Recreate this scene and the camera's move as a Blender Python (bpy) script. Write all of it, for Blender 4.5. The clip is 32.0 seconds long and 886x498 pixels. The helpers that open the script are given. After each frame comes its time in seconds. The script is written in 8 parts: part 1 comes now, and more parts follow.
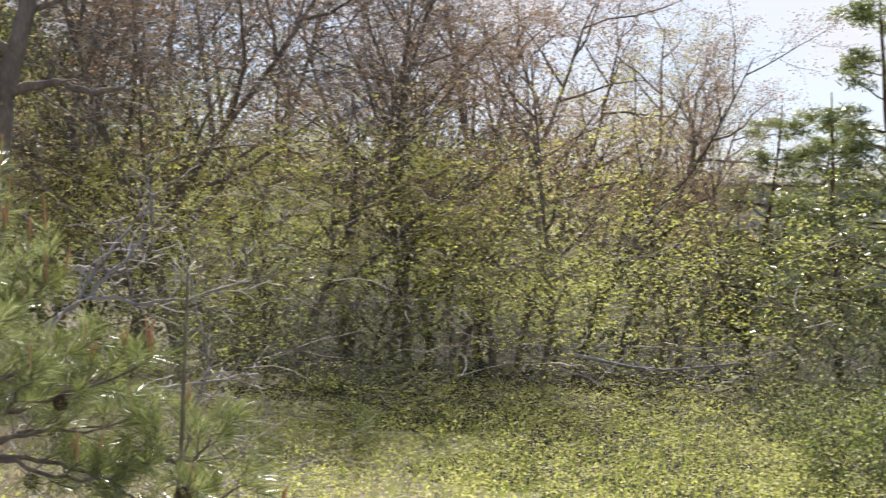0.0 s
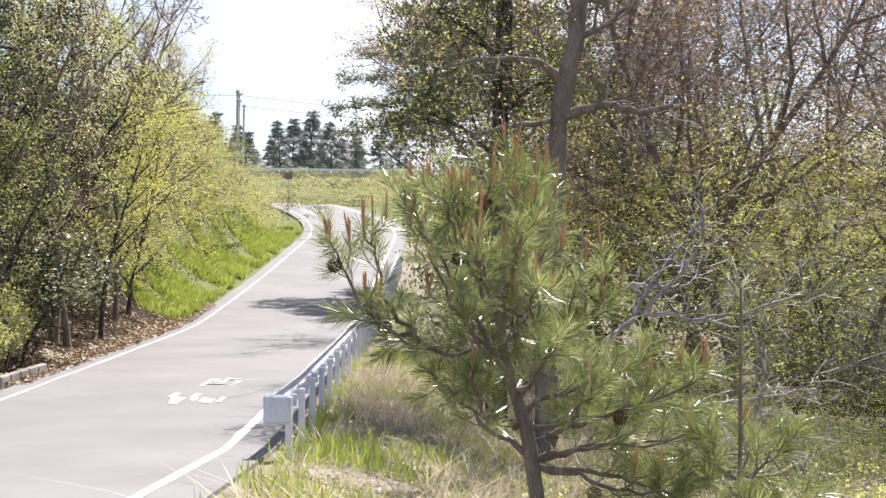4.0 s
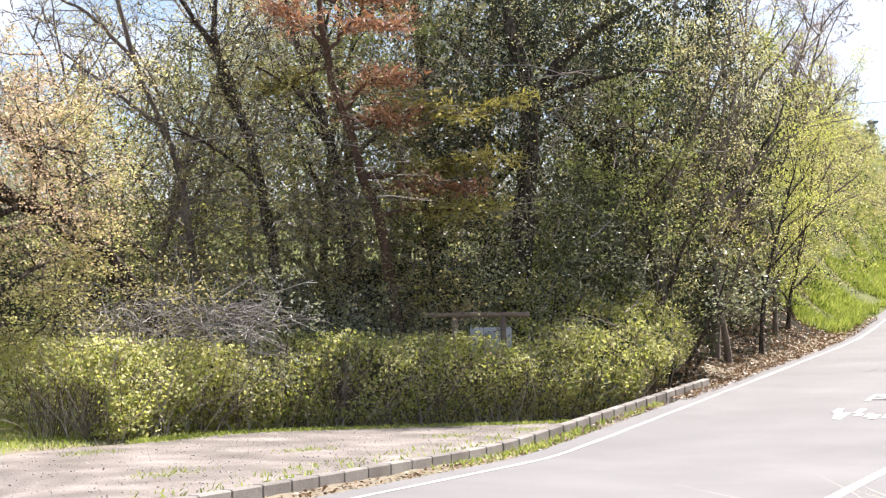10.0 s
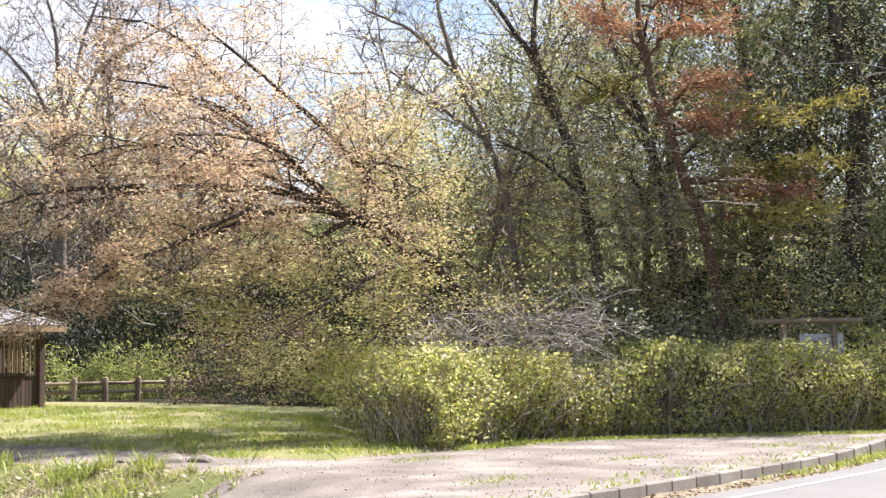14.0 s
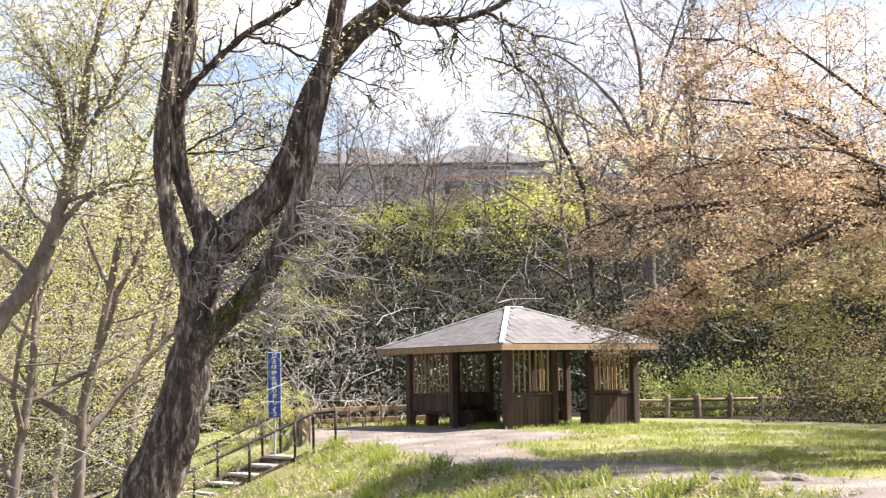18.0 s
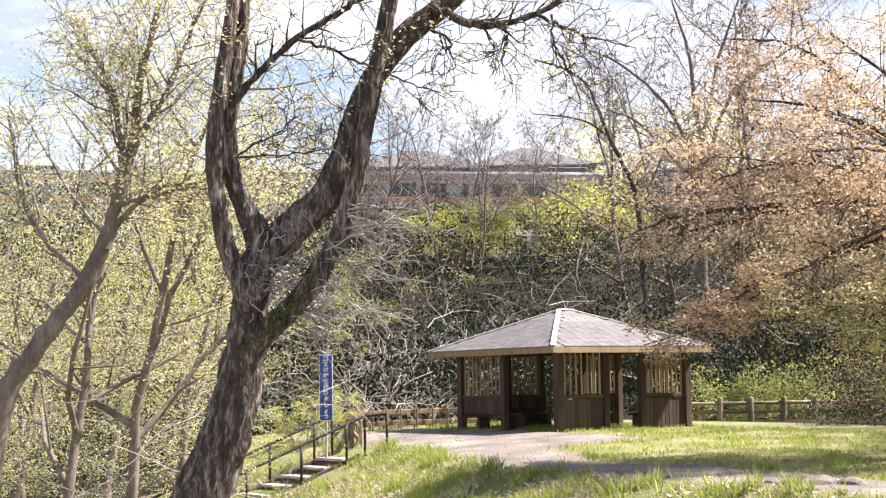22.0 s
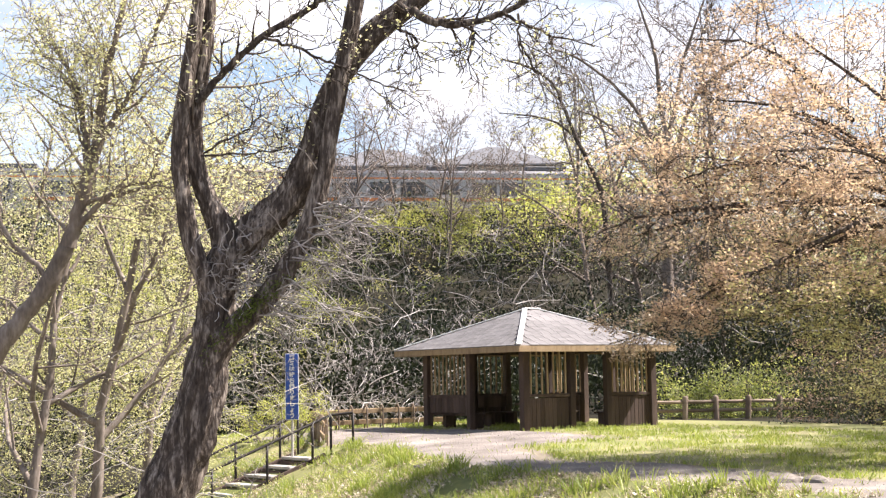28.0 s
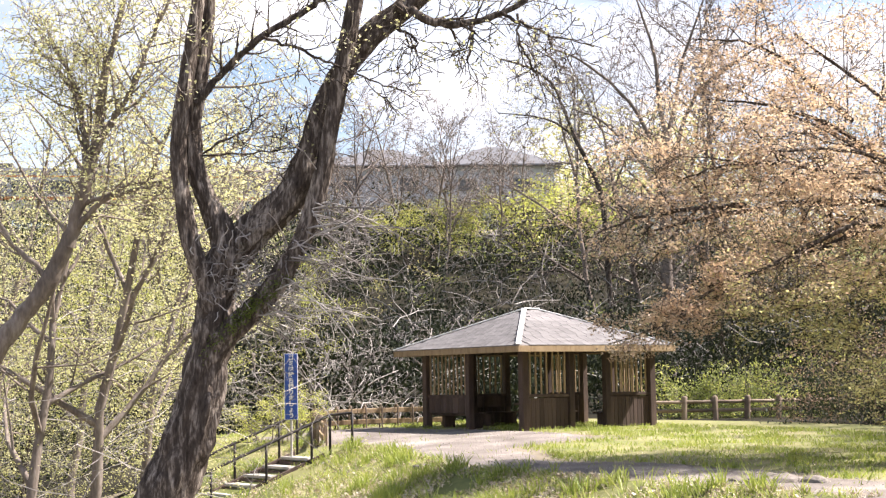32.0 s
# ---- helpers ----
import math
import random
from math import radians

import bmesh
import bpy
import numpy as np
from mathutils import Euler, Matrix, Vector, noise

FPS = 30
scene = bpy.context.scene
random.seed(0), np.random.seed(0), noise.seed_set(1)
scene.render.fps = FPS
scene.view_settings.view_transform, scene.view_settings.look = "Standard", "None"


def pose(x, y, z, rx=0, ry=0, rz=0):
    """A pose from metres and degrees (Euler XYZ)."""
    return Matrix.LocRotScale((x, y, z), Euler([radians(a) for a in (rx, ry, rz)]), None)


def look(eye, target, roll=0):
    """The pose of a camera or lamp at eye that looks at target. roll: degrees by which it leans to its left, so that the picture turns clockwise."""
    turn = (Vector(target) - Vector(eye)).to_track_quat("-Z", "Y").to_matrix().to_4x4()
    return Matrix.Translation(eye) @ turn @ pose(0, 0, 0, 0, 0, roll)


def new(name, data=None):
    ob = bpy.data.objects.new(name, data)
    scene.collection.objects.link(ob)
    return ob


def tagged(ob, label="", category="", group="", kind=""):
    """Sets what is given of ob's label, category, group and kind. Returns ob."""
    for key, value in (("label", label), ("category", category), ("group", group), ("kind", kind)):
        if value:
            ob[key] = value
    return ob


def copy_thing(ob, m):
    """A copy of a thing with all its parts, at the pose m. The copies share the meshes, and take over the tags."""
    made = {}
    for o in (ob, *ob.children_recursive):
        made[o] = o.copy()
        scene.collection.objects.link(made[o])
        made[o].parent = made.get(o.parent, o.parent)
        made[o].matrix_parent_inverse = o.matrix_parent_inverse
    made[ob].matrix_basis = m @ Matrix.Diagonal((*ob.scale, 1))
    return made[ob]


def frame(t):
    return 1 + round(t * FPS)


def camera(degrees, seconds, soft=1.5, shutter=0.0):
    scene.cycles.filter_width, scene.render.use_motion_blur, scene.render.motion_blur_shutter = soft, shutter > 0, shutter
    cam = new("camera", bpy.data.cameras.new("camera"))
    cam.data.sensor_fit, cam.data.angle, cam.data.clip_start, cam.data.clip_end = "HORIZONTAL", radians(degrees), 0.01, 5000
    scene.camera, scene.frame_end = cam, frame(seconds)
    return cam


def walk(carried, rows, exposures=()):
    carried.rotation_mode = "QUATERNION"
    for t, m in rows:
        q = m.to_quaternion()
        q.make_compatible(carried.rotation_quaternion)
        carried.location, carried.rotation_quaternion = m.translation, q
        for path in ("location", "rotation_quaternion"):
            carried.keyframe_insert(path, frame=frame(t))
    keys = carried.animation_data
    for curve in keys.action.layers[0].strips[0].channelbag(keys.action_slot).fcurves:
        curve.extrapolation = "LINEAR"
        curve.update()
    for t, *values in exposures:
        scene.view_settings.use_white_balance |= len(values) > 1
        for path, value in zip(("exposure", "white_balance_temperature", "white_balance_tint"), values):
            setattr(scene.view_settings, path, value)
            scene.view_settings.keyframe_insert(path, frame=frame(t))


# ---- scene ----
import collections

cam = camera(31.95, 32.0, soft=1.3, shutter=0.36)


def aim(yaw, pitch, roll):
    """Camera pose on its tripod: degrees to the right of +Y, up, and the lean."""
    return pose(0, 0, 1.6, 90 + pitch, 0, -yaw) @ pose(0, 0, 0, 0, 0, roll)


walk(cam, [(t, aim(a, b, c)) for t, a, b, c in (
    (0.0, 78.56, 2.52, 1.03),
    (0.1, 77.77, 2.51, 1.00),
    (0.5, 72.87, 2.64, 0.77),
    (0.7, 70.57, 2.61, 0.69),
    (1.0, 68.81, 2.66, 0.59),
    (1.2, 65.36, 2.68, 0.48),
    (1.5, 61.62, 2.67, 0.31),
    (2.0, 61.57, 2.65, 0.34),
    (2.5, 61.46, 2.70, 0.34),
    (4.5, 56.73, 2.88, 0.14),
    (5.0, 55.12, 2.90, 0.09),
    (5.5, 53.36, 2.93, 0.03),
    (6.0, 51.61, 2.98, -0.02),
    (6.5, 49.92, 3.01, -0.08),
    (7.0, 48.38, 3.04, -0.11),
    (7.5, 48.06, 3.03, -0.11),
    (8.0, 43.15, 3.16, -0.31),
    (8.5, 38.45, 3.34, -0.39),
    (9.0, 35.67, 3.44, -0.46),
    (9.5, 34.39, 3.49, -0.50),
    (10.0, 34.30, 3.48, -0.51),
    (10.5, 32.60, 3.52, -0.59),
    (11.0, 30.28, 3.62, -0.64),
    (11.5, 28.44, 3.70, -0.68),
    (12.0, 26.54, 3.79, -0.70),
    (12.5, 25.41, 3.84, -0.74),
    (13.0, 24.60, 3.86, -0.75),
    (13.5, 22.95, 3.93, -0.75),
    (14.0, 22.37, 3.91, -0.79),
    (14.5, 19.49, 4.03, -0.82),
    (15.0, 15.31, 4.22, -0.88),
    (15.5, 12.30, 4.36, -0.90),
    (17.5, 2.33, 4.81, -0.98),
    (18.0, 0.83, 4.87, -0.99),
    (18.5, 0.06, 4.92, -0.98),
    (19.0, -0.46, 4.96, -0.96),
    (19.5, -0.88, 5.00, -0.96),
    (20.0, -1.33, 5.02, -0.95),
    (20.5, -1.33, 5.01, -0.94),
    (21.0, -1.33, 5.01, -0.95),
    (21.5, -1.23, 5.00, -0.95),
    (22.0, -1.06, 5.00, -0.95),
    (22.5, -0.88, 4.99, -0.96),
    (23.0, -0.72, 4.99, -0.96),
    (23.5, -0.56, 4.98, -0.96),
    (24.0, -0.41, 4.98, -0.97),
    (24.5, -0.28, 4.96, -0.97),
    (25.0, -0.18, 4.95, -0.96),
    (25.5, -0.08, 4.94, -0.98),
    (27.5, 0.17, 4.94, -0.98),
    (28.0, 0.19, 4.94, -0.99),
    (28.5, 0.21, 4.93, -0.98),
    (29.0, 0.22, 4.94, -0.98),
    (29.5, 0.23, 4.93, -0.98),
    (30.0, 0.23, 4.93, -0.98),
    (30.5, 0.23, 4.93, -0.98),
    (31.0, 0.23, 4.94, -0.98),
    (31.5, 0.22, 4.94, -0.98),
    (32.0, 0.22, 4.94, -0.98),
)], exposures=[(0.0, 1.0, 6500, 15), (0.6, 1.15, 6500, 16), (1.0, 1.4, 6500, 16), (1.4, 1.46, 6500, 16), (4.0, 1.3, 6500, 16), (6.0, 1.28, 6500, 16), (8.0, 1.3, 6500, 16), (9.0, 1.33, 6500, 16), (11.0, 1.54, 6500, 16), (15.0, 1.56, 6600, 17), (18.0, 1.6, 6750, 18), (32.0, 1.63, 6750, 18)])

# ---- world, sun ----
SUN_AZ, SUN_EL = 79.0, 52.0
world = bpy.data.worlds.new("world")
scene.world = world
world.use_nodes = True
wn, wl = world.node_tree.nodes, world.node_tree.links
wn.clear()
sky = wn.new("ShaderNodeTexSky")
sky.sky_type = "NISHITA"
sky.sun_disc = False
sky.sun_elevation, sky.sun_rotation = radians(SUN_EL), radians(SUN_AZ)
sky.air_density, sky.dust_density = 1.0, 1.0
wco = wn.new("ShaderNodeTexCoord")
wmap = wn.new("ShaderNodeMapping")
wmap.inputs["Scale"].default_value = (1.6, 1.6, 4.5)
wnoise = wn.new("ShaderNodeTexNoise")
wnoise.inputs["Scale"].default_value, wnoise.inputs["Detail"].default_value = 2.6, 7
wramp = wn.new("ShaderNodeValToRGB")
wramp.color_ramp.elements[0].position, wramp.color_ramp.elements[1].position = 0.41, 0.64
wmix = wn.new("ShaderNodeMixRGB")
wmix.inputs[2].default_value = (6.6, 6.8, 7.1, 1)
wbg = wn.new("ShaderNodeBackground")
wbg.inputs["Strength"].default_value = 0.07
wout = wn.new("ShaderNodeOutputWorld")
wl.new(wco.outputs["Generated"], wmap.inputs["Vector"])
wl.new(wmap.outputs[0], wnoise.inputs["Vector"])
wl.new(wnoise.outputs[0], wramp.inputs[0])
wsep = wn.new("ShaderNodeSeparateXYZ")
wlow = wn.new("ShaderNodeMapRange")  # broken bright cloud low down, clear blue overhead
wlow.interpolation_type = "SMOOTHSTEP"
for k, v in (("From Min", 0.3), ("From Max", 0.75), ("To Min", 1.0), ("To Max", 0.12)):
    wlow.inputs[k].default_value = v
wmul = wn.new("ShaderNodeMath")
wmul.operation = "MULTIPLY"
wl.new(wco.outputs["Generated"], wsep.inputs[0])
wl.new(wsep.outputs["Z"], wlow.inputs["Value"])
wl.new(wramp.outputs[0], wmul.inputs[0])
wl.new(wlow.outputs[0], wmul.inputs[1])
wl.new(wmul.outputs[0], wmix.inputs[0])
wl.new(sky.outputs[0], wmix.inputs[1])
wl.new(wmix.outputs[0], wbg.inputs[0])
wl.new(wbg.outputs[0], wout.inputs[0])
sun = new("sun", bpy.data.lights.new("sun", "SUN"))
sun.data.energy, sun.data.angle, sun.data.color = 5.0, radians(0.55), (1.0, 0.97, 0.91)
sa, se = radians(SUN_AZ), radians(SUN_EL)
sun.matrix_world = look((math.sin(sa) * math.cos(se) * 80, math.cos(sa) * math.cos(se) * 80, math.sin(se) * 80), (0, 0, 0))


# ---- materials ----
def material(name, colors, rough=0.8, scale=4.0, fine=40.0, bump=0.3, metal=0.0, spread=0.0, island=0.0, stretch=(1, 1, 1), translucent=0.0, world_space=False, spec=0.3, deep=0.02):
    """Noise-mixed colours at two scales with relief; spread and island vary the value by object and by loose piece."""
    m = bpy.data.materials.new(name)
    m.use_nodes = True
    nt, nl = m.node_tree.nodes, m.node_tree.links
    bsdf = nt["Principled BSDF"]
    bsdf.inputs["Roughness"].default_value, bsdf.inputs["Metallic"].default_value = rough, metal
    bsdf.inputs["Specular IOR Level"].default_value = spec
    co = nt.new("ShaderNodeTexCoord")
    mp = nt.new("ShaderNodeMapping")
    mp.inputs["Scale"].default_value = stretch
    if world_space:
        geo = nt.new("ShaderNodeNewGeometry")
        nl.new(geo.outputs["Position"], mp.inputs["Vector"])
    else:
        nl.new(co.outputs["Object"], mp.inputs["Vector"])
    n1 = nt.new("ShaderNodeTexNoise")
    n1.inputs["Scale"].default_value, n1.inputs["Detail"].default_value = scale, 5
    n2 = nt.new("ShaderNodeTexNoise")
    n2.inputs["Scale"].default_value, n2.inputs["Detail"].default_value = fine, 3
    nl.new(mp.outputs[0], n1.inputs["Vector"])
    nl.new(mp.outputs[0], n2.inputs["Vector"])
    mix = nt.new("ShaderNodeMath")
    mix.operation = "MULTIPLY_ADD"
    mix.inputs[1].default_value = 0.4
    nl.new(n2.outputs[0], mix.inputs[0])
    half = nt.new("ShaderNodeMath")
    half.operation = "MULTIPLY"
    half.inputs[1].default_value = 0.6
    nl.new(n1.outputs[0], half.inputs[0])
    nl.new(half.outputs[0], mix.inputs[2])
    fac = mix.outputs[0]
    if island or spread:
        src = nt.new("ShaderNodeNewGeometry").outputs["Random Per Island"] if island else nt.new("ShaderNodeObjectInfo").outputs["Random"]
        sub = nt.new("ShaderNodeMath")
        sub.operation = "MULTIPLY_ADD"
        sub.inputs[1].default_value = island or spread
        nl.new(src, sub.inputs[0])
        low = nt.new("ShaderNodeMath")
        low.operation = "SUBTRACT"
        low.inputs[1].default_value = (island or spread) / 2
        nl.new(fac, low.inputs[0])
        nl.new(low.outputs[0], sub.inputs[2])
        fac = sub.outputs[0]
    ramp = nt.new("ShaderNodeValToRGB")
    while len(ramp.color_ramp.elements) < len(colors):
        ramp.color_ramp.elements.new(0.5)
    for i, c in enumerate(colors):
        e = ramp.color_ramp.elements[i]
        e.position = 0.28 + 0.44 * i / max(1, len(colors) - 1)
        e.color = (*c, 1)
    nl.new(fac, ramp.inputs[0])
    nl.new(ramp.outputs[0], bsdf.inputs["Base Color"])
    if bump:
        bp = nt.new("ShaderNodeBump")
        bp.inputs["Strength"].default_value, bp.inputs["Distance"].default_value = bump, deep
        nl.new(fac, bp.inputs["Height"])
        nl.new(bp.outputs[0], bsdf.inputs["Normal"])
    if translucent:
        tr = nt.new("ShaderNodeBsdfTranslucent")
        bright = nt.new("ShaderNodeMixRGB")
        bright.blend_type = "MULTIPLY"
        bright.inputs[0].default_value = 1.0
        bright.inputs[2].default_value = (1.3, 1.25, 0.98, 1)
        nl.new(ramp.outputs[0], bright.inputs[1])
        nl.new(bright.outputs[0], tr.inputs["Color"])
        ms = nt.new("ShaderNodeMixShader")
        ms.inputs[0].default_value = translucent
        nl.new(bsdf.outputs[0], ms.inputs[1])
        nl.new(tr.outputs[0], ms.inputs[2])
        nl.new(ms.outputs[0], nt["Material Output"].inputs[0])
    return m


def leaf_mat(name, colors, translucent=0.35, rough=0.5, spec=0.25):
    return material(name, colors, rough, 1.2, 9.0, 0.0, island=0.24, translucent=translucent, spec=spec)


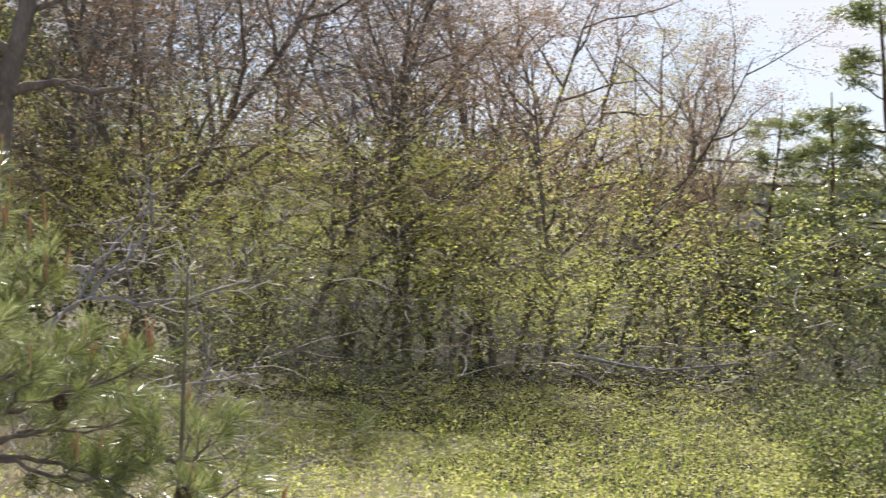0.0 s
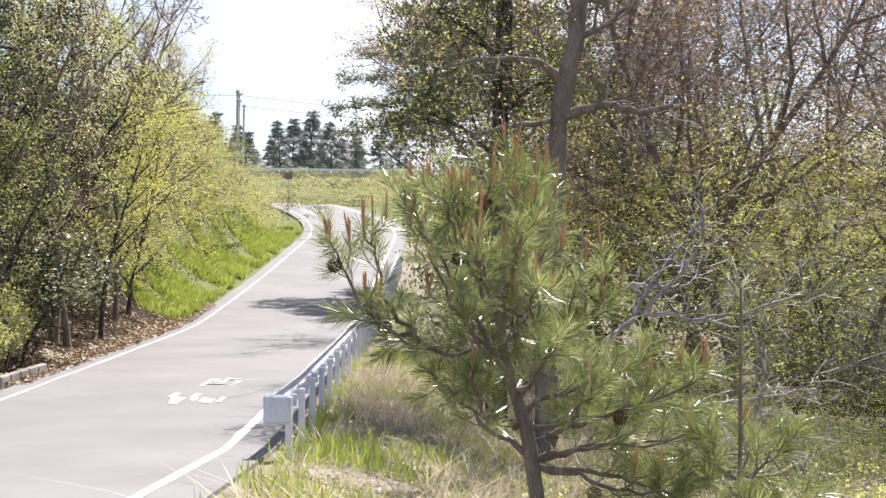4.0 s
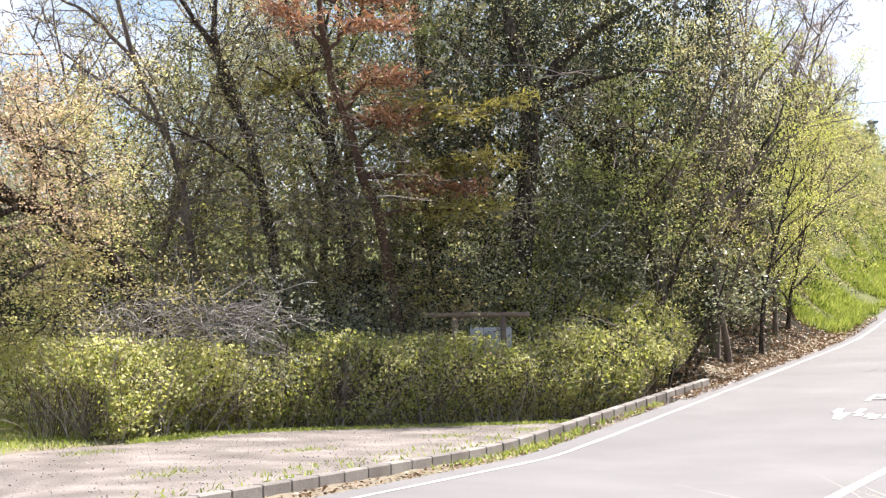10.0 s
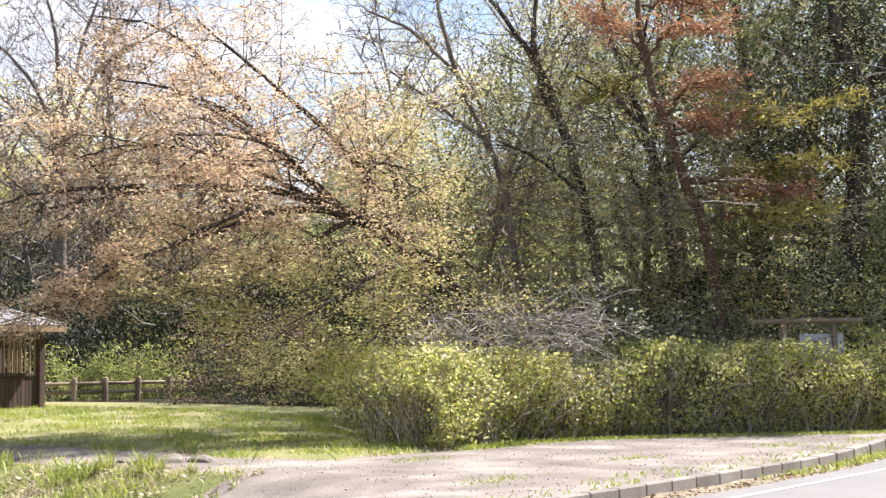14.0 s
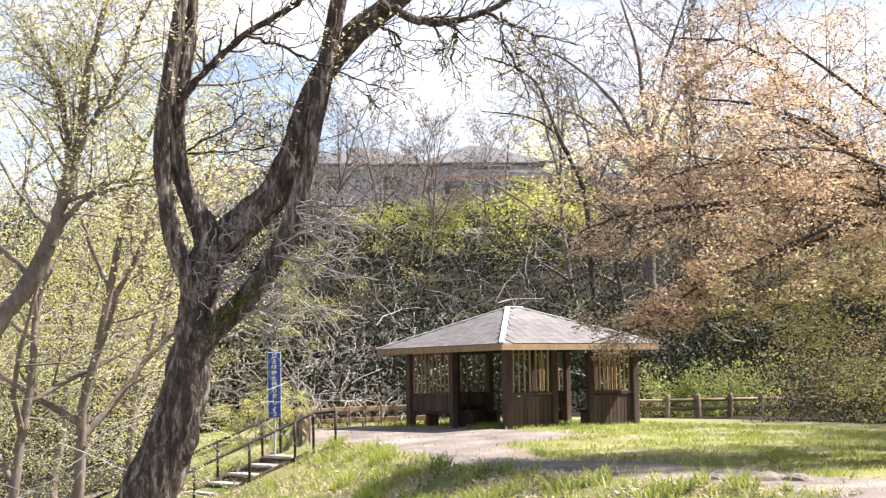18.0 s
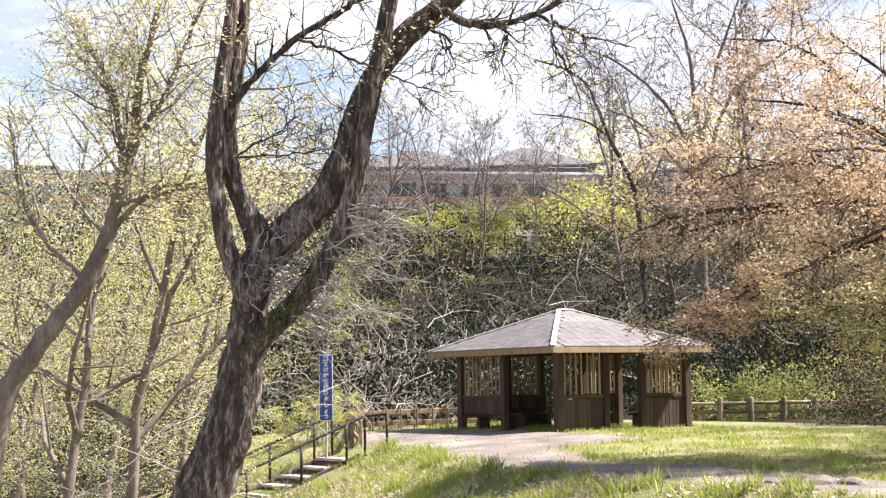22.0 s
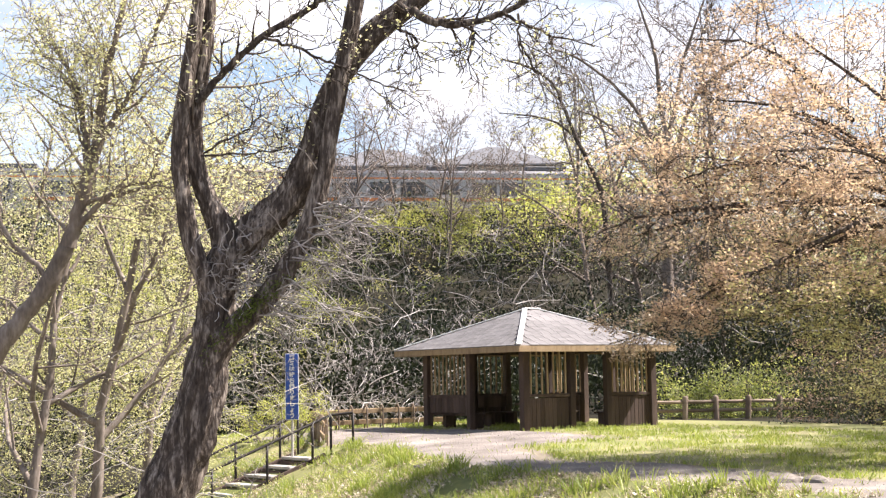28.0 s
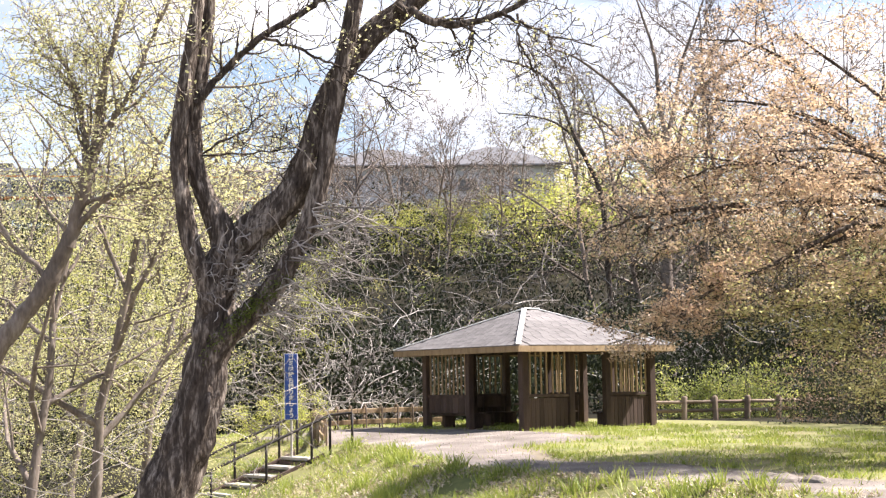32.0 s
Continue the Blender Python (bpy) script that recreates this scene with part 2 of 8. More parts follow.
M = {
    "earth": material("earth", [(0.14, 0.115, 0.08), (0.21, 0.18, 0.13), (0.115, 0.13, 0.055)], 0.95, 0.35, 9, 0.6, world_space=True),
    # litter floor with the shade under scrub and trees put into its colour
    "shade_humus": material("shade_humus", [(0.011, 0.011, 0.008), (0.024, 0.022, 0.015), (0.05, 0.044, 0.028)], 0.95, 0.6, 9, 0.6, world_space=True, spec=0.1),
    "turf": material("turf", [(0.07, 0.085, 0.03), (0.125, 0.14, 0.05), (0.2, 0.19, 0.09)], 0.95, 0.5, 9, 0.6, world_space=True, spec=0.1),
    "lawn": material("lawn", [(0.1, 0.125, 0.035), (0.19, 0.19, 0.075), (0.32, 0.28, 0.15)], 0.95, 0.9, 18, 0.8, world_space=True),
    "asphalt": material("asphalt", [(0.14, 0.134, 0.13), (0.172, 0.166, 0.163), (0.21, 0.204, 0.2)], 0.85, 0.5, 160, 0.25, world_space=True),
    "gravel": material("gravel", [(0.07, 0.059, 0.05), (0.18, 0.157, 0.138), (0.37, 0.33, 0.295)], 0.95, 0.9, 45, 1.0, world_space=True),
    "paint": material("white_paint", [(0.34, 0.335, 0.32), (0.52, 0.515, 0.5), (0.7, 0.7, 0.68)], 0.6, 1.5, 40, 0.15, world_space=True),
    "concrete": material("concrete", [(0.24, 0.22, 0.2), (0.36, 0.34, 0.31), (0.44, 0.42, 0.39)], 0.9, 1.5, 35, 0.4, world_space=True, spread=0.15),
    "kerb_stone": material("kerb_stone", [(0.13, 0.115, 0.1), (0.21, 0.19, 0.17), (0.3, 0.28, 0.25)], 0.9, 1.5, 35, 0.5, world_space=True, spread=0.2),
    "bark": material("bark", [(0.014, 0.012, 0.01), (0.065, 0.053, 0.044), (0.28, 0.24, 0.2)], 0.95, 13, 40, 1.0, stretch=(1, 1, 0.22), deep=0.06, spec=0.1),
    "bark_old": material("bark_old", [(0.012, 0.01, 0.008), (0.085, 0.068, 0.057), (0.46, 0.4, 0.34)], 0.95, 13, 45, 1.0, stretch=(1, 1, 0.24), deep=0.05, spec=0.1),
    # near-black leaves: shade inside dense scrub is put into the colour
    "leaf_deep_shade": leaf_mat("leaf_deep_shade", [(0.008, 0.012, 0.007), (0.02, 0.027, 0.014), (0.05, 0.058, 0.03)], 0.1, 0.5, 0.12),
    "bark_grey": material("bark_grey", [(0.085, 0.07, 0.06), (0.18, 0.15, 0.128), (0.32, 0.28, 0.245)], 0.95, 5, 30, 0.6, stretch=(1, 1, 0.3), spec=0.1),
    "bark_red": material("bark_red", [(0.055, 0.033, 0.023), (0.12, 0.075, 0.054), (0.2, 0.135, 0.1)], 0.95, 6, 30, 0.8, stretch=(1, 1, 0.3)),
    "twig": material("twig", [(0.1, 0.078, 0.06), (0.2, 0.165, 0.135), (0.4, 0.36, 0.32)], 0.9, 2, 20, 0.0, island=0.6),
    "twig_pale": material("twig_pale", [(0.12, 0.105, 0.095), (0.24, 0.22, 0.205), (0.42, 0.395, 0.37)], 0.9, 2, 20, 0.0, island=0.6),
    "wood_dark": material("dark_stained_wood", [(0.032, 0.021, 0.017), (0.07, 0.047, 0.038), (0.13, 0.092, 0.075)], 0.75, 2, 40, 0.4, stretch=(3, 3, 0.5), spread=0.2),
    "wood_pale": material("pale_wood", [(0.2, 0.135, 0.075), (0.3, 0.215, 0.125), (0.4, 0.3, 0.19)], 0.75, 3, 40, 0.3, stretch=(3, 3, 0.6), spread=0.25),
    "wood_grey": material("weathered_wood", [(0.12, 0.09, 0.065), (0.22, 0.17, 0.13), (0.32, 0.26, 0.2)], 0.9, 3, 40, 0.4, spread=0.25),
    "shingle": material("shingle", [(0.1, 0.094, 0.092), (0.15, 0.142, 0.14), (0.21, 0.2, 0.197)], 0.85, 3, 60, 0.4, spread=0.22),
    "metal_dark": material("dark_metal", [(0.009, 0.008, 0.007), (0.016, 0.013, 0.012), (0.035, 0.025, 0.02)], 0.6, 4, 50, 0.1),
    "metal_white": material("white_coated_metal", [(0.5, 0.52, 0.6), (0.66, 0.68, 0.76), (0.74, 0.75, 0.8)], 0.45, 2, 30, 0.1, spread=0.1),
    "steel": material("stainless_steel", [(0.36, 0.365, 0.37), (0.44, 0.445, 0.44), (0.5, 0.5, 0.49)], 0.45, 0.6, 12, 0.05, metal=0.2),
    "roof_grey": material("grey_roof", [(0.09, 0.092, 0.1), (0.13, 0.132, 0.14), (0.18, 0.182, 0.19)], 0.7, 1, 12, 0.2),
    "orange": material("orange_band", [(0.62, 0.2, 0.06), (0.72, 0.27, 0.1), (0.75, 0.33, 0.14)], 0.5, 1, 12, 0.0),
    # grey of the reflected sky is put into the pane colour
    "glass": material("sky_grey_glass", [(0.07, 0.075, 0.08), (0.1, 0.105, 0.11), (0.14, 0.145, 0.15)], 0.1, 1, 8, 0.0, spec=0.5),
    "rubber": material("black_rubber", [(0.015, 0.015, 0.015), (0.03, 0.03, 0.03), (0.04, 0.04, 0.04)], 0.8, 3, 30, 0.2),
    "blue": material("blue_enamel", [(0.02, 0.06, 0.26), (0.03, 0.085, 0.34), (0.05, 0.11, 0.4)], 0.4, 2, 20, 0.0),
    "white": material("white_enamel", [(0.72, 0.72, 0.7), (0.8, 0.8, 0.78), (0.84, 0.84, 0.83)], 0.5, 2, 20, 0.0),
    "house_wall": material("house_wall", [(0.35, 0.385, 0.43), (0.43, 0.465, 0.51), (0.5, 0.53, 0.57)], 0.85, 0.6, 14, 0.2, spread=0.3),
    "rock": material("rock", [(0.1, 0.085, 0.07), (0.17, 0.15, 0.13), (0.27, 0.24, 0.21)], 0.95, 3, 24, 0.8, spread=0.3),
    "moss": material("moss", [(0.05, 0.07, 0.015), (0.1, 0.13, 0.025), (0.15, 0.17, 0.04)], 0.95, 9, 60, 0.5),
    "leaf_spring": leaf_mat("leaf_spring", [(0.293, 0.336, 0.085), (0.439, 0.47, 0.134), (0.586, 0.58, 0.256)], 0.5),
    "leaf_young": leaf_mat("leaf_young", [(0.3, 0.305, 0.125), (0.46, 0.455, 0.225), (0.62, 0.6, 0.36)], 0.5),
    "leaf_pale": leaf_mat("leaf_pale", [(0.396, 0.413, 0.209), (0.55, 0.55, 0.319), (0.704, 0.682, 0.495)], 0.45),
    "leaf_green": leaf_mat("leaf_green", [(0.105, 0.138, 0.045), (0.23, 0.275, 0.092), (0.44, 0.465, 0.18)], 0.45),
    # dark evergreen colour, which also stands in for shade between plants
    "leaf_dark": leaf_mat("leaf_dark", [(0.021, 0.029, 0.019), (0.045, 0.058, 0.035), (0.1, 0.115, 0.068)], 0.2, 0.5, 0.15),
    # darker leaf_green: the shade of the woods put into its colour
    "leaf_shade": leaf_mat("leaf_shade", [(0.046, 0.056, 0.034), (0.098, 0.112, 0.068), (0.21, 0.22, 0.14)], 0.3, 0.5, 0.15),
    # glossy leaves whose whitish end colour also paints the glints
    "leaf_painted_glint": leaf_mat("leaf_painted_glint", [(0.07, 0.09, 0.05), (0.2, 0.225, 0.14), (0.52, 0.54, 0.42)], 0.35, 0.42, 0.5),
    "leaf_orange": leaf_mat("leaf_orange", [(0.345, 0.235, 0.178), (0.5, 0.385, 0.3), (0.69, 0.6, 0.495)], 0.5),
    "leaf_ochre": leaf_mat("leaf_ochre", [(0.22, 0.2, 0.095), (0.36, 0.325, 0.165), (0.49, 0.455, 0.27)], 0.5),
    "leaf_brown": leaf_mat("leaf_brown", [(0.19, 0.125, 0.09), (0.31, 0.215, 0.165), (0.4, 0.315, 0.23)], 0.35),
    "needle": leaf_mat("needle", [(0.065, 0.085, 0.025), (0.18, 0.22, 0.07), (0.45, 0.49, 0.28)], 0.35, 0.27, 0.9),
    # distance haze is put into the lightened blue-grey of far needles
    "needle_far_haze": leaf_mat("needle_far_haze", [(0.1, 0.13, 0.13), (0.17, 0.205, 0.205), (0.25, 0.28, 0.28)], 0.25, 0.5),
    "needle_gold": leaf_mat("needle_gold", [(0.16, 0.15, 0.035), (0.33, 0.3, 0.08), (0.48, 0.43, 0.17)], 0.35, 0.4),
    "needle_grey": leaf_mat("needle_grey", [(0.08, 0.1, 0.065), (0.17, 0.195, 0.13), (0.3, 0.32, 0.24)], 0.3, 0.4),
    "needle_dead": leaf_mat("needle_dead", [(0.2, 0.095, 0.055), (0.33, 0.165, 0.1), (0.43, 0.26, 0.17)], 0.3),
    "candle": leaf_mat("candle", [(0.4, 0.21, 0.11), (0.54, 0.33, 0.2), (0.62, 0.45, 0.31)], 0.25),
    "grass": leaf_mat("grass", [(0.14, 0.196, 0.0435), (0.27, 0.333, 0.0725), (0.42, 0.441, 0.16)], 0.4),
    "leaf_dry": leaf_mat("leaf_dry", [(0.25, 0.19, 0.13), (0.42, 0.35, 0.27), (0.62, 0.56, 0.48)], 0.1),
    "straw": leaf_mat("straw", [(0.34, 0.28, 0.2), (0.5, 0.44, 0.34), (0.64, 0.58, 0.48)], 0.3),
    "litter": leaf_mat("litter", [(0.13, 0.08, 0.045), (0.26, 0.17, 0.1), (0.42, 0.32, 0.22)], 0.1),
}


# ---- mesh helpers ----
def mesh_of(name, verts, faces, mat):
    me = bpy.data.meshes.new(name)
    me.from_pydata(verts, [], faces)
    me.materials.append(mat)
    return me


def smooth(me):
    me.polygons.foreach_set("use_smooth", [True] * len(me.polygons))
    return me


def part(name, me, parent, label="", m=None):
    ob = new(name, me)
    ob.parent = parent
    if m is not None:
        ob.matrix_basis = m
    if label:
        ob["label"] = label
    return ob


def box(name, size, mat, bevel=0.01, at=(0, 0, 0)):
    """A bevelled box mesh, centred on at."""
    bm = bmesh.new()
    bmesh.ops.create_cube(bm, size=1)
    bmesh.ops.scale(bm, vec=size, verts=bm.verts)
    if bevel:
        bmesh.ops.bevel(bm, geom=bm.edges[:], offset=min(bevel, min(size) * 0.3), segments=1, affect="EDGES")
    bmesh.ops.translate(bm, vec=at, verts=bm.verts)
    me = bpy.data.meshes.new(name)
    bm.to_mesh(me)
    bm.free()
    me.materials.append(mat)
    return me


def tubes(paths, sides=(8, 6, 4, 3)):
    """Vertices and faces of tapered tubes; each path is (points, radii, level)."""
    V, Fc = [], []
    for pts, rad, lev in paths:
        k = sides[min(lev, len(sides) - 1)]
        pts = np.asarray(pts, float)
        rad = np.asarray(rad, float)
        tan = np.gradient(pts, axis=0)
        tan /= np.linalg.norm(tan, axis=1)[:, None] + 1e-9
        ref = np.where(np.abs(tan[:, 2:3]) > 0.9, np.array([[1.0, 0, 0]]), np.array([[0, 0, 1.0]]))
        a = np.cross(tan, ref)
        a /= np.linalg.norm(a, axis=1)[:, None] + 1e-9
        b = np.cross(tan, a)
        for i in range(1, len(a)):
            if a[i] @ a[i - 1] < 0:
                a[i], b[i] = -a[i], -b[i]
        ang = np.arange(k) * 2 * math.pi / k
        ring = pts[:, None, :] + rad[:, None, None] * (a[:, None, :] * np.cos(ang)[None, :, None] + b[:, None, :] * np.sin(ang)[None, :, None])
        base = len(V)
        V.extend(map(tuple, ring.reshape(-1, 3)))
        n = len(pts)
        for i in range(n - 1):
            for j in range(k):
                j2 = (j + 1) % k
                Fc.append((base + i * k + j, base + i * k + j2, base + (i + 1) * k + j2, base + (i + 1) * k + j))
        Fc.append(tuple(base + (n - 1) * k + j for j in range(k)))
    return V, Fc


def quads(centres, size, rng, aspect=0.55, flat=0.5, droop=0.0):
    """Pointed leaf blades at the centres, turned at random; flat draws them level."""
    c = np.asarray(centres, float)
    n = len(c)
    d = rng.normal(size=(n, 3))
    d[:, 2] = d[:, 2] * (1 - flat) - droop
    d /= np.linalg.norm(d, axis=1)[:, None] + 1e-9
    w = rng.normal(size=(n, 3))
    w[:, 2] *= 1 - flat
    w -= (w * d).sum(1)[:, None] * d
    w /= np.linalg.norm(w, axis=1)[:, None] + 1e-9
    s = size * rng.uniform(0.6, 1.3, size=(n, 1))
    a, b = d * s / 2, w * s * aspect / 2
    V = np.stack([c - a, c + b * 0.95 - a * 0.1, c + a, c - b * 0.95 - a * 0.1], 1).reshape(-1, 3)
    return V, np.arange(4 * n).reshape(n, 4)


def leaf_mesh(name, V, F4, mat):
    me = bpy.data.meshes.new(name)
    n = len(F4)
    me.vertices.add(len(V))
    me.vertices.foreach_set("co", np.asarray(V, np.float32).ravel())
    k = np.asarray(F4).shape[1]
    me.loops.add(n * k)
    me.loops.foreach_set("vertex_index", np.asarray(F4, np.int32).ravel())
    me.polygons.add(n)
    me.polygons.foreach_set("loop_start", np.arange(n, dtype=np.int32) * k)
    me.polygons.foreach_set("loop_total", np.full(n, k, np.int32))
    me.update(calc_edges=True)
    me.materials.append(mat)
    return me


def ramp01(x):
    x = np.clip(x, 0, 1)
    return x * x * (3 - 2 * x)


def soft(x):
    return np.where(x > 20, x, np.log1p(np.exp(np.clip(x, -30, 20))))


# ---- the lie of the land: s runs along the road, o across it to the far side ----
U, N2, P0 = np.array([0.853, 0.522]), np.array([-0.522, 0.853]), np.array([11.0, 12.6])
TRACK_O, TRACK_U = np.array([4.6, 98.0]), np.array([0.986, 0.165])
TRACK_N = np.array([-0.165, 0.986])
RAIL = 11.25


def road_z(s):
    return 0.062 * soft((s - 4.5) * 2) / 2 + 0.056 * soft(s - 30) + 0.08 * soft((s - 45) / 4)


def road_bend():
    """Centre points, directions and heights where the road swings left over the crest."""
    p, a, h = P0 + 66 * U, math.atan2(U[1], U[0]), float(road_z(66.0))
    out = []
    for i in range(46):
        a += radians(0.9 if i < 28 else 2.5)
        d = np.array([math.cos(a), math.sin(a)])
        p = p + d
        h += 0.148 if i < 26 else 0.03
        out.append((p, d, h))
    return out


BEND = road_bend()


def edge_s(o):
    """Where the plaza breaks off into the valley."""
    return -1.5 + 2.3 * ramp01((o - 17) / 9)


def land(x, y):
    x, y = np.asarray(x, float), np.asarray(y, float)
    s = (x - P0[0]) * U[0] + (y - P0[1]) * U[1]
    o = (x - P0[0]) * N2[0] + (y - P0[1]) * N2[1]
    zr = road_z(np.minimum(s, 150))
    # far side: plaza, wooded rise and the cut bank beside the climbing road
    wood = ramp01((s - 11.5) / 6) * (1 - ramp01((o - 12) / 9)) * (1 - ramp01((s - 67) / 8))
    plaza = 0.1 * ramp01((o - 3.3) / 0.3) + 0.27 * ramp01((o - 7) / 20) * ramp01((s + 1.5) / 7)
    bank = zr + ramp01((o - 3.2) / 5.0) * (2.6 + 2.6 * ramp01((s - 24) / 26)) + 0.06 * np.maximum(o - 9, 0)
    flat = np.where(s > 20, np.where(o < 24, zr - 0.06, np.minimum(zr, 2.0)), plaza)
    flat = plaza * (1 - ramp01((s - 12) / 10)) + flat * ramp01((s - 12) / 10)
    left = flat * (1 - wood) + bank * wood
    drop = np.maximum(edge_s(o) - s, 0)
    valley = (1 - np.exp(-drop * 0.34 / 4.6)) * ramp01((o - 4.5) / 4)
    left = left - 4.6 * valley
    behind = ramp01((o - 36 - 0.3 * s) / 12)
    left = left - 3.0 * behind * (1 - valley) * (1 - ramp01((s - 14) / 10))
    right = zr - 0.75 * ramp01((-o - 3.3) / 3.0)
    h = np.where(o > 0, left, right)
    h = np.where(np.abs(o) < 3.3, zr, h)
    # railway embankment and its cutting
    q = (x - TRACK_O[0]) * TRACK_N[0] + (y - TRACK_O[1]) * TRACK_N[1]
    emb = (RAIL - 0.7) - 0.36 * soft(-q - 4.5) + 0.02 * np.clip(q - 6, 0, 200)
    h = np.where(s < 60, np.maximum(h, emb), h)
    h = np.where((np.abs(q) < 4) & (s < 150), np.minimum(h, RAIL - 0.7), h)
    r = np.hypot(x, y)
    hill = ramp01((s - 62) / 25) * ramp01((r - 60) / 60)
    h = h + (16.6 - h) * ramp01((r - 118) / 72) * hill + 4.2 * ramp01((r - 197) / 9) * hill
    # the road's bend lies in its own cutting
    near = np.full(np.shape(x), 1e9)
    level = np.zeros(np.shape(x))
    for p, z in [(P0 + k * U, float(road_z(k))) for k in np.arange(54.0, 67.0, 2.0)] + [(b[0], b[2]) for b in BEND[::2]]:
        k = np.hypot(x - p[0], y - p[1])
        level = np.where(k < near, z, level)
        near = np.minimum(near, k)
    h = h + (level - 0.06 - h) * (1 - ramp01((near - 3.6) / 7)) * (s > 61)
    far = ramp01((r - 300) / 900)
    h = h * (1 - far) + 20 * far
    # trodden verge on which the camera stands
    h = h + (0.05 - h) * np.exp(-(x * x + y * y) / 14.0)
    return h


def so(s, o):
    p = P0 + s * U + o * N2
    return float(p[0]), float(p[1])


def polar(az, d):
    return d * math.sin(radians(az)), d * math.cos(radians(az))


def on_land(x, y, lift=0.0):
    return (x, y, float(land(x, y)) + lift)


def build_ground():
    az = np.concatenate([np.arange(-30, 44, 1.0), np.arange(44, 62, 0.35), np.arange(62, 102, 1.0), np.arange(104, 326, 3.0)])
    rr = np.concatenate([[0.01], np.geomspace(2.0, 130, 215), np.geomspace(136, 4200, 34)])
    A, R = np.meshgrid(np.radians(az), rr, indexing="ij")
    X, Y = R * np.sin(A) + 0.31, R * np.cos(A) - 0.42
    Z = land(X, Y)
    rough_ = np.array([noise.noise(Vector((x * 0.7, y * 0.7, 0.0))) for x, y in zip(X.ravel(), Y.ravel())]).reshape(X.shape)
    so_o = (X - P0[0]) * N2[0] + (Y - P0[1]) * N2[1]
    so_s = (X - P0[0]) * U[0] + (Y - P0[1]) * U[1]
    calm = (np.abs(so_o) < 3.8) | ((so_o > 0) & (so_o < 36) & (so_s > -4) & (so_s < 13))
    Z = Z + rough_ * 0.07 * np.where(calm, 0, 1) - np.where(np.abs(so_o) < 3.2, 0.05, 0)
    na, nr = A.shape
    idx = np.arange(na * nr).reshape(na, nr)
    nxt = np.roll(idx, -1, axis=0)
    F4 = np.stack([idx[:, :-1], idx[:, 1:], nxt[:, 1:], nxt[:, :-1]], -1).reshape(-1, 4)
    me = leaf_mesh("ground", np.stack([X, Y, Z], -1).reshape(-1, 3), F4, M["earth"])
    smooth(me)
    me.materials.append(M["shade_humus"])
    me.materials.append(M["turf"])
    c = np.array([X, Y]).reshape(2, -1)[:, F4].mean(2)
    fs = (c[0] - P0[0]) * U[0] + (c[1] - P0[1]) * U[1]
    fo = (c[0] - P0[0]) * N2[0] + (c[1] - P0[1]) * N2[1]
    fq = (c[0] - TRACK_O[0]) * TRACK_N[0] + (c[1] - TRACK_O[1]) * TRACK_N[1]
    wild = np.array([noise.noise(Vector((a * 0.25, b * 0.25, 3.0))) for a, b in c.T])
    # ground beneath scrub and trees takes the colour darkened for shade
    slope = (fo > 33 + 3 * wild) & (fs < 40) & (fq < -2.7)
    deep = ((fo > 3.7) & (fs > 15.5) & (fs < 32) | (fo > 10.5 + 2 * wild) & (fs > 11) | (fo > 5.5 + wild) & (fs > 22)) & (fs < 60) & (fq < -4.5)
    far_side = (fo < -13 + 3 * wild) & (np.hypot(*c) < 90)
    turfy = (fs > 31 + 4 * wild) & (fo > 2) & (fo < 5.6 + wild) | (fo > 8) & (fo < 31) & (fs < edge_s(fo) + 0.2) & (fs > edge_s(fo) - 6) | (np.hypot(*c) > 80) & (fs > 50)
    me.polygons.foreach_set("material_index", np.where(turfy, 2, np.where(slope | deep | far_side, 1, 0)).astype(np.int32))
    tagged(new("ground", me), "rough brown earth with leaf litter and moss", "ground", kind="structure")


build_ground()


def road_line():
    """Centre points, side directions and heights along the road, with its bend at the top."""
    pts, dirs, hs = [], [], []
    for s in np.arange(-45, 67, 1.0):
        pts.append(P0 + s * U)
        dirs.append(U)
        hs.append(float(road_z(s)))
    for p, d, h in BEND:
        pts.append(p)
        dirs.append(d)
        hs.append(h)
    return pts, dirs, hs


LINE = road_line()


def strip(name, o0, o1, lift, mat, i0=0, i1=None, thick=0.0, jitter=0.0):
    """A band along the road between two offsets from its centre line."""
    pts, dirs, hs = LINE
    V = []
    rng = np.random.default_rng(7)
    for p, d, h in list(zip(pts, dirs, hs))[i0:i1]:
        n = np.array([-d[1], d[0]])
        for o in (o0, o1):
            q = p + n * (o + rng.normal() * jitter)
            V.append((q[0], q[1], h + lift))
    n = len(V) // 2
    Fc = [(2 * i, 2 * i + 2, 2 * i + 3, 2 * i + 1) for i in range(n - 1)]
    if thick:
        b = len(V)
        V += [(x, y, z - thick) for x, y, z in V]
        for i in range(n - 1):
            Fc.append((2 * i, b + 2 * i, b + 2 * i + 2, 2 * i + 2))
            Fc.append((2 * i + 1, 2 * i + 3, b + 2 * i + 3, b + 2 * i + 1))
        Fc.append((0, 1, b + 1, b))
        Fc.append((2 * n - 2, b + 2 * n - 2, b + 2 * n - 1, 2 * n - 1))
    return mesh_of(name, V, Fc, mat)


tagged(new("road", strip("road", -2.75, 2.95, 0.0, M["asphalt"], thick=0.4)), "pale worn asphalt country road climbing a hill", "road", kind="structure")
tagged(new("road_marking", strip("road_marking", 2.455, 2.535, 0.005, M["paint"], jitter=0.012)), "worn white edge line on asphalt", "road marking", kind="structure")
tagged(new("road_marking", strip("road_marking", -2.17, -2.04, 0.005, M["paint"], jitter=0.012)), "worn white edge line on asphalt", "road marking", kind="structure")


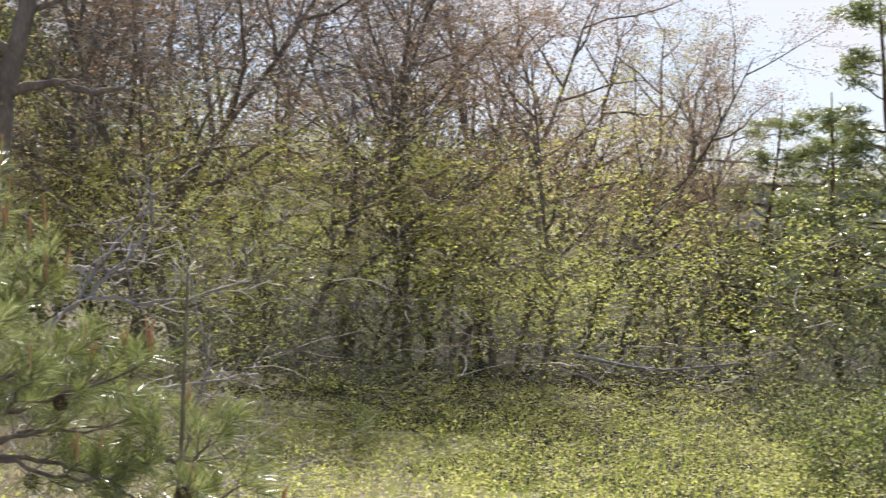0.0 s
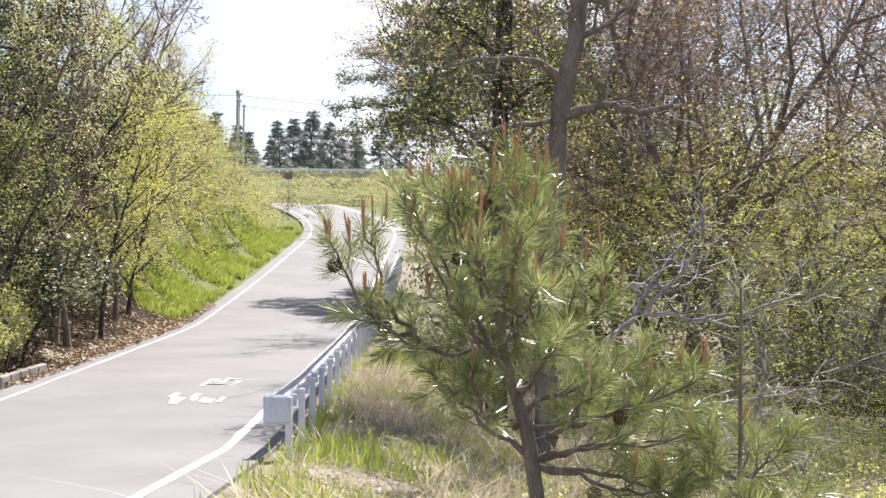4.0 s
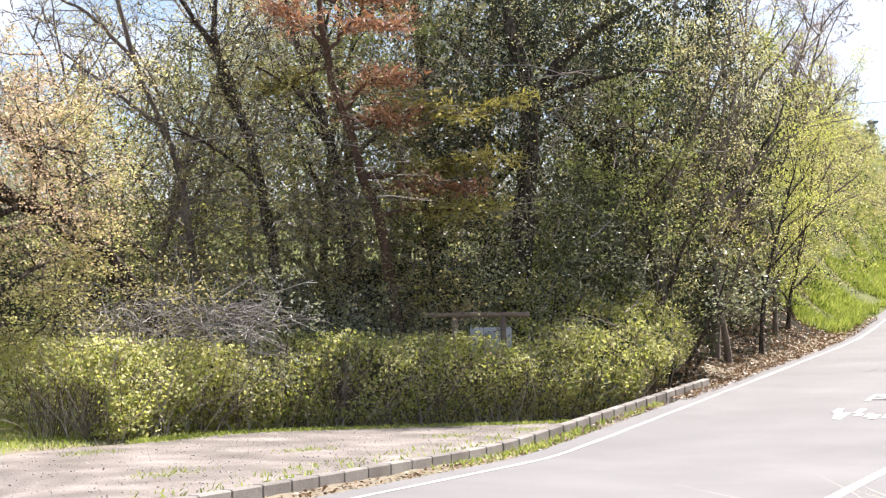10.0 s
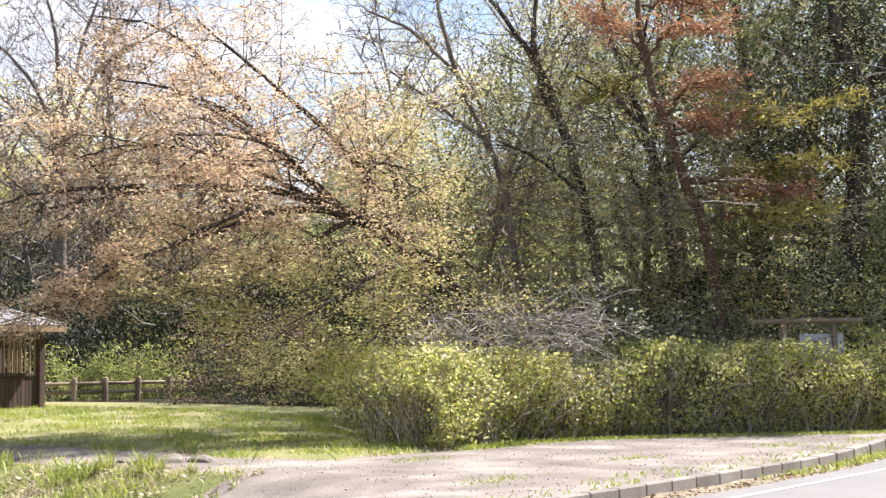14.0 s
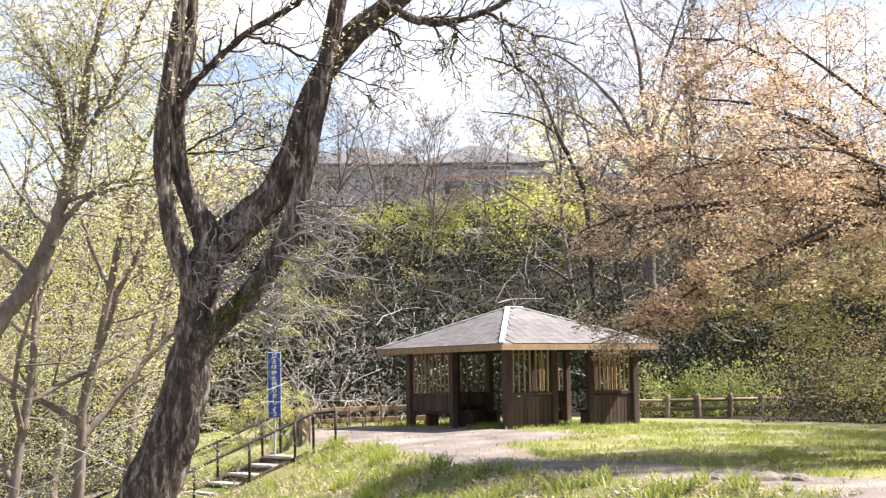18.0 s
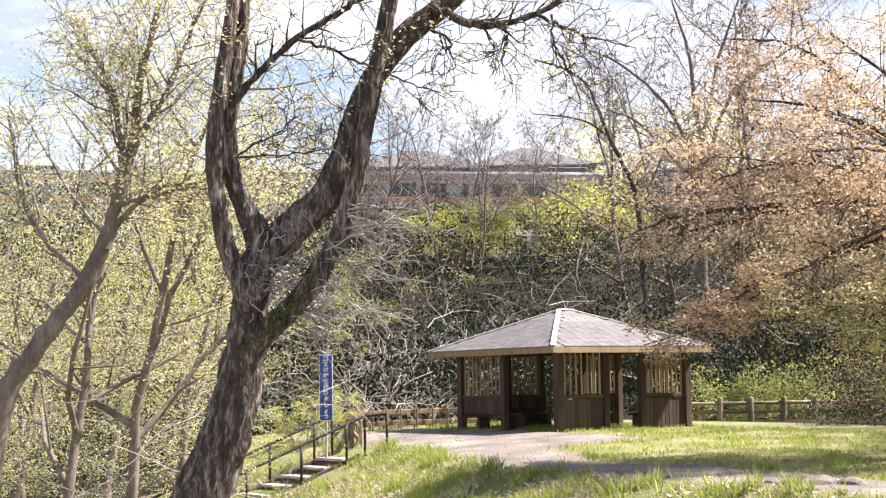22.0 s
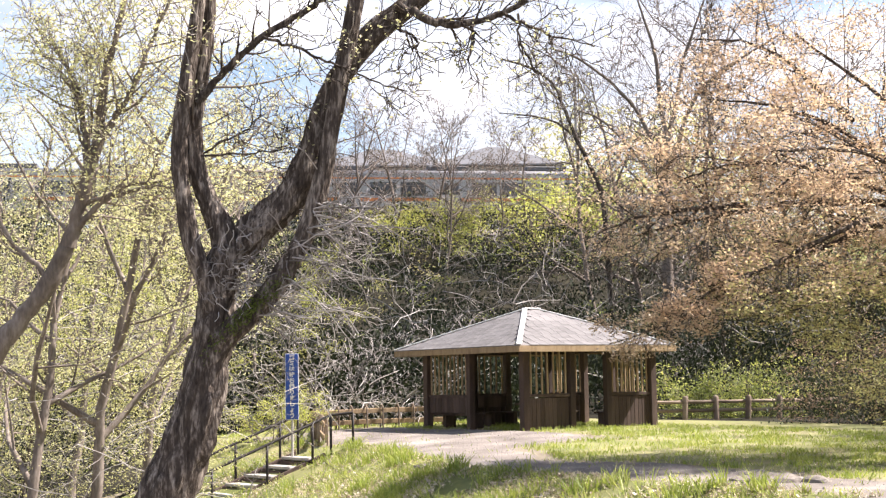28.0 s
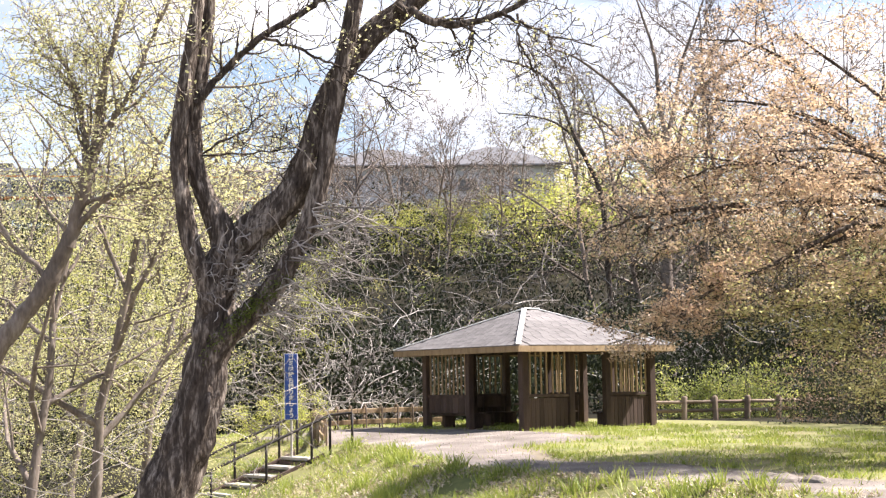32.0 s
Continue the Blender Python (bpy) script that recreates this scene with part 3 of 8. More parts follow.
# ---- trees ----
def limb(rng, start, d, length, n, wig, up):
    pts = [np.array(start, float)]
    d = np.array(d, float)
    d /= np.linalg.norm(d)
    for _ in range(n):
        d = d + rng.normal(size=3) * wig
        d[2] += up
        d /= np.linalg.norm(d)
        pts.append(pts[-1] + d * length / n)
    return np.array(pts)


def offshoots(rng, pts, r0, count, first, length, angle, wig, up, level, taper=0.55, n=4, thin=0.25, fall=0.5):
    """Branches that leave a parent limb; their length falls off towards its tip."""
    out = []
    seg = np.linspace(0, 1, len(pts))
    turn = rng.uniform(0, 6.28)
    for i in range(count):
        f = first + (1 - first) * (i + rng.uniform(0.1, 0.9)) / count
        p = np.array([np.interp(f, seg, pts[:, k]) for k in range(3)])
        j = min(len(pts) - 2, int(f * (len(pts) - 1)))
        t = pts[j + 1] - pts[j]
        t /= np.linalg.norm(t) + 1e-9
        a = np.cross(t, [0.3, 0.2, 0.9])
        a /= np.linalg.norm(a) + 1e-9
        b = np.cross(t, a)
        turn += 2.4 + rng.normal() * 0.5
        side = a * math.cos(turn) + b * math.sin(turn)
        ang = radians(angle) * rng.uniform(0.7, 1.3)
        ln = length * (1 - fall * f) * rng.uniform(0.7, 1.25)
        q = limb(rng, p, t * math.cos(ang) + side * math.sin(ang), ln, n, wig, up)
        r = r0 * (1 - 0.75 * f) * taper
        out.append((q, np.linspace(r, max(r * thin, 0.0025), len(q)), level))
    return out


def grow(seed, h, r0, lean=(0, 0), counts=(10, 7, 5), lengths=(0.5, 0.5, 0.5), first=0.3, angle=48, up=0.06, wig=0.14, bend=0.05, twig=0.008):
    rng = np.random.default_rng(seed)
    trunk = limb(rng, (0, 0, -0.3), (lean[0], lean[1], 1), h, 9, bend, 0.02)
    rad = np.linspace(r0, r0 * 0.16, len(trunk))
    rad[0] *= 1.35
    paths = [(trunk, rad, 0)]
    layer = [(trunk, rad, 0)]
    ln = h
    for lv, (c, f) in enumerate(zip(counts, lengths)):
        nxt = []
        ln = ln * f
        for pts, rr, _ in layer:
            size = np.linalg.norm(pts[-1] - pts[0])
            use = ln if lv == 0 else size * f
            nxt += offshoots(rng, pts, rr[0], c, first if lv == 0 else 0.2, use, angle, wig, up, lv + 1, n=(5, 4, 2, 1)[min(lv, 3)])
        paths += nxt
        layer = nxt
    paths = [(p, np.maximum(r, twig * (0.6 if lv > 1 else 1)), lv) for p, r, lv in paths]
    ends = [p for p, r, lv in layer]
    return paths, ends, rng


def leaf_points(ends, per, spread, rng):
    P = np.concatenate(ends)
    P = np.repeat(P, per, axis=0)
    return P + rng.normal(size=P.shape) * spread * np.array([1.25, 1.25, 0.4])


def tree_proto(name, label, seed, h, r0, bark, leaf, size, per, spread, twig_mat=None, aspect=0.55, flat=0.0, category="tree", group="", keep=1.0, **kw):
    paths, ends, rng = grow(seed, h, r0, **kw)
    root = new(name)
    root.empty_display_size = 0.2
    tagged(root, label, category, group)
    last = len(kw["counts"])
    V, Fc = tubes([p for i, p in enumerate(paths) if p[2] < last or i % 3 == 0] if per else [p for p in paths if p[2] < 2], (7, 5, 3, 3))
    part("trunk", smooth(mesh_of("trunk", V, Fc, bark)), root)
    if not per:
        V, Fc = tubes([p for p in paths if p[2] > 1], (7, 5, 3, 3))
        part("crown", smooth(mesh_of("crown", V, Fc, bark)), root, "crown of bare fine twigs")
    if per:
        P = leaf_points(ends, per, spread, rng)
        if keep < 1:
            P = P[rng.random(len(P)) < keep]
        V, F4 = quads(P, size, rng, aspect, flat)
        part("crown", leaf_mesh("crown", V, F4, leaf), root)
    root["_used"] = 0
    return root


def plant(proto, x, y, scale=1.0, turn=0.0, sink=0.05, tall=None, label=""):
    """Sets the first tree of a kind in its place, and copies of it after that."""
    z = float(land(x, y)) - sink
    m = pose(x, y, z, 0, 0, turn)
    if proto["_used"] == 0:
        ob = proto
        ob.matrix_basis = m
    else:
        keep = proto.scale.copy()
        proto.scale = (1, 1, 1)
        ob = copy_thing(proto, m)
        proto.scale = keep
    proto["_used"] += 1
    ob.scale = (scale, scale, tall or scale)
    if label:
        ob["label"] = label
    return ob


def pine_proto(name, label, seed, h, r0, bark, needle, tiers, reach, first=0.3, clump=10, per=16, size=0.2, droop=-0.02, extra=None, cone=False):
    """A pine: a bare lower trunk, tiers of level limbs and flat plates of needles."""
    rng = np.random.default_rng(seed)
    trunk = limb(rng, (0, 0, -0.3), (0.05, 0, 1), h, 10, 0.05, 0.03)
    rad = np.linspace(r0, r0 * 0.12, len(trunk))
    paths, pts, dead = [(trunk, rad, 0)], [], []
    seg = np.linspace(0, 1, len(trunk))
    for i in range(tiers):
        f = first + (0.98 - first) * (i + rng.uniform(0, 0.6)) / tiers
        p = np.array([np.interp(f, seg, trunk[:, k]) for k in range(3)])
        turn = rng.uniform(0, 6.28)
        k = int(rng.integers(3, 6))
        for j in range(k):
            a = turn + 6.28 * j / k + rng.normal() * 0.25
            ln = reach * (1.05 - f) ** (1.0 if cone else 0.7) * rng.uniform(0.6, 1.15) + 0.25
            q = limb(rng, p, (math.cos(a), math.sin(a), 0.25), ln, 5, 0.1, droop)
            r = r0 * (1.05 - f) * 0.38
            paths.append((q, np.linspace(r, 0.012, len(q)), 1))
            for t, rr, lv in offshoots(rng, q, r, clump, 0.08 if cone else (0.5 if extra else 0.3), ln * 0.34, 50, 0.1, 0.05, 2, n=2):
                if not cone:
                    paths.append((t, rr, 2))
                (dead if extra and rng.random() < extra[1] * (1.3 - f) else pts).append(t[1:])
            pts.append(q[-2:])
    root = new(name)
    root.empty_display_size = 0.2
    tagged(root, label, "tree")
    V, Fc = tubes([p for p in paths if p[2] == 0] if cone else paths)
    part("trunk", smooth(mesh_of("trunk", V, Fc, bark)), root)

    def tufts(ends, mat, nm, lab=""):
        P = np.repeat(np.concatenate(ends), per, axis=0)
        P = P + rng.normal(size=P.shape) * np.array([0.13, 0.13, 0.05])
        V, F4 = quads(P, size, rng, 0.16, 0.35, -0.25)
        part(nm, leaf_mesh(nm, V, F4, mat), root, lab)
    tufts(pts, needle, "crown")
    if dead:
        tufts(dead, extra[0], "dead_needles", "rust-brown dead needles")
    root["_used"] = 0
    return root


def shrub_proto(name, label, seed, h, w, bark, leaf, size, count, stems=9, category="shrub", group="", aspect=0.6, twigs=(5, 4), twig=0.006):
    """Many stems from one root, fine twigs, and leaves towards the outside."""
    rng = np.random.default_rng(seed)
    paths, ends = [], []
    for i in range(stems):
        a = rng.uniform(0, 6.28)
        tilt = rng.uniform(0.1, 1.0) * w / h
        q = limb(rng, (math.cos(a) * w * 0.15, math.sin(a) * w * 0.15, -0.15), (math.cos(a) * tilt, math.sin(a) * tilt, 1), h * rng.uniform(0.65, 1.05), 7 if not count else 5, 0.26 if not count else 0.14, -0.02)
        r = 0.018 * h ** 0.7
        paths.append((q, np.linspace(r, r * 0.25, len(q)), 2))
        lay = offshoots(rng, q, r, twigs[0], 0.25, h * 0.45, 45, 0.18 if count else 0.34, 0.02, 2, n=3 if count else 5)
        for b, rr, _ in lay:
            paths.append((b, np.maximum(rr, twig), 3))
            for t, r2, _ in offshoots(rng, b, rr[0], twigs[1], 0.2, h * 0.22, 45, 0.2, 0.0, 3, n=2):
                paths.append((t, np.maximum(r2, twig * 0.7), 3))
                ends.append(t)
    root = new(name)
    root.empty_display_size = 0.2
    tagged(root, label, category, group)
    V, Fc = tubes(paths if count else [p for p in paths if p[2] == 2], (6, 5, 4, 3))
    part("stem_thicket", smooth(mesh_of("stem_thicket", V, Fc, bark)), root)
    if not count:
        V, Fc = tubes([p for p in paths if p[2] > 2], (6, 5, 4, 3))
        part("twig_crown", smooth(mesh_of("twig_crown", V, Fc, bark)), root, "tangle of thin arching bare twigs")
    if count:
        P = np.concatenate(ends)
        P = P[rng.integers(0, len(P), count)] + rng.normal(size=(count, 3)) * 0.07 * h ** 0.5
        P[:, 2] = np.maximum(P[:, 2], 0.03)
        V, F4 = quads(P, size, rng, aspect)
        part("foliage", leaf_mesh("foliage", V, F4, leaf), root)
    root["_used"] = 0
    return root




# ---- scrub and grass: uncountable growth ----
def clumps(seed, n, az0, az1, d0, d1, r, h0=0.0, h1=0.0, clear=True):
    """Random clump centres over a sector of the land, h0 to h1 above it."""
    rng = np.random.default_rng(seed)
    out = []
    while len(out) < n:
        x, y = polar(rng.uniform(az0, az1), rng.uniform(d0, d1))
        p = np.array([x, y]) - P0
        s, o = p @ U, p @ N2
        if clear and ((-3.6 < o < 3.4 and s < 95) or (2 < o < 34 and edge_s(o) - 2 < s < 10.5)):
            n -= 0.2
            continue
        out.append((x, y, float(land(x, y)) + rng.uniform(h0, h1), r * rng.uniform(0.6, 1.4)))
    return out


def scrub(name, label, mat, cl, per, size, seed, squash=0.75, aspect=0.6, category="undergrowth"):
    """Leafy clumps: level sprays of leaves crowd towards a lumpy outer skin."""
    rng = np.random.default_rng(seed)
    P = []
    size, per = size * 0.8, int(per * 1.12)
    spray = 10
    for x, y, z, r in cl:
        n = max(2, per // spray)
        d = rng.normal(size=(n, 3))
        d /= np.linalg.norm(d, axis=1)[:, None]
        lump = 1 + 0.3 * np.sin(d[:, 0] * 5 + x) * np.sin(d[:, 1] * 5 + y) + 0.2 * np.sin(d[:, 2] * 9 + x * 3)
        k = r * lump * (0.4 + 0.65 * rng.random(n) ** 0.6)
        c = np.repeat(np.array([x, y, z]) + d * k[:, None] * np.array([1, 1, squash]), spray, axis=0)
        q = rng.normal(size=c.shape) * np.array([1, 1, 0.22]) * (0.1 + 0.13 * r)
        q[:, 2] -= 0.25 * np.hypot(q[:, 0], q[:, 1])
        P.append(c + q)
    P = np.concatenate(P)
    P = P[P[:, 2] > land(P[:, 0], P[:, 1]) + 0.02]
    so_o = (P[:, 0] - P0[0]) * N2[0] + (P[:, 1] - P0[1]) * N2[1]
    so_s = (P[:, 0] - P0[0]) * U[0] + (P[:, 1] - P0[1]) * U[1]
    P = P[(np.abs(so_o) > 3.7) | (so_s > 66)]
    hang = mat in (M["leaf_deep_shade"], M["leaf_dark"], M["leaf_shade"])  # leaves given dark shade colours hang steep to catch less sun, others lie level
    V, F4 = quads(P, size, rng, aspect, -1.2 if hang else 0.5)
    return tagged(new(name, leaf_mesh(name, V, F4, mat)), label, category, kind="stuff")


def sticks(name, label, mat, cl, per, length, r, seed, category="undergrowth", up=0.35):
    """Tangles of thin bare twigs around the clump centres."""
    rng = np.random.default_rng(seed)
    paths = []
    for x, y, z, k in cl:
        for _ in range(per):
            a = rng.normal(size=3)
            a[2] = abs(a[2]) * up + 0.1
            p = np.array([x, y, z]) + rng.normal(size=3) * k * np.array([0.6, 0.6, 0.35])
            q = limb(rng, p, a, length * rng.uniform(0.5, 1.3), 4, 0.28, -0.06)
            paths.append((q, np.linspace(r, r * 0.4, 5), 3))
            for t, rr, _ in offshoots(rng, q, r, 2, 0.3, length * 0.5, 50, 0.25, -0.05, 3, n=2):
                paths.append((t, np.maximum(rr, r * 0.4), 3))
    V, Fc = tubes(paths)
    return tagged(new(name, mesh_of(name, V, Fc, mat)), label, category, kind="stuff")


def blades(name, label, mat, pts, h, seed, w=0.014, lean=0.35, category="grass"):
    """Single grass blades on the land at the given x, y."""
    rng = np.random.default_rng(seed)
    p = np.asarray(pts, float)
    n = len(p)
    base = np.column_stack([p[:, 0], p[:, 1], land(p[:, 0], p[:, 1]) - 0.01])
    hh = h * rng.uniform(0.45, 1.3, n)
    a = rng.uniform(0, 6.28, n)
    side = np.column_stack([np.cos(a), np.sin(a), np.zeros(n)]) * w / 2
    tip = base + np.column_stack([rng.normal(size=n) * lean * hh, rng.normal(size=n) * lean * hh, hh])
    mid = base * 0.45 + tip * 0.55 + np.column_stack([np.zeros(n), np.zeros(n), 0.12 * hh])
    V = np.stack([base - side, base + side, mid + side * 0.8, mid - side * 0.8, tip], 1).reshape(-1, 3)
    i = np.arange(n)[:, None] * 5
    F = np.concatenate([i + np.array([[0, 1, 2]]), i + np.array([[0, 2, 3]]), i + np.array([[3, 2, 4]])], 0)
    return tagged(new(name, leaf_mesh(name, V, F, mat)), label, category, kind="stuff")


def band(seed, n, s0, s1, o0, o1, patch=0.0, scale=0.6):
    """Random x, y over a stretch beside the road, gathered in patches."""
    rng = np.random.default_rng(seed)
    out = []
    while len(out) < n:
        s, o = rng.uniform(s0, s1), rng.uniform(o0, o1)
        if patch and noise.noise(Vector((s * scale, o * scale, seed))) < patch * rng.uniform(-0.6, 1.0):
            continue
        out.append(so(s, o))
    return np.array(out)


def undergrowth():
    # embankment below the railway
    # the slope's shade is painted by the near-black leaf colour
    scrub("embankment_scrub", "evergreen scrub on a railway embankment, shade put into its dark leaf colour", M["leaf_deep_shade"], clumps(57, 130, -9.5, 4, 45, 57, 1.3, 0.0, 2.6) + clumps(1, 900, -18, 27, 50, 94, 1.8, 0.1, 2.8), 150, 0.2, 101)
    scrub("embankment_scrub", "green bushes on a railway embankment", M["leaf_green"], clumps(2, 130, -18, 27, 58, 93, 1.1, 1.6, 3.0), 110, 0.15, 102)
    scrub("embankment_scrub", "olive brush on a railway embankment", M["leaf_ochre"], clumps(3, 40, -18, 27, 64, 93, 1.0, 1.6, 3.0), 90, 0.14, 103)
    sticks("embankment_brushwood", "tangled grey bare brushwood on a slope", M["twig_pale"], clumps(4, 80, -8, 14, 48, 84, 1.8, 1.4, 3.4), 7, 2.8, 0.02, 104)
    scrub("far_woods", "hazy green wooded hill behind houses", M["leaf_young"], clumps(64, 90, -9, 15, 165, 200, 4.5, 0.0, 11.0) + clumps(65, 70, 4.5, 11, 165, 200, 4.0, 4.0, 17.0), 130, 0.55, 159)
    scrub("far_woods", "dark green wooded hill behind houses", M["leaf_green"], clumps(66, 90, -9, 15, 170, 200, 4.5, 0.0, 10.0), 120, 0.55, 160)
    crest = []
    rr = random.Random(5)
    for k in range(380):
        p = TRACK_O + TRACK_U * rr.uniform(-36, 44) - TRACK_N * rr.uniform(3.9, 8)
        crest.append((float(p[0]), float(p[1]), float(land(*p)) + rr.uniform(0.9, 2.4), rr.uniform(0.7, 1.2)))
    scrub("crest_scrub", "olive brush along the top of an embankment", M["leaf_ochre"], crest[:80], 110, 0.15, 151)
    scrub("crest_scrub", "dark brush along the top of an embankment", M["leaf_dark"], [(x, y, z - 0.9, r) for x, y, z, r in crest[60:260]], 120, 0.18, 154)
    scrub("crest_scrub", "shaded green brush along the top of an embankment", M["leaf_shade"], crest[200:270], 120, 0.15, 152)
    foot_row = []
    for k in range(190):
        p = TRACK_O + TRACK_U * rr.uniform(-36, 44) - TRACK_N * rr.uniform(2.9, 5.2)
        foot_row.append((float(p[0]), float(p[1]), float(land(*p)) + rr.uniform(0.1, 0.5), rr.uniform(0.5, 0.9)))
    scrub("crest_scrub", "low green brush beside a railway", M["leaf_green"], foot_row[:40], 100, 0.14, 155)
    scrub("crest_scrub", "low dark brush beside a railway", M["leaf_shade"], foot_row[90:], 100, 0.15, 156)
    sticks("crest_brushwood", "bare brown brush along the top of an embankment", M["twig"], crest[290:], 14, 1.5, 0.016, 153)
    # valley side
    scrub("valley_scrub", "fresh yellow-green valley undergrowth", M["leaf_young"], clumps(5, 400, -24, -8.0, 26, 54, 1.1, 0.2, 6.5), 170, 0.066, 105)
    scrub("valley_scrub", "pale young leaves over a valley", M["leaf_pale"], clumps(6, 420, -24, -8.3, 26, 54, 1.4, 1.6, 10.0), 110, 0.058, 106)
    scrub("valley_scrub", "green valley undergrowth", M["leaf_green"], clumps(7, 40, -24, -6, 40, 66, 1.3, 0.0, 1.5), 120, 0.13, 107)
    sticks("valley_brushwood", "dry stalks and bare twigs in a valley", M["twig_pale"], clumps(8, 110, -24, -7, 25, 48, 1.4, 0.2, 6.5), 10, 1.6, 0.009, 108)
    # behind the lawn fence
    scrub("thicket", "brush behind a lawn, shade put into its dark leaf colour", M["leaf_deep_shade"], clumps(9, 170, 4, 27, 49, 62, 1.6, 0.2, 3.4), 130, 0.14, 109)
    scrub("thicket", "green and yellow bushes behind a lawn", M["leaf_spring"], clumps(10, 34, 8, 27, 47, 58, 1.2, 0.2, 2.2), 120, 0.12, 110)
    scrub("dense_bush", "broad rounded brown-green bush behind a lawn", M["leaf_brown"], clumps(51, 46, 13.0, 17.8, 41, 44, 0.9, 0.2, 2.4, False), 160, 0.075, 119)
    # darker low leaves paint the shade inside the bush
    scrub("dense_bush", "inner leaves of a broad bush, shade put into their dark colour", M["leaf_dark"], clumps(52, 40, 13.0, 17.8, 41, 44, 0.9, 0.0, 1.3, False), 150, 0.1, 120)
    scrub("dense_bush", "bright green bushes beyond a log fence", M["leaf_spring"], clumps(53, 16, 7.5, 13, 47.5, 50, 0.8, 0.1, 1.5, False), 150, 0.09, 123)
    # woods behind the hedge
    # dark leaf colours paint the shade in the depth of these woods
    scrub("woodland_shade", "depth of the woods behind a hedge, shade put into its leaf colour", M["leaf_deep_shade"], clumps(11, 60, 34, 43, 38, 50, 1.8, 0.3, 9.0), 190, 0.15, 111)
    scrub("woodland_shade", "leafy depth of the woods, shade put into its leaf colour", M["leaf_shade"], clumps(47, 80, 23, 34, 37, 50, 1.7, 0.3, 7.0), 170, 0.15, 111)
    scrub("woodland_shade", "leafy floor of the woods, shade put into its dark leaf colour", M["leaf_dark"], clumps(17, 120, 20, 46, 30, 44, 1.3, 0.0, 1.8), 120, 0.14, 117)
    # bright leaves at the back paint sunlit gaps in the depth
    scrub("woodland_shade", "green depth of the woods, sunlight put in as bright leaf colour", M["leaf_spring"], clumps(18, 130, 21, 37, 42, 60, 1.9, 1.0, 10.0), 110, 0.14, 118)
    scrub("woodland_undergrowth", "shaded green woodland undergrowth", M["leaf_green"], clumps(12, 130, 20, 44, 31, 44, 1.2, 0.3, 7.5), 120, 0.1, 112)
    scrub("woodland_undergrowth", "yellow-green leaves at the edge of the woods", M["leaf_spring"], clumps(13, 70, 19, 34, 33, 46, 1.2, 1.0, 6.5), 110, 0.11, 113)
    scrub("woodland_undergrowth", "ochre young leaves at the edge of the woods", M["leaf_ochre"], clumps(14, 120, 19, 36, 30, 42, 1.1, 0.5, 7.0) + clumps(59, 90, 20, 34, 28.5, 33, 0.9, 0.8, 4.6), 120, 0.085, 114)
    scrub("woodland_undergrowth", "evergreen leaves in the woods, pale shine put into their colour", M["leaf_painted_glint"], clumps(15, 100, 25, 41, 29, 40, 1.0, 0.6, 6.0), 90, 0.085, 115)
    sticks("woodland_brushwood", "fallen grey branches and bare twigs in the woods", M["twig"], clumps(16, 90, 20, 40, 29, 38, 1.4, 0.4, 6.5), 11, 1.6, 0.011, 116)
    scrub("woodland_shade", "foliage between trunks, shade put into its leaf colour", M["leaf_shade"], clumps(71, 60, 20, 37, 36, 46, 1.5, 2.5, 9.0), 200, 0.11, 171)
    scrub("woodland_shade", "evergreen foliage between trunks, shade put into its leaf colour", M["leaf_shade"], clumps(72, 110, 38, 47.5, 35, 46, 1.5, 0.4, 6.5), 200, 0.11, 172)
    scrub("woodland_undergrowth", "drooping olive sprays in front of the woods", M["leaf_ochre"], clumps(73, 120, 22, 36, 29.5, 35, 0.9, 1.6, 7.5), 130, 0.075, 173)
    scrub("woodland_undergrowth", "glossy sprays in front of the woods, glints put into their colour", M["leaf_painted_glint"], clumps(74, 200, 25, 40, 31.2, 35, 0.9, 1.2, 7.5), 120, 0.07, 174)
    scrub("woodland_undergrowth", "pale budding leaves high in the woods", M["leaf_pale"], clumps(78, 90, 36, 46, 32, 38, 1.1, 5.5, 10.5), 90, 0.07, 178)
    scrub("woodland_undergrowth", "ochre leaves high in the woods", M["leaf_ochre"], clumps(79, 110, 26, 45, 32, 38, 1.1, 3.5, 9.5), 110, 0.08, 179)
    scrub("woodland_undergrowth", "light olive leaves over the edge of the woods", M["leaf_young"], clumps(81, 50, 40, 46, 33, 37, 0.9, 1.4, 7.5), 110, 0.065, 181)
    sticks("woodland_brushwood", "fine grey twigs hanging before the woods", M["twig_pale"], clumps(83, 45, 24, 35, 31.5, 34, 1.1, 2.2, 8.5), 8, 1.3, 0.007, 183)
    # pale leaf colour stands in for glints here
    scrub("woodland_undergrowth", "leaves on low boughs before the woods, glints put in as pale colour", M["leaf_pale"], clumps(89, 40, 29, 39, 31.2, 32.5, 0.8, 2.2, 6.5), 80, 0.055, 189)
    sticks("hedge_brushwood", "pale tangle of bare arching twigs over a hedge", M["twig_pale"], clumps(62, 26, 21.6, 27.6, 25.5, 27, 0.6, 1.5, 2.0, False), 9, 1.1, 0.009, 157, up=0.2)
    scrub("hedge_backing", "ochre young leaves behind a hedge", M["leaf_ochre"], clumps(63, 40, 20.5, 27, 26.5, 29, 0.8, 1.0, 2.8, False), 110, 0.075, 158)
    # bank beside the climbing road
    rng = random.Random(17)
    bank = [(s, rng.uniform(4.4 + max(0, 1.6 - abs(s - 18) * 0.1), 10)) for s in [rng.uniform(13, 74) for _ in range(360)]]
    cl = [(*so(s, o), float(land(*so(s, o))) + rng.uniform(0.0, 0.6 + 0.42 * max(0, o - 4.2)), rng.uniform(0.5, 1.3)) for s, o in bank]
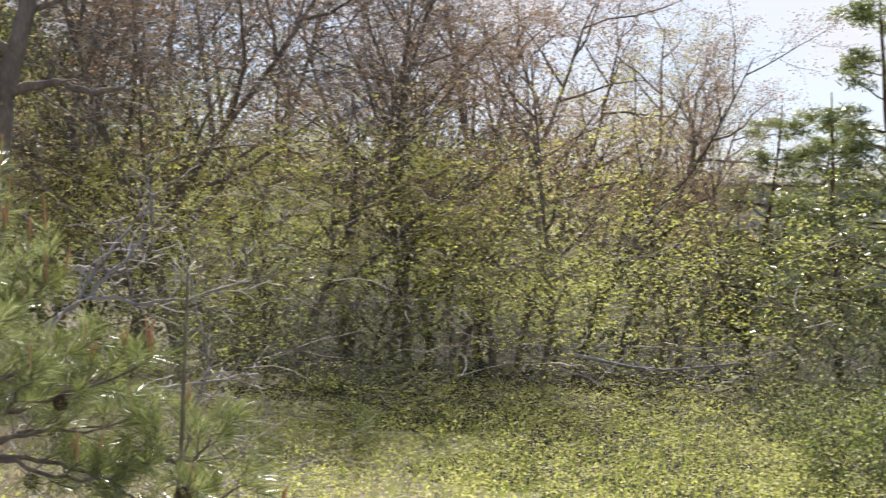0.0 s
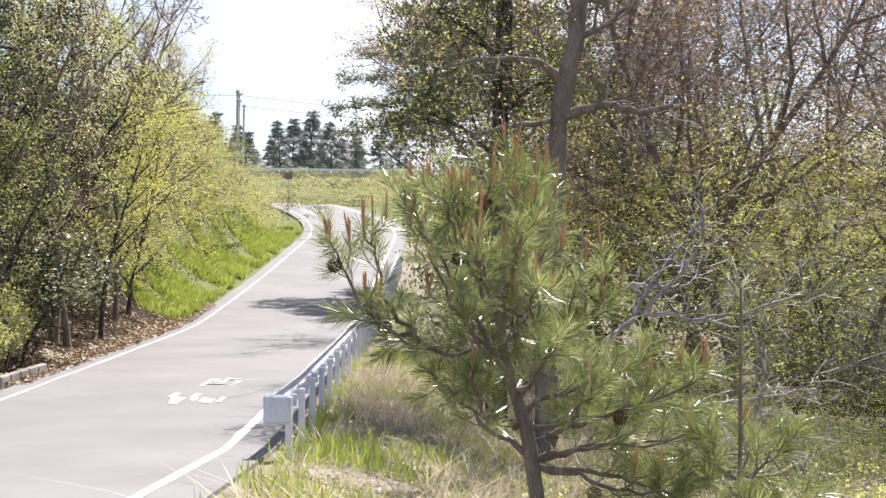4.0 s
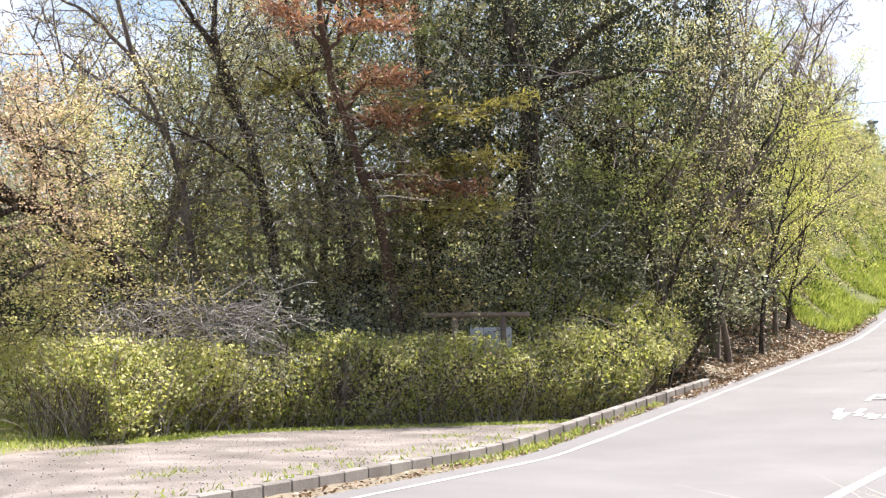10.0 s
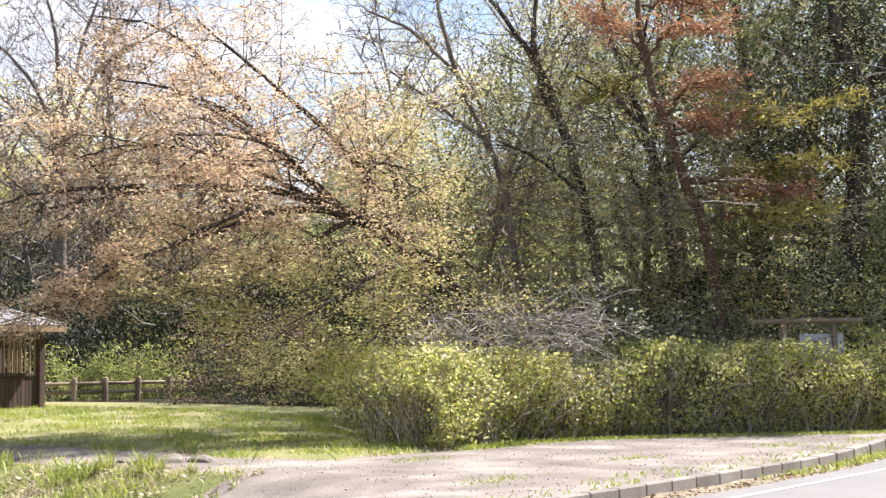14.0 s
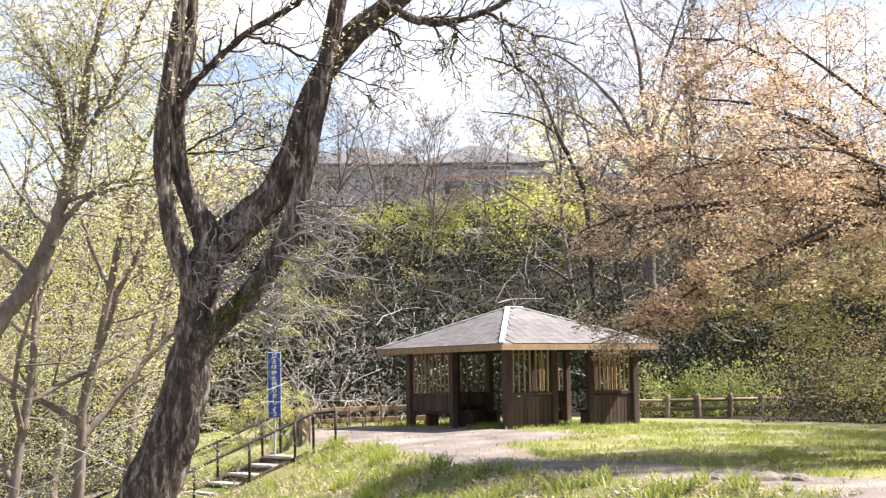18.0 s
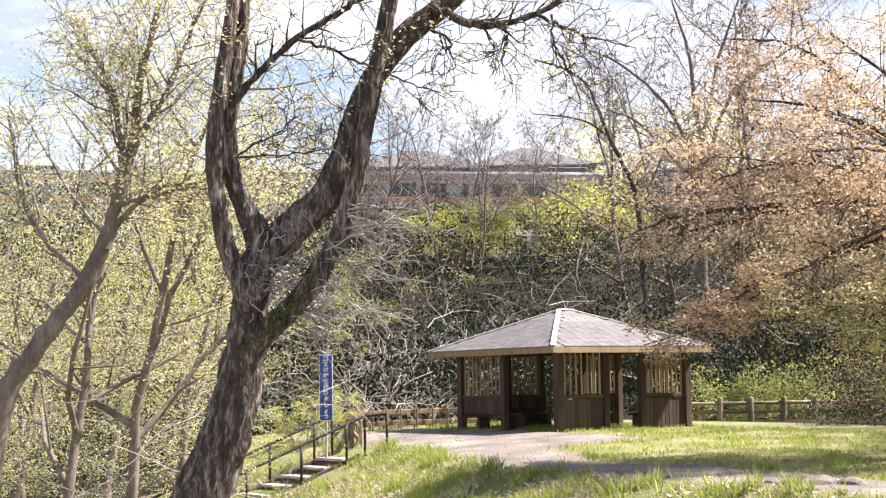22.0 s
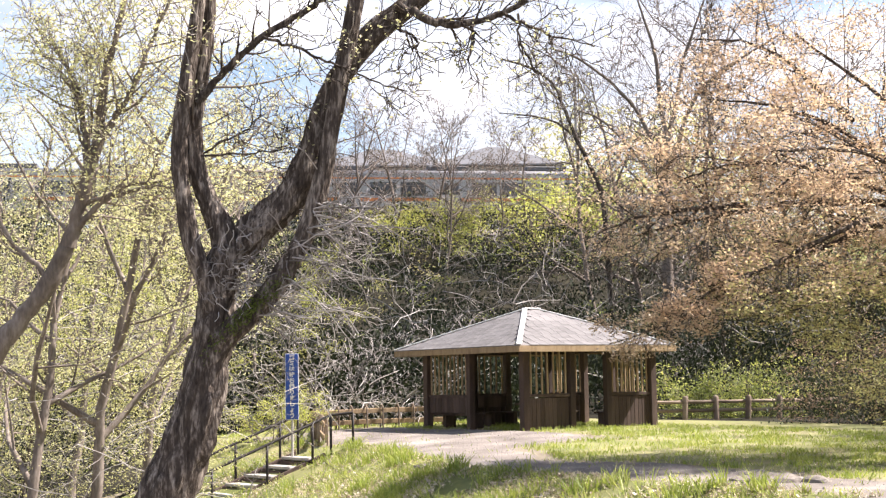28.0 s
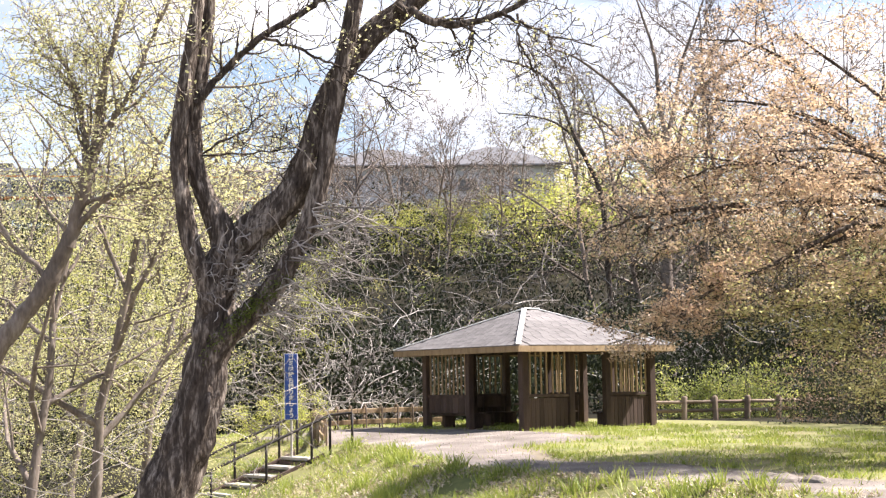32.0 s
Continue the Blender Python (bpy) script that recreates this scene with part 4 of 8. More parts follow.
    for k in range(210):
        s, o = rng.uniform(26, 68), rng.uniform(5.6, 9.5)
        cl.append((*so(s, o), float(land(*so(s, o))) + rng.uniform(0.3, 1.7), rng.uniform(0.7, 1.2)))
    scrub("bank_scrub", "dense green bushes over a roadside bank", M["leaf_green"], cl[360:430], 150, 0.11, 125)
    scrub("bank_scrub", "dense yellow-green bushes over a roadside bank", M["leaf_spring"], cl[430:470], 150, 0.11, 126)
    scrub("bank_scrub", "dense ochre bushes over a roadside bank", M["leaf_ochre"], cl[470:525], 140, 0.1, 124)
    # dark clumps paint the shadows between the bank's bushes
    scrub("bank_scrub", "roadside bank brush, shadows put into its dark leaf colour", M["leaf_dark"], cl[525:570] + cl[80:150], 140, 0.11, 148)
    scrub("bank_scrub", "bright green bushes on a roadside bank", M["leaf_green"], cl[:80], 170, 0.1, 127)
    scrub("bank_scrub", "yellow-green bushes on a roadside bank", M["leaf_spring"], cl[150:215], 150, 0.1, 128)
    scrub("bank_scrub", "ochre spring brush on a roadside bank", M["leaf_ochre"], cl[215:360], 130, 0.1, 129)
    sticks("bank_brushwood", "grey and brown twigs on a roadside bank", M["twig"], [c for c in cl[:360:4] + cl[360::2] if c[0] > 24 and (np.array(c[:2]) - P0) @ N2 > 5.4], 8, 0.9, 0.009, 130)
    over = [(*so(a, b), float(land(*so(a, b))) + h, r) for a, b, h, r in ((rng.uniform(15, 36), rng.uniform(5.0, 7.2), rng.uniform(0.2, 3.4), rng.uniform(0.6, 1.1)) for _ in range(300))]
    over.sort(key=lambda c: c[0])
    top = [(*so(a, b), float(land(*so(a, b))) + h, r) for a, b, h, r in ((rng.uniform(34, 68), rng.uniform(4.6, 7.2), rng.uniform(0.3, 2.8), rng.uniform(0.6, 1.0)) for _ in range(320))]
    scrub("bank_scrub", "ochre brush along the top of a bank", M["leaf_ochre"], top[:190], 120, 0.1, 167)
    scrub("bank_scrub", "green brush along the top of a bank", M["leaf_green"], top[190:], 120, 0.1, 168)
    corner = [(*so(a, b), float(land(*so(a, b))) + h, r) for a, b, h, r in ((rng.uniform(16.5, 23), rng.uniform(4.5, 6.2), rng.uniform(0.0, 1.6), rng.uniform(0.5, 0.8)) for _ in range(70))]
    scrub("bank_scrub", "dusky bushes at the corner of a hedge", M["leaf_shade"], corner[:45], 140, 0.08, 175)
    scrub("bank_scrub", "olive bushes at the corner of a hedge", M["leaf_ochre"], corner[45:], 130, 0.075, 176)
    # nearest bushes get the darker leaf colour in place of real shade
    scrub("bank_scrub", "bushes overhanging a cut bank, shade put into their leaf colour", M["leaf_shade"], over[:110], 150, 0.1, 161)
    scrub("bank_scrub", "ochre bushes overhanging a cut bank", M["leaf_ochre"], over[110:180], 140, 0.09, 162)
    scrub("bank_scrub", "glossy bushes overhanging a cut bank, pale shine put into their colour", M["leaf_painted_glint"], over[180:235], 110, 0.09, 163)
    scrub("bank_scrub", "green bushes overhanging a cut bank", M["leaf_green"], over[235:], 140, 0.09, 164)
    scrub("bank_scrub", "golden young leaves above a bank", M["needle_gold"], clumps(75, 16, 44.3, 47.2, 34, 37, 0.8, 1.6, 4.4), 130, 0.085, 177)
    # hill below the highway
    scrub("hill_scrub", "pale green brush on a hill below a highway", M["leaf_ochre"], clumps(21, 330, 46, 64, 100, 152, 1.7, -0.8, 0.0), 200, 0.17, 121)
    scrub("hill_scrub", "green brush on a hill below a highway", M["leaf_green"], clumps(22, 330, 46, 66, 100, 156, 1.7, -0.8, 0.0), 200, 0.17, 122)
    scrub("hill_scrub", "brown and dusky brush on a hill below a highway", M["leaf_shade"], clumps(90, 190, 46, 64, 96, 150, 1.5, -0.7, 0.2), 180, 0.16, 190)
    scrub("hill_scrub", "dead brown bracken on a hill below a highway", M["leaf_brown"], clumps(91, 150, 46, 64, 94, 146, 1.3, -0.6, 0.2), 160, 0.15, 191)
    scrub("far_conifers", "low conifers beyond a highway, haze put into their blue-grey colour", M["needle_far_haze"], clumps(58, 60, 46, 60, 236, 252, 2.6, 0.5, 3.0), 110, 0.6, 149)
    brow = [c for c in clumps(55, 400, 46, 62, 84, 124, 1.4, -0.1, 0.7) if min(math.hypot(c[0] - b[0][0], c[1] - b[0][1]) for b in BEND) > 4.6]
    scrub("hill_scrub", "green brush behind the bend of a road", M["leaf_green"], brow[::2], 120, 0.15, 146)
    scrub("hill_scrub", "brown and ochre brush behind the bend of a road", M["leaf_ochre"], brow[1::2], 110, 0.14, 147)
    # woods beyond the guard rail
    scrub("woodland_depth", "brownish budding depth of the woods", M["leaf_brown"], clumps(31, 210, 58, 84, 44, 66, 2.0, 1.5, 13.0) + clumps(38, 90, 80, 100, 46, 66, 1.8, 0.5, 6.2), 120, 0.15, 131)
    scrub("woodland_depth", "green depth of the woods", M["leaf_green"], clumps(32, 130, 58, 82, 38, 60, 1.8, 0.2, 6.0) + clumps(39, 70, 80, 101, 42, 60, 1.7, 0.2, 3.6), 140, 0.15, 132)
    # dark clumps paint the shade behind the trunks
    scrub("woodland_depth", "depth of the woods, shade put into its dark leaf colour", M["leaf_shade"], clumps(33, 210, 58, 101, 36, 54, 1.5, 0.0, 3.4) + clumps(46, 110, 59, 67, 36, 54, 1.8, 2.0, 9.0) + clumps(56, 170, 60, 72, 38, 54, 1.8, 4.0, 14.0), 130, 0.15, 133)
    scrub("woodland_undergrowth", "bright yellow-green understorey leaves", M["leaf_spring"], clumps(34, 230, 59, 100, 30, 44, 1.1, 0.2, 4.2) + clumps(50, 200, 64, 86, 29, 40, 1.2, 1.6, 6.0), 120, 0.085, 134)
    scrub("woodland_undergrowth", "ochre budding leaves", M["leaf_ochre"], clumps(35, 120, 58, 82, 26, 42, 1.2, 1.5, 7.5) + clumps(40, 40, 80, 98, 28, 42, 1.2, 1.0, 4.2), 80, 0.085, 135)
    scrub("woodland_undergrowth", "brown budding leaves", M["leaf_brown"], clumps(36, 90, 60, 80, 26, 40, 1.3, 3.0, 8.0), 70, 0.075, 136)
    sticks("woodland_twigs", "dense haze of fine grey-brown twigs high in the woods", M["twig_pale"], clumps(84, 150, 64, 79, 28, 42, 1.6, 4.5, 14.0), 22, 1.5, 0.008, 184, up=0.3)
    scrub("woodland_undergrowth", "pinkish-brown buds high in the woods", M["leaf_orange"], clumps(85, 70, 65, 79.5, 27, 38, 1.5, 4.5, 12.0), 80, 0.05, 185)
    scrub("woodland_undergrowth", "layered sunlit yellow-green leaves before the woods", M["leaf_spring"], clumps(88, 170, 65, 100, 23, 29, 0.9, 0.3, 4.6), 120, 0.06, 188)
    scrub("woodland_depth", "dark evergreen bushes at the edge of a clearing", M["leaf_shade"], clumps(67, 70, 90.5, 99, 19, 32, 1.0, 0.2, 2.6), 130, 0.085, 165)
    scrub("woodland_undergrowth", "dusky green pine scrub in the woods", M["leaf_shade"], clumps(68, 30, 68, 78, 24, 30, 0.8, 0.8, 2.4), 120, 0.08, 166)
    sticks("woodland_brushwood", "grey bare twigs and deadwood", M["twig"], clumps(37, 70, 65, 97, 21, 36, 1.4, 0.3, 4.5), 11, 1.6, 0.009, 137)
    sticks("clearing_brushwood", "bleached dead twigs among young pines", M["twig_pale"], clumps(48, 26, 65.5, 73, 11.5, 15, 0.6, 0.2, 1.1), 9, 0.9, 0.006, 138)
    sticks("verge_stalks", "dry straw-coloured stalks and twigs on a verge", M["straw"], clumps(49, 190, 56, 76, 7.5, 13.5, 0.5, 0.05, 0.3), 10, 0.7, 0.005, 139)
    sticks("verge_stalks", "bleached tangle of dead stalks under a young pine", M["straw"], clumps(87, 150, 57.5, 66, 7.6, 10.5, 0.45, 0.02, 0.3), 22, 0.55, 0.0035, 187, up=0.25)
    scrub("far_woods", "hazy far woods on a rise", M["leaf_ochre"], clumps(44, 150, 62, 106, 80, 150, 4.0, 0.0, 4.0), 110, 0.5, 144)
    scrub("far_woods", "dark far woods on a rise", M["leaf_dark"], clumps(45, 150, 62, 106, 72, 150, 4.0, 0.0, 3.0), 110, 0.5, 145)
    # low growth in the clearing beyond the verge
    scrub("meadow_growth", "low yellow-green shrubs and dwarf bamboo in a clearing", M["leaf_young"], clumps(41, 420, 66, 100, 13, 36, 0.55, 0.0, 0.5), 120, 0.045, 141, 0.8)
    scrub("meadow_growth", "low fresh green shrubs in a clearing", M["leaf_spring"], clumps(86, 420, 66, 100, 13, 36, 0.55, 0.0, 0.5), 120, 0.045, 186, 0.8)
    scrub("meadow_growth", "low green shrubs in a clearing", M["leaf_spring"], clumps(42, 420, 62, 100, 12, 35, 0.46, 0.0, 0.25), 70, 0.075, 142, 0.8)
    scrub("meadow_growth", "low ochre growth in a clearing", M["leaf_ochre"], clumps(43, 420, 62, 100, 12, 35, 0.4, 0.0, 0.3), 60, 0.06, 143, 0.8)


def woods():
    rng = random.Random(3)
    oak = [tree_proto("oak_tree", "bare oak with fine twigs and opening pale leaves", 11 + i, 10, 0.12, M["bark_grey"], M["leaf_pale"], 0.06, 4, 0.12, counts=(10, 6, 4, 3), lengths=(0.42, 0.55, 0.5, 0.5), first=0.22, keep=0.6, up=0.05, bend=0.1) for i in range(2)]
    bare = [tree_proto("bare_tree", "bare spring tree with thin grey twigs", 21 + i, 9, 0.1, M["bark_grey"], None, 0, 0, 0, counts=(9, 6, 5, 4), lengths=(0.5, 0.55, 0.5, 0.55), first=0.18, up=0.06, wig=0.14, bend=0.1, twig=0.017) for i in range(3)]
    green = [tree_proto("broadleaf_tree", "broadleaf tree in fresh yellow-green leaf", 31 + i, 9, 0.1, M["bark"], M["leaf_spring"], 0.085, 5, 0.17, counts=(12, 6, 5), lengths=(0.42, 0.5, 0.5), first=0.15, bend=0.1) for i in range(2)]
    mid = [tree_proto("broadleaf_tree", "broadleaf tree with dense mid-green leaves", 41 + i, 9, 0.13, M["bark"], M["leaf_green"], 0.09, 5, 0.18, counts=(12, 7, 5), lengths=(0.42, 0.5, 0.5), first=0.12, bend=0.08) for i in range(2)]
    dark = [tree_proto("evergreen_tree", "dark evergreen tree with dense glossy leaves", 51 + i, 10, 0.2, M["bark"], M["leaf_dark"], 0.1, 6, 0.2, flat=-1.0, counts=(13, 7, 5), lengths=(0.4, 0.5, 0.5), first=0.1) for i in range(2)]
    brown = [tree_proto("budding_tree", "tree in brownish bud with many fine twigs", 61 + i, 10, 0.11, M["bark_grey"], M["leaf_brown"], 0.06, 5, 0.14, counts=(12, 7, 6), lengths=(0.48, 0.52, 0.5), first=0.18, up=0.06, bend=0.1) for i in range(3)]
    ochre = [tree_proto("budding_tree", "tree in young ochre-green leaf", 71 + i, 9, 0.1, M["bark_grey"], M["leaf_ochre"], 0.065, 5, 0.14, counts=(12, 7, 5), lengths=(0.46, 0.52, 0.5), first=0.18, up=0.05, bend=0.1) for i in range(2)]
    pine = pine_proto("pine_tree", "tall red pine with flat tiers of needles", 81, 11, 0.18, M["bark_red"], M["needle"], 14, 3.4, 0.18, clump=10, per=10, size=0.24)
    fir = pine_proto("conifer", "dark far conifer with drooping boughs", 85, 13, 0.22, M["bark"], M["needle_far_haze"], 30, 4.3, 0.02, clump=4, per=4, size=0.7, droop=-0.06, cone=True)
    shrub = [shrub_proto("shrub", "dense green shrub with small bright leaves", 91 + i, 1.8, 1.6, M["bark_grey"], M["leaf_green"], 0.065, 3600, stems=7, twigs=(4, 4)) for i in range(2)]
    lime = [shrub_proto("shrub", "young shrub in bright yellow-green leaf", 93 + i, 2.2, 1.8, M["bark_grey"], M["leaf_spring"], 0.07, 3300, stems=7, twigs=(4, 4)) for i in range(2)]
    gloss = [shrub_proto("shrub", "evergreen shrub, pale shine put into its leaf colour", 95 + i, 2.8, 2.2, M["bark"], M["leaf_painted_glint"], 0.075, 3300, stems=7, twigs=(4, 4)) for i in range(2)]
    twiggy = [shrub_proto("bare_shrub", "tangled bare shrub with grey arching twigs", 97 + i, 2.6, 3.4, M["twig_pale"], None, 0, 0, stems=13, twigs=(6, 5), twig=0.008) for i in range(2)]

    def least(kinds):
        n = min(k["_used"] for k in kinds)
        return rng.choice([k for k in kinds if k["_used"] == n])

    def row(kinds, items, sink=0.05):
        for az, d, k in items:
            x, y = polar(az + rng.uniform(-0.2, 0.2), d)
            plant(least(kinds), x, y, k * rng.uniform(0.93, 1.07), rng.uniform(0, 360), sink)

    # valley and embankment
    row(oak, [(-12.6, 27, 1.0), (-15.5, 26, 0.9), (-11, 33, 0.95), (-17, 34, 1.0), (-8.5, 40, 0.9), (-13.5, 38, 1.0), (-16, 45, 1.1), (-10, 48, 1.1), (-6.5, 50, 1.0)])
    row(green, [(-8.8, 44, 0.6), (-5.6, 47, 0.55), (-11.5, 46, 0.7), (-15, 42, 0.7), (-18, 44, 0.8)])
    row(lime, [(-5.6, 39, 0.6), (-6.2, 40, 0.6)])
    row(twiggy, [(-4.9, 46, 1.4), (-3.7, 47, 1.6), (-2.7, 49, 1.5), (-5.2, 56, 1.6), (-1.2, 56, 1.5), (8.2, 58, 1.3), (-0.2, 68, 1.5)])
    row(bare, [(-5.5, 86, 1.0), (-4, 88, 1.05), (-2.7, 87, 1.0), (-1.4, 88, 1.05), (-0.3, 87, 0.95), (1.0, 88, 0.95), (2.2, 86, 0.9), (3.3, 88, 0.85), (-3.3, 84, 1.1), (0.4, 84, 0.9), (5.9, 76, 1.4), (7.4, 74, 1.6), (8.4, 72, 1.7), (9.6, 74, 1.7), (10.8, 70, 1.7), (-7, 84, 1.0), (13, 74, 1.5), (15, 72, 1.5)])
    row(bare, [(-3, 104, 0.9), (-1.7, 105, 1.0), (-0.6, 104, 0.9), (0.8, 106, 1.0), (2.1, 104, 0.9), (3.3, 105, 0.9), (5.6, 106, 1.0), (-4.4, 104, 1.0)])
    row(lime, [(4.1, 87, 2.7), (4.5, 88, 2.2), (4.9, 92, 1.7), (5.5, 92, 1.5), (-0.9, 86, 1.7), (1.2, 87, 1.6), (-1.2, 92, 1.2), (-2.9, 91, 0.9)])
    row(shrub + lime, [(9.2, 49, 1.2), (10.2, 50, 1.3), (11.2, 49, 1.3), (12.2, 50, 1.4), (17.5, 46, 1.5), (19, 44, 1.6), (20.5, 42, 1.5)], 0.8)
    row(mid + green + ochre, [(12, 62, 1.0), (15, 58, 1.0), (18, 56, 0.9), (20, 52, 0.9), (22, 50, 0.9)])
    # woods behind the hedge
    row(dark, [(36, 39, 1.1), (40.5, 37, 1.0), (43.8, 40, 0.9), (39.3, 42, 1.1)])
    row(mid, [(33, 43, 1.0), (29.5, 44, 1.0), (45.5, 46, 1.0)])
    row(mid + ochre, [(27, 36, 0.8), (30, 36, 0.85), (25, 40, 0.9), (22.5, 38, 0.8), (44.6, 37, 0.8), (42.5, 34, 0.75), (34.5, 34, 0.7), (46.2, 44, 0.75), (23.5, 44, 1.0)])
    row(oak, [(23.6, 36, 1.0), (31, 37, 1.1), (21.5, 40, 1.0), (45.6, 44, 1.0), (44, 37, 1.0), (42, 35, 1.0), (32.5, 37, 1.1), (24.8, 38, 1.05)])
    row(bare, [(22.5, 42, 1.1), (46.9, 52, 1.1), (46.3, 48, 1.1)])
    row(gloss, [(27.5, 29, 1.0), (30.2, 30, 1.0), (33.5, 30, 0.9), (40.2, 34, 1.05), (42.5, 35, 1.1), (37, 32, 0.9), (24.5, 31, 0.9)])
    row(twiggy, [(22.4, 28.5, 0.85), (24.2, 28.5, 0.85), (26, 29, 0.8), (27.6, 30, 0.85), (29.2, 30.5, 0.9), (30.8, 30, 0.85), (32.3, 31, 0.9)])
    # bank beside the climbing road
    for s, o, k in ((18, 7, 1.0), (22, 8, 1.1), (27, 7.5, 1.0), (33, 8, 1.1), (40, 8, 1.1), (48, 7.5, 1.1), (56, 8, 1.1), (62, 8, 1.2), (67, 8.5, 1.2), (52, 10, 1.5), (60, 11, 1.6), (66, 11, 1.6), (25, 11, 1.5), (36, 11, 1.5), (46, 11, 1.4)):
        plant(least(lime + shrub), *so(s, o), k, rng.uniform(0, 360))
    row(ochre + green, [(45.8, 40, 0.66), (46.8, 46, 0.6), (47.3, 56, 0.7), (46.2, 52, 0.8)])
    for s, o, k in ((54, 9, 0.85), (60, 8.5, 0.75), (64, 8, 0.7), (68, 9, 0.75), (48, 9.5, 0.8), (72, 11, 0.8)):
        plant(least(ochre + brown), *so(s, o), k, rng.uniform(0, 360))
    # woods beyond the guard rail
    row(oak + brown, [(67, 35.1, 1.24), (69.2, 32.8, 1.24), (68.2, 33.9, 1.19), (72, 39.8, 1.24), (65, 42.1, 1.24), (75, 42.1, 1.13), (77.5, 37.4, 1.07), (64, 42, 1.2), (70, 42, 1.2), (73, 35.1, 1.13), (66, 38.6, 1.13), (61.2, 42.1, 1.24), (71, 38, 1.15), (76.5, 42, 1.1), (79, 38, 0.95)])
    row(green, [(61.6, 38, 0.75), (63.5, 37.4, 0.68), (66, 35.1, 0.62), (72, 35.1, 0.56), (76, 35.1, 0.56), (80, 42.1, 0.56), (84, 42.1, 0.56), (69, 38, 0.7), (78, 38.6, 0.56)])
    row(brown + bare, [(80.5, 36.3, 0.96), (82.4, 33.9, 0.81), (85, 38.6, 0.88), (87.5, 42.1, 0.79), (90, 39.8, 0.7), (79, 40, 1.15), (83.5, 38, 1), (86.5, 42, 0.85), (81.5, 40.9, 1.07), (77, 38, 1.25), (80, 44, 1.2), (75, 44, 1.3), (82.5, 44, 1.1), (78.3, 40.9, 1.19)])
    row(green + ochre, [(85.6, 46, 1.15), (88.2, 48, 1.0)])
    row(ochre + green, [(86.5, 58, 0.9), (88.3, 60, 0.9), (84.5, 56, 1), (90.5, 62, 0.8)])
    row([pine], [(95.6, 38, 0.98), (89.4, 40, 0.66), (91.3, 40, 0.66), (92.9, 36, 0.62), (94.4, 42, 0.75)])
    row(shrub, [(71.5, 22, 0.5), (75, 24, 0.5), (66.5, 20, 0.5), (94.5, 20, 0.9), (96, 22, 1.0), (92.5, 26, 0.7)])
    # conifers beyond the highway
    row([fir], [(49.9, 255, 1.3), (50.7, 260, 1.2), (52.3, 250, 1.1), (52.9, 258, 1.3), (53.5, 262, 1.35), (54.2, 256, 1.15), (54.9, 266, 1.1), (49.2, 262, 1.3), (51.5, 268, 0.9), (55.8, 262, 1.1), (56.6, 258, 1.1), (50.3, 268, 1.0), (51.1, 256, 1.05), (51.9, 262, 1.0), (53.2, 268, 1.1), (53.9, 270, 1.0), (54.6, 260, 0.95), (55.3, 270, 0.95), (48.6, 256, 1.1)])


undergrowth()
woods()


# ---- trees with a shape of their own ----
def guided(paths_in, seed, twig_counts=(7, 5, 4), reach=(0.9, 0.5, 0.28), up=0.02, wig=0.16, angle=50, from_level=1):
    """Limbs along given lines, rounded, with twigs grown on them."""
    rng = np.random.default_rng(seed)
    paths, layer = [], []
    for lv, r0, r1, pts in paths_in:
        p = np.array(pts, float)
        t = np.linspace(0, 1, len(p))
        tt = np.linspace(0, 1, 4 * len(p))
        q = np.column_stack([np.interp(tt, t, p[:, k]) for k in range(3)])
        for _ in range(3):
            q[1:-1] = (q[:-2] + 2 * q[1:-1] + q[2:]) / 4
        q[1:-1] += rng.normal(size=q[1:-1].shape) * 0.012
        rr = np.interp(tt, [0, 1], [r0, r1]) * (1 + 0.08 * rng.normal(size=len(tt)))
        paths.append((q, rr, 0))
        if lv >= from_level:
            layer.append((q, rr, lv))
    for lv, (c, ln) in enumerate(zip(twig_counts, reach)):
        nxt = []
        for pts, rr, _ in layer:
            nxt += offshoots(rng, pts, min(rr[0], 0.05), c if lv else max(c, int(len(pts) * 0.6)), 0.15, ln, angle, wig, up, lv + 1, n=4 if lv < 2 else 2, fall=0.25)
        paths += [(p, np.maximum(r, 0.005), lv2 + 1) for p, r, lv2 in nxt]
        layer = nxt
    return paths, [p for p, _, _ in layer], rng


def bark_tube(pts, radii, seed, sides=44, step=0.04, ridge=0.17):
    """A limb with long furrows between plates of bark; radii are given at the points."""
    rng = np.random.default_rng(seed)
    p = np.array(pts, float)
    n = max(8, int(np.linalg.norm(np.diff(p, axis=0), axis=1).sum() / step))
    t, tt = np.linspace(0, 1, len(p)), np.linspace(0, 1, n)
    q = np.column_stack([np.interp(tt, t, p[:, k]) for k in range(3)])
    r = np.interp(tt, t, radii)
    for _ in range(int(n * 0.6)):
        q[1:-1] = (q[:-2] + 2 * q[1:-1] + q[2:]) / 4
        r[1:-1] = (r[:-2] + 2 * r[1:-1] + r[2:]) / 4
    V, Fc = tubes([(q, r, 0)], (sides,))
    V = np.array(V).reshape(n, sides, 3)
    off = rng.uniform(0, 50)
    for i in range(n):
        for j in range(sides):
            a = 2 * math.pi * j / sides
            z = i * step
            c, d = math.cos(a), math.sin(a)
            plate = abs(noise.noise(Vector((c * 2.6 + off, d * 2.6, z * 1.5)))) + 0.5 * abs(noise.noise(Vector((c * 5 + off, d * 5, z * 3.2 + 9))))
            burl = noise.noise(Vector((c * 0.8, d * 0.8 + off, z * 0.9)))
            V[i, j] = q[i] + (V[i, j] - q[i]) * (1 + ridge * (2.6 * plate - 0.6) + 0.13 * burl)
    return [tuple(v) for v in V.reshape(-1, 3)], Fc


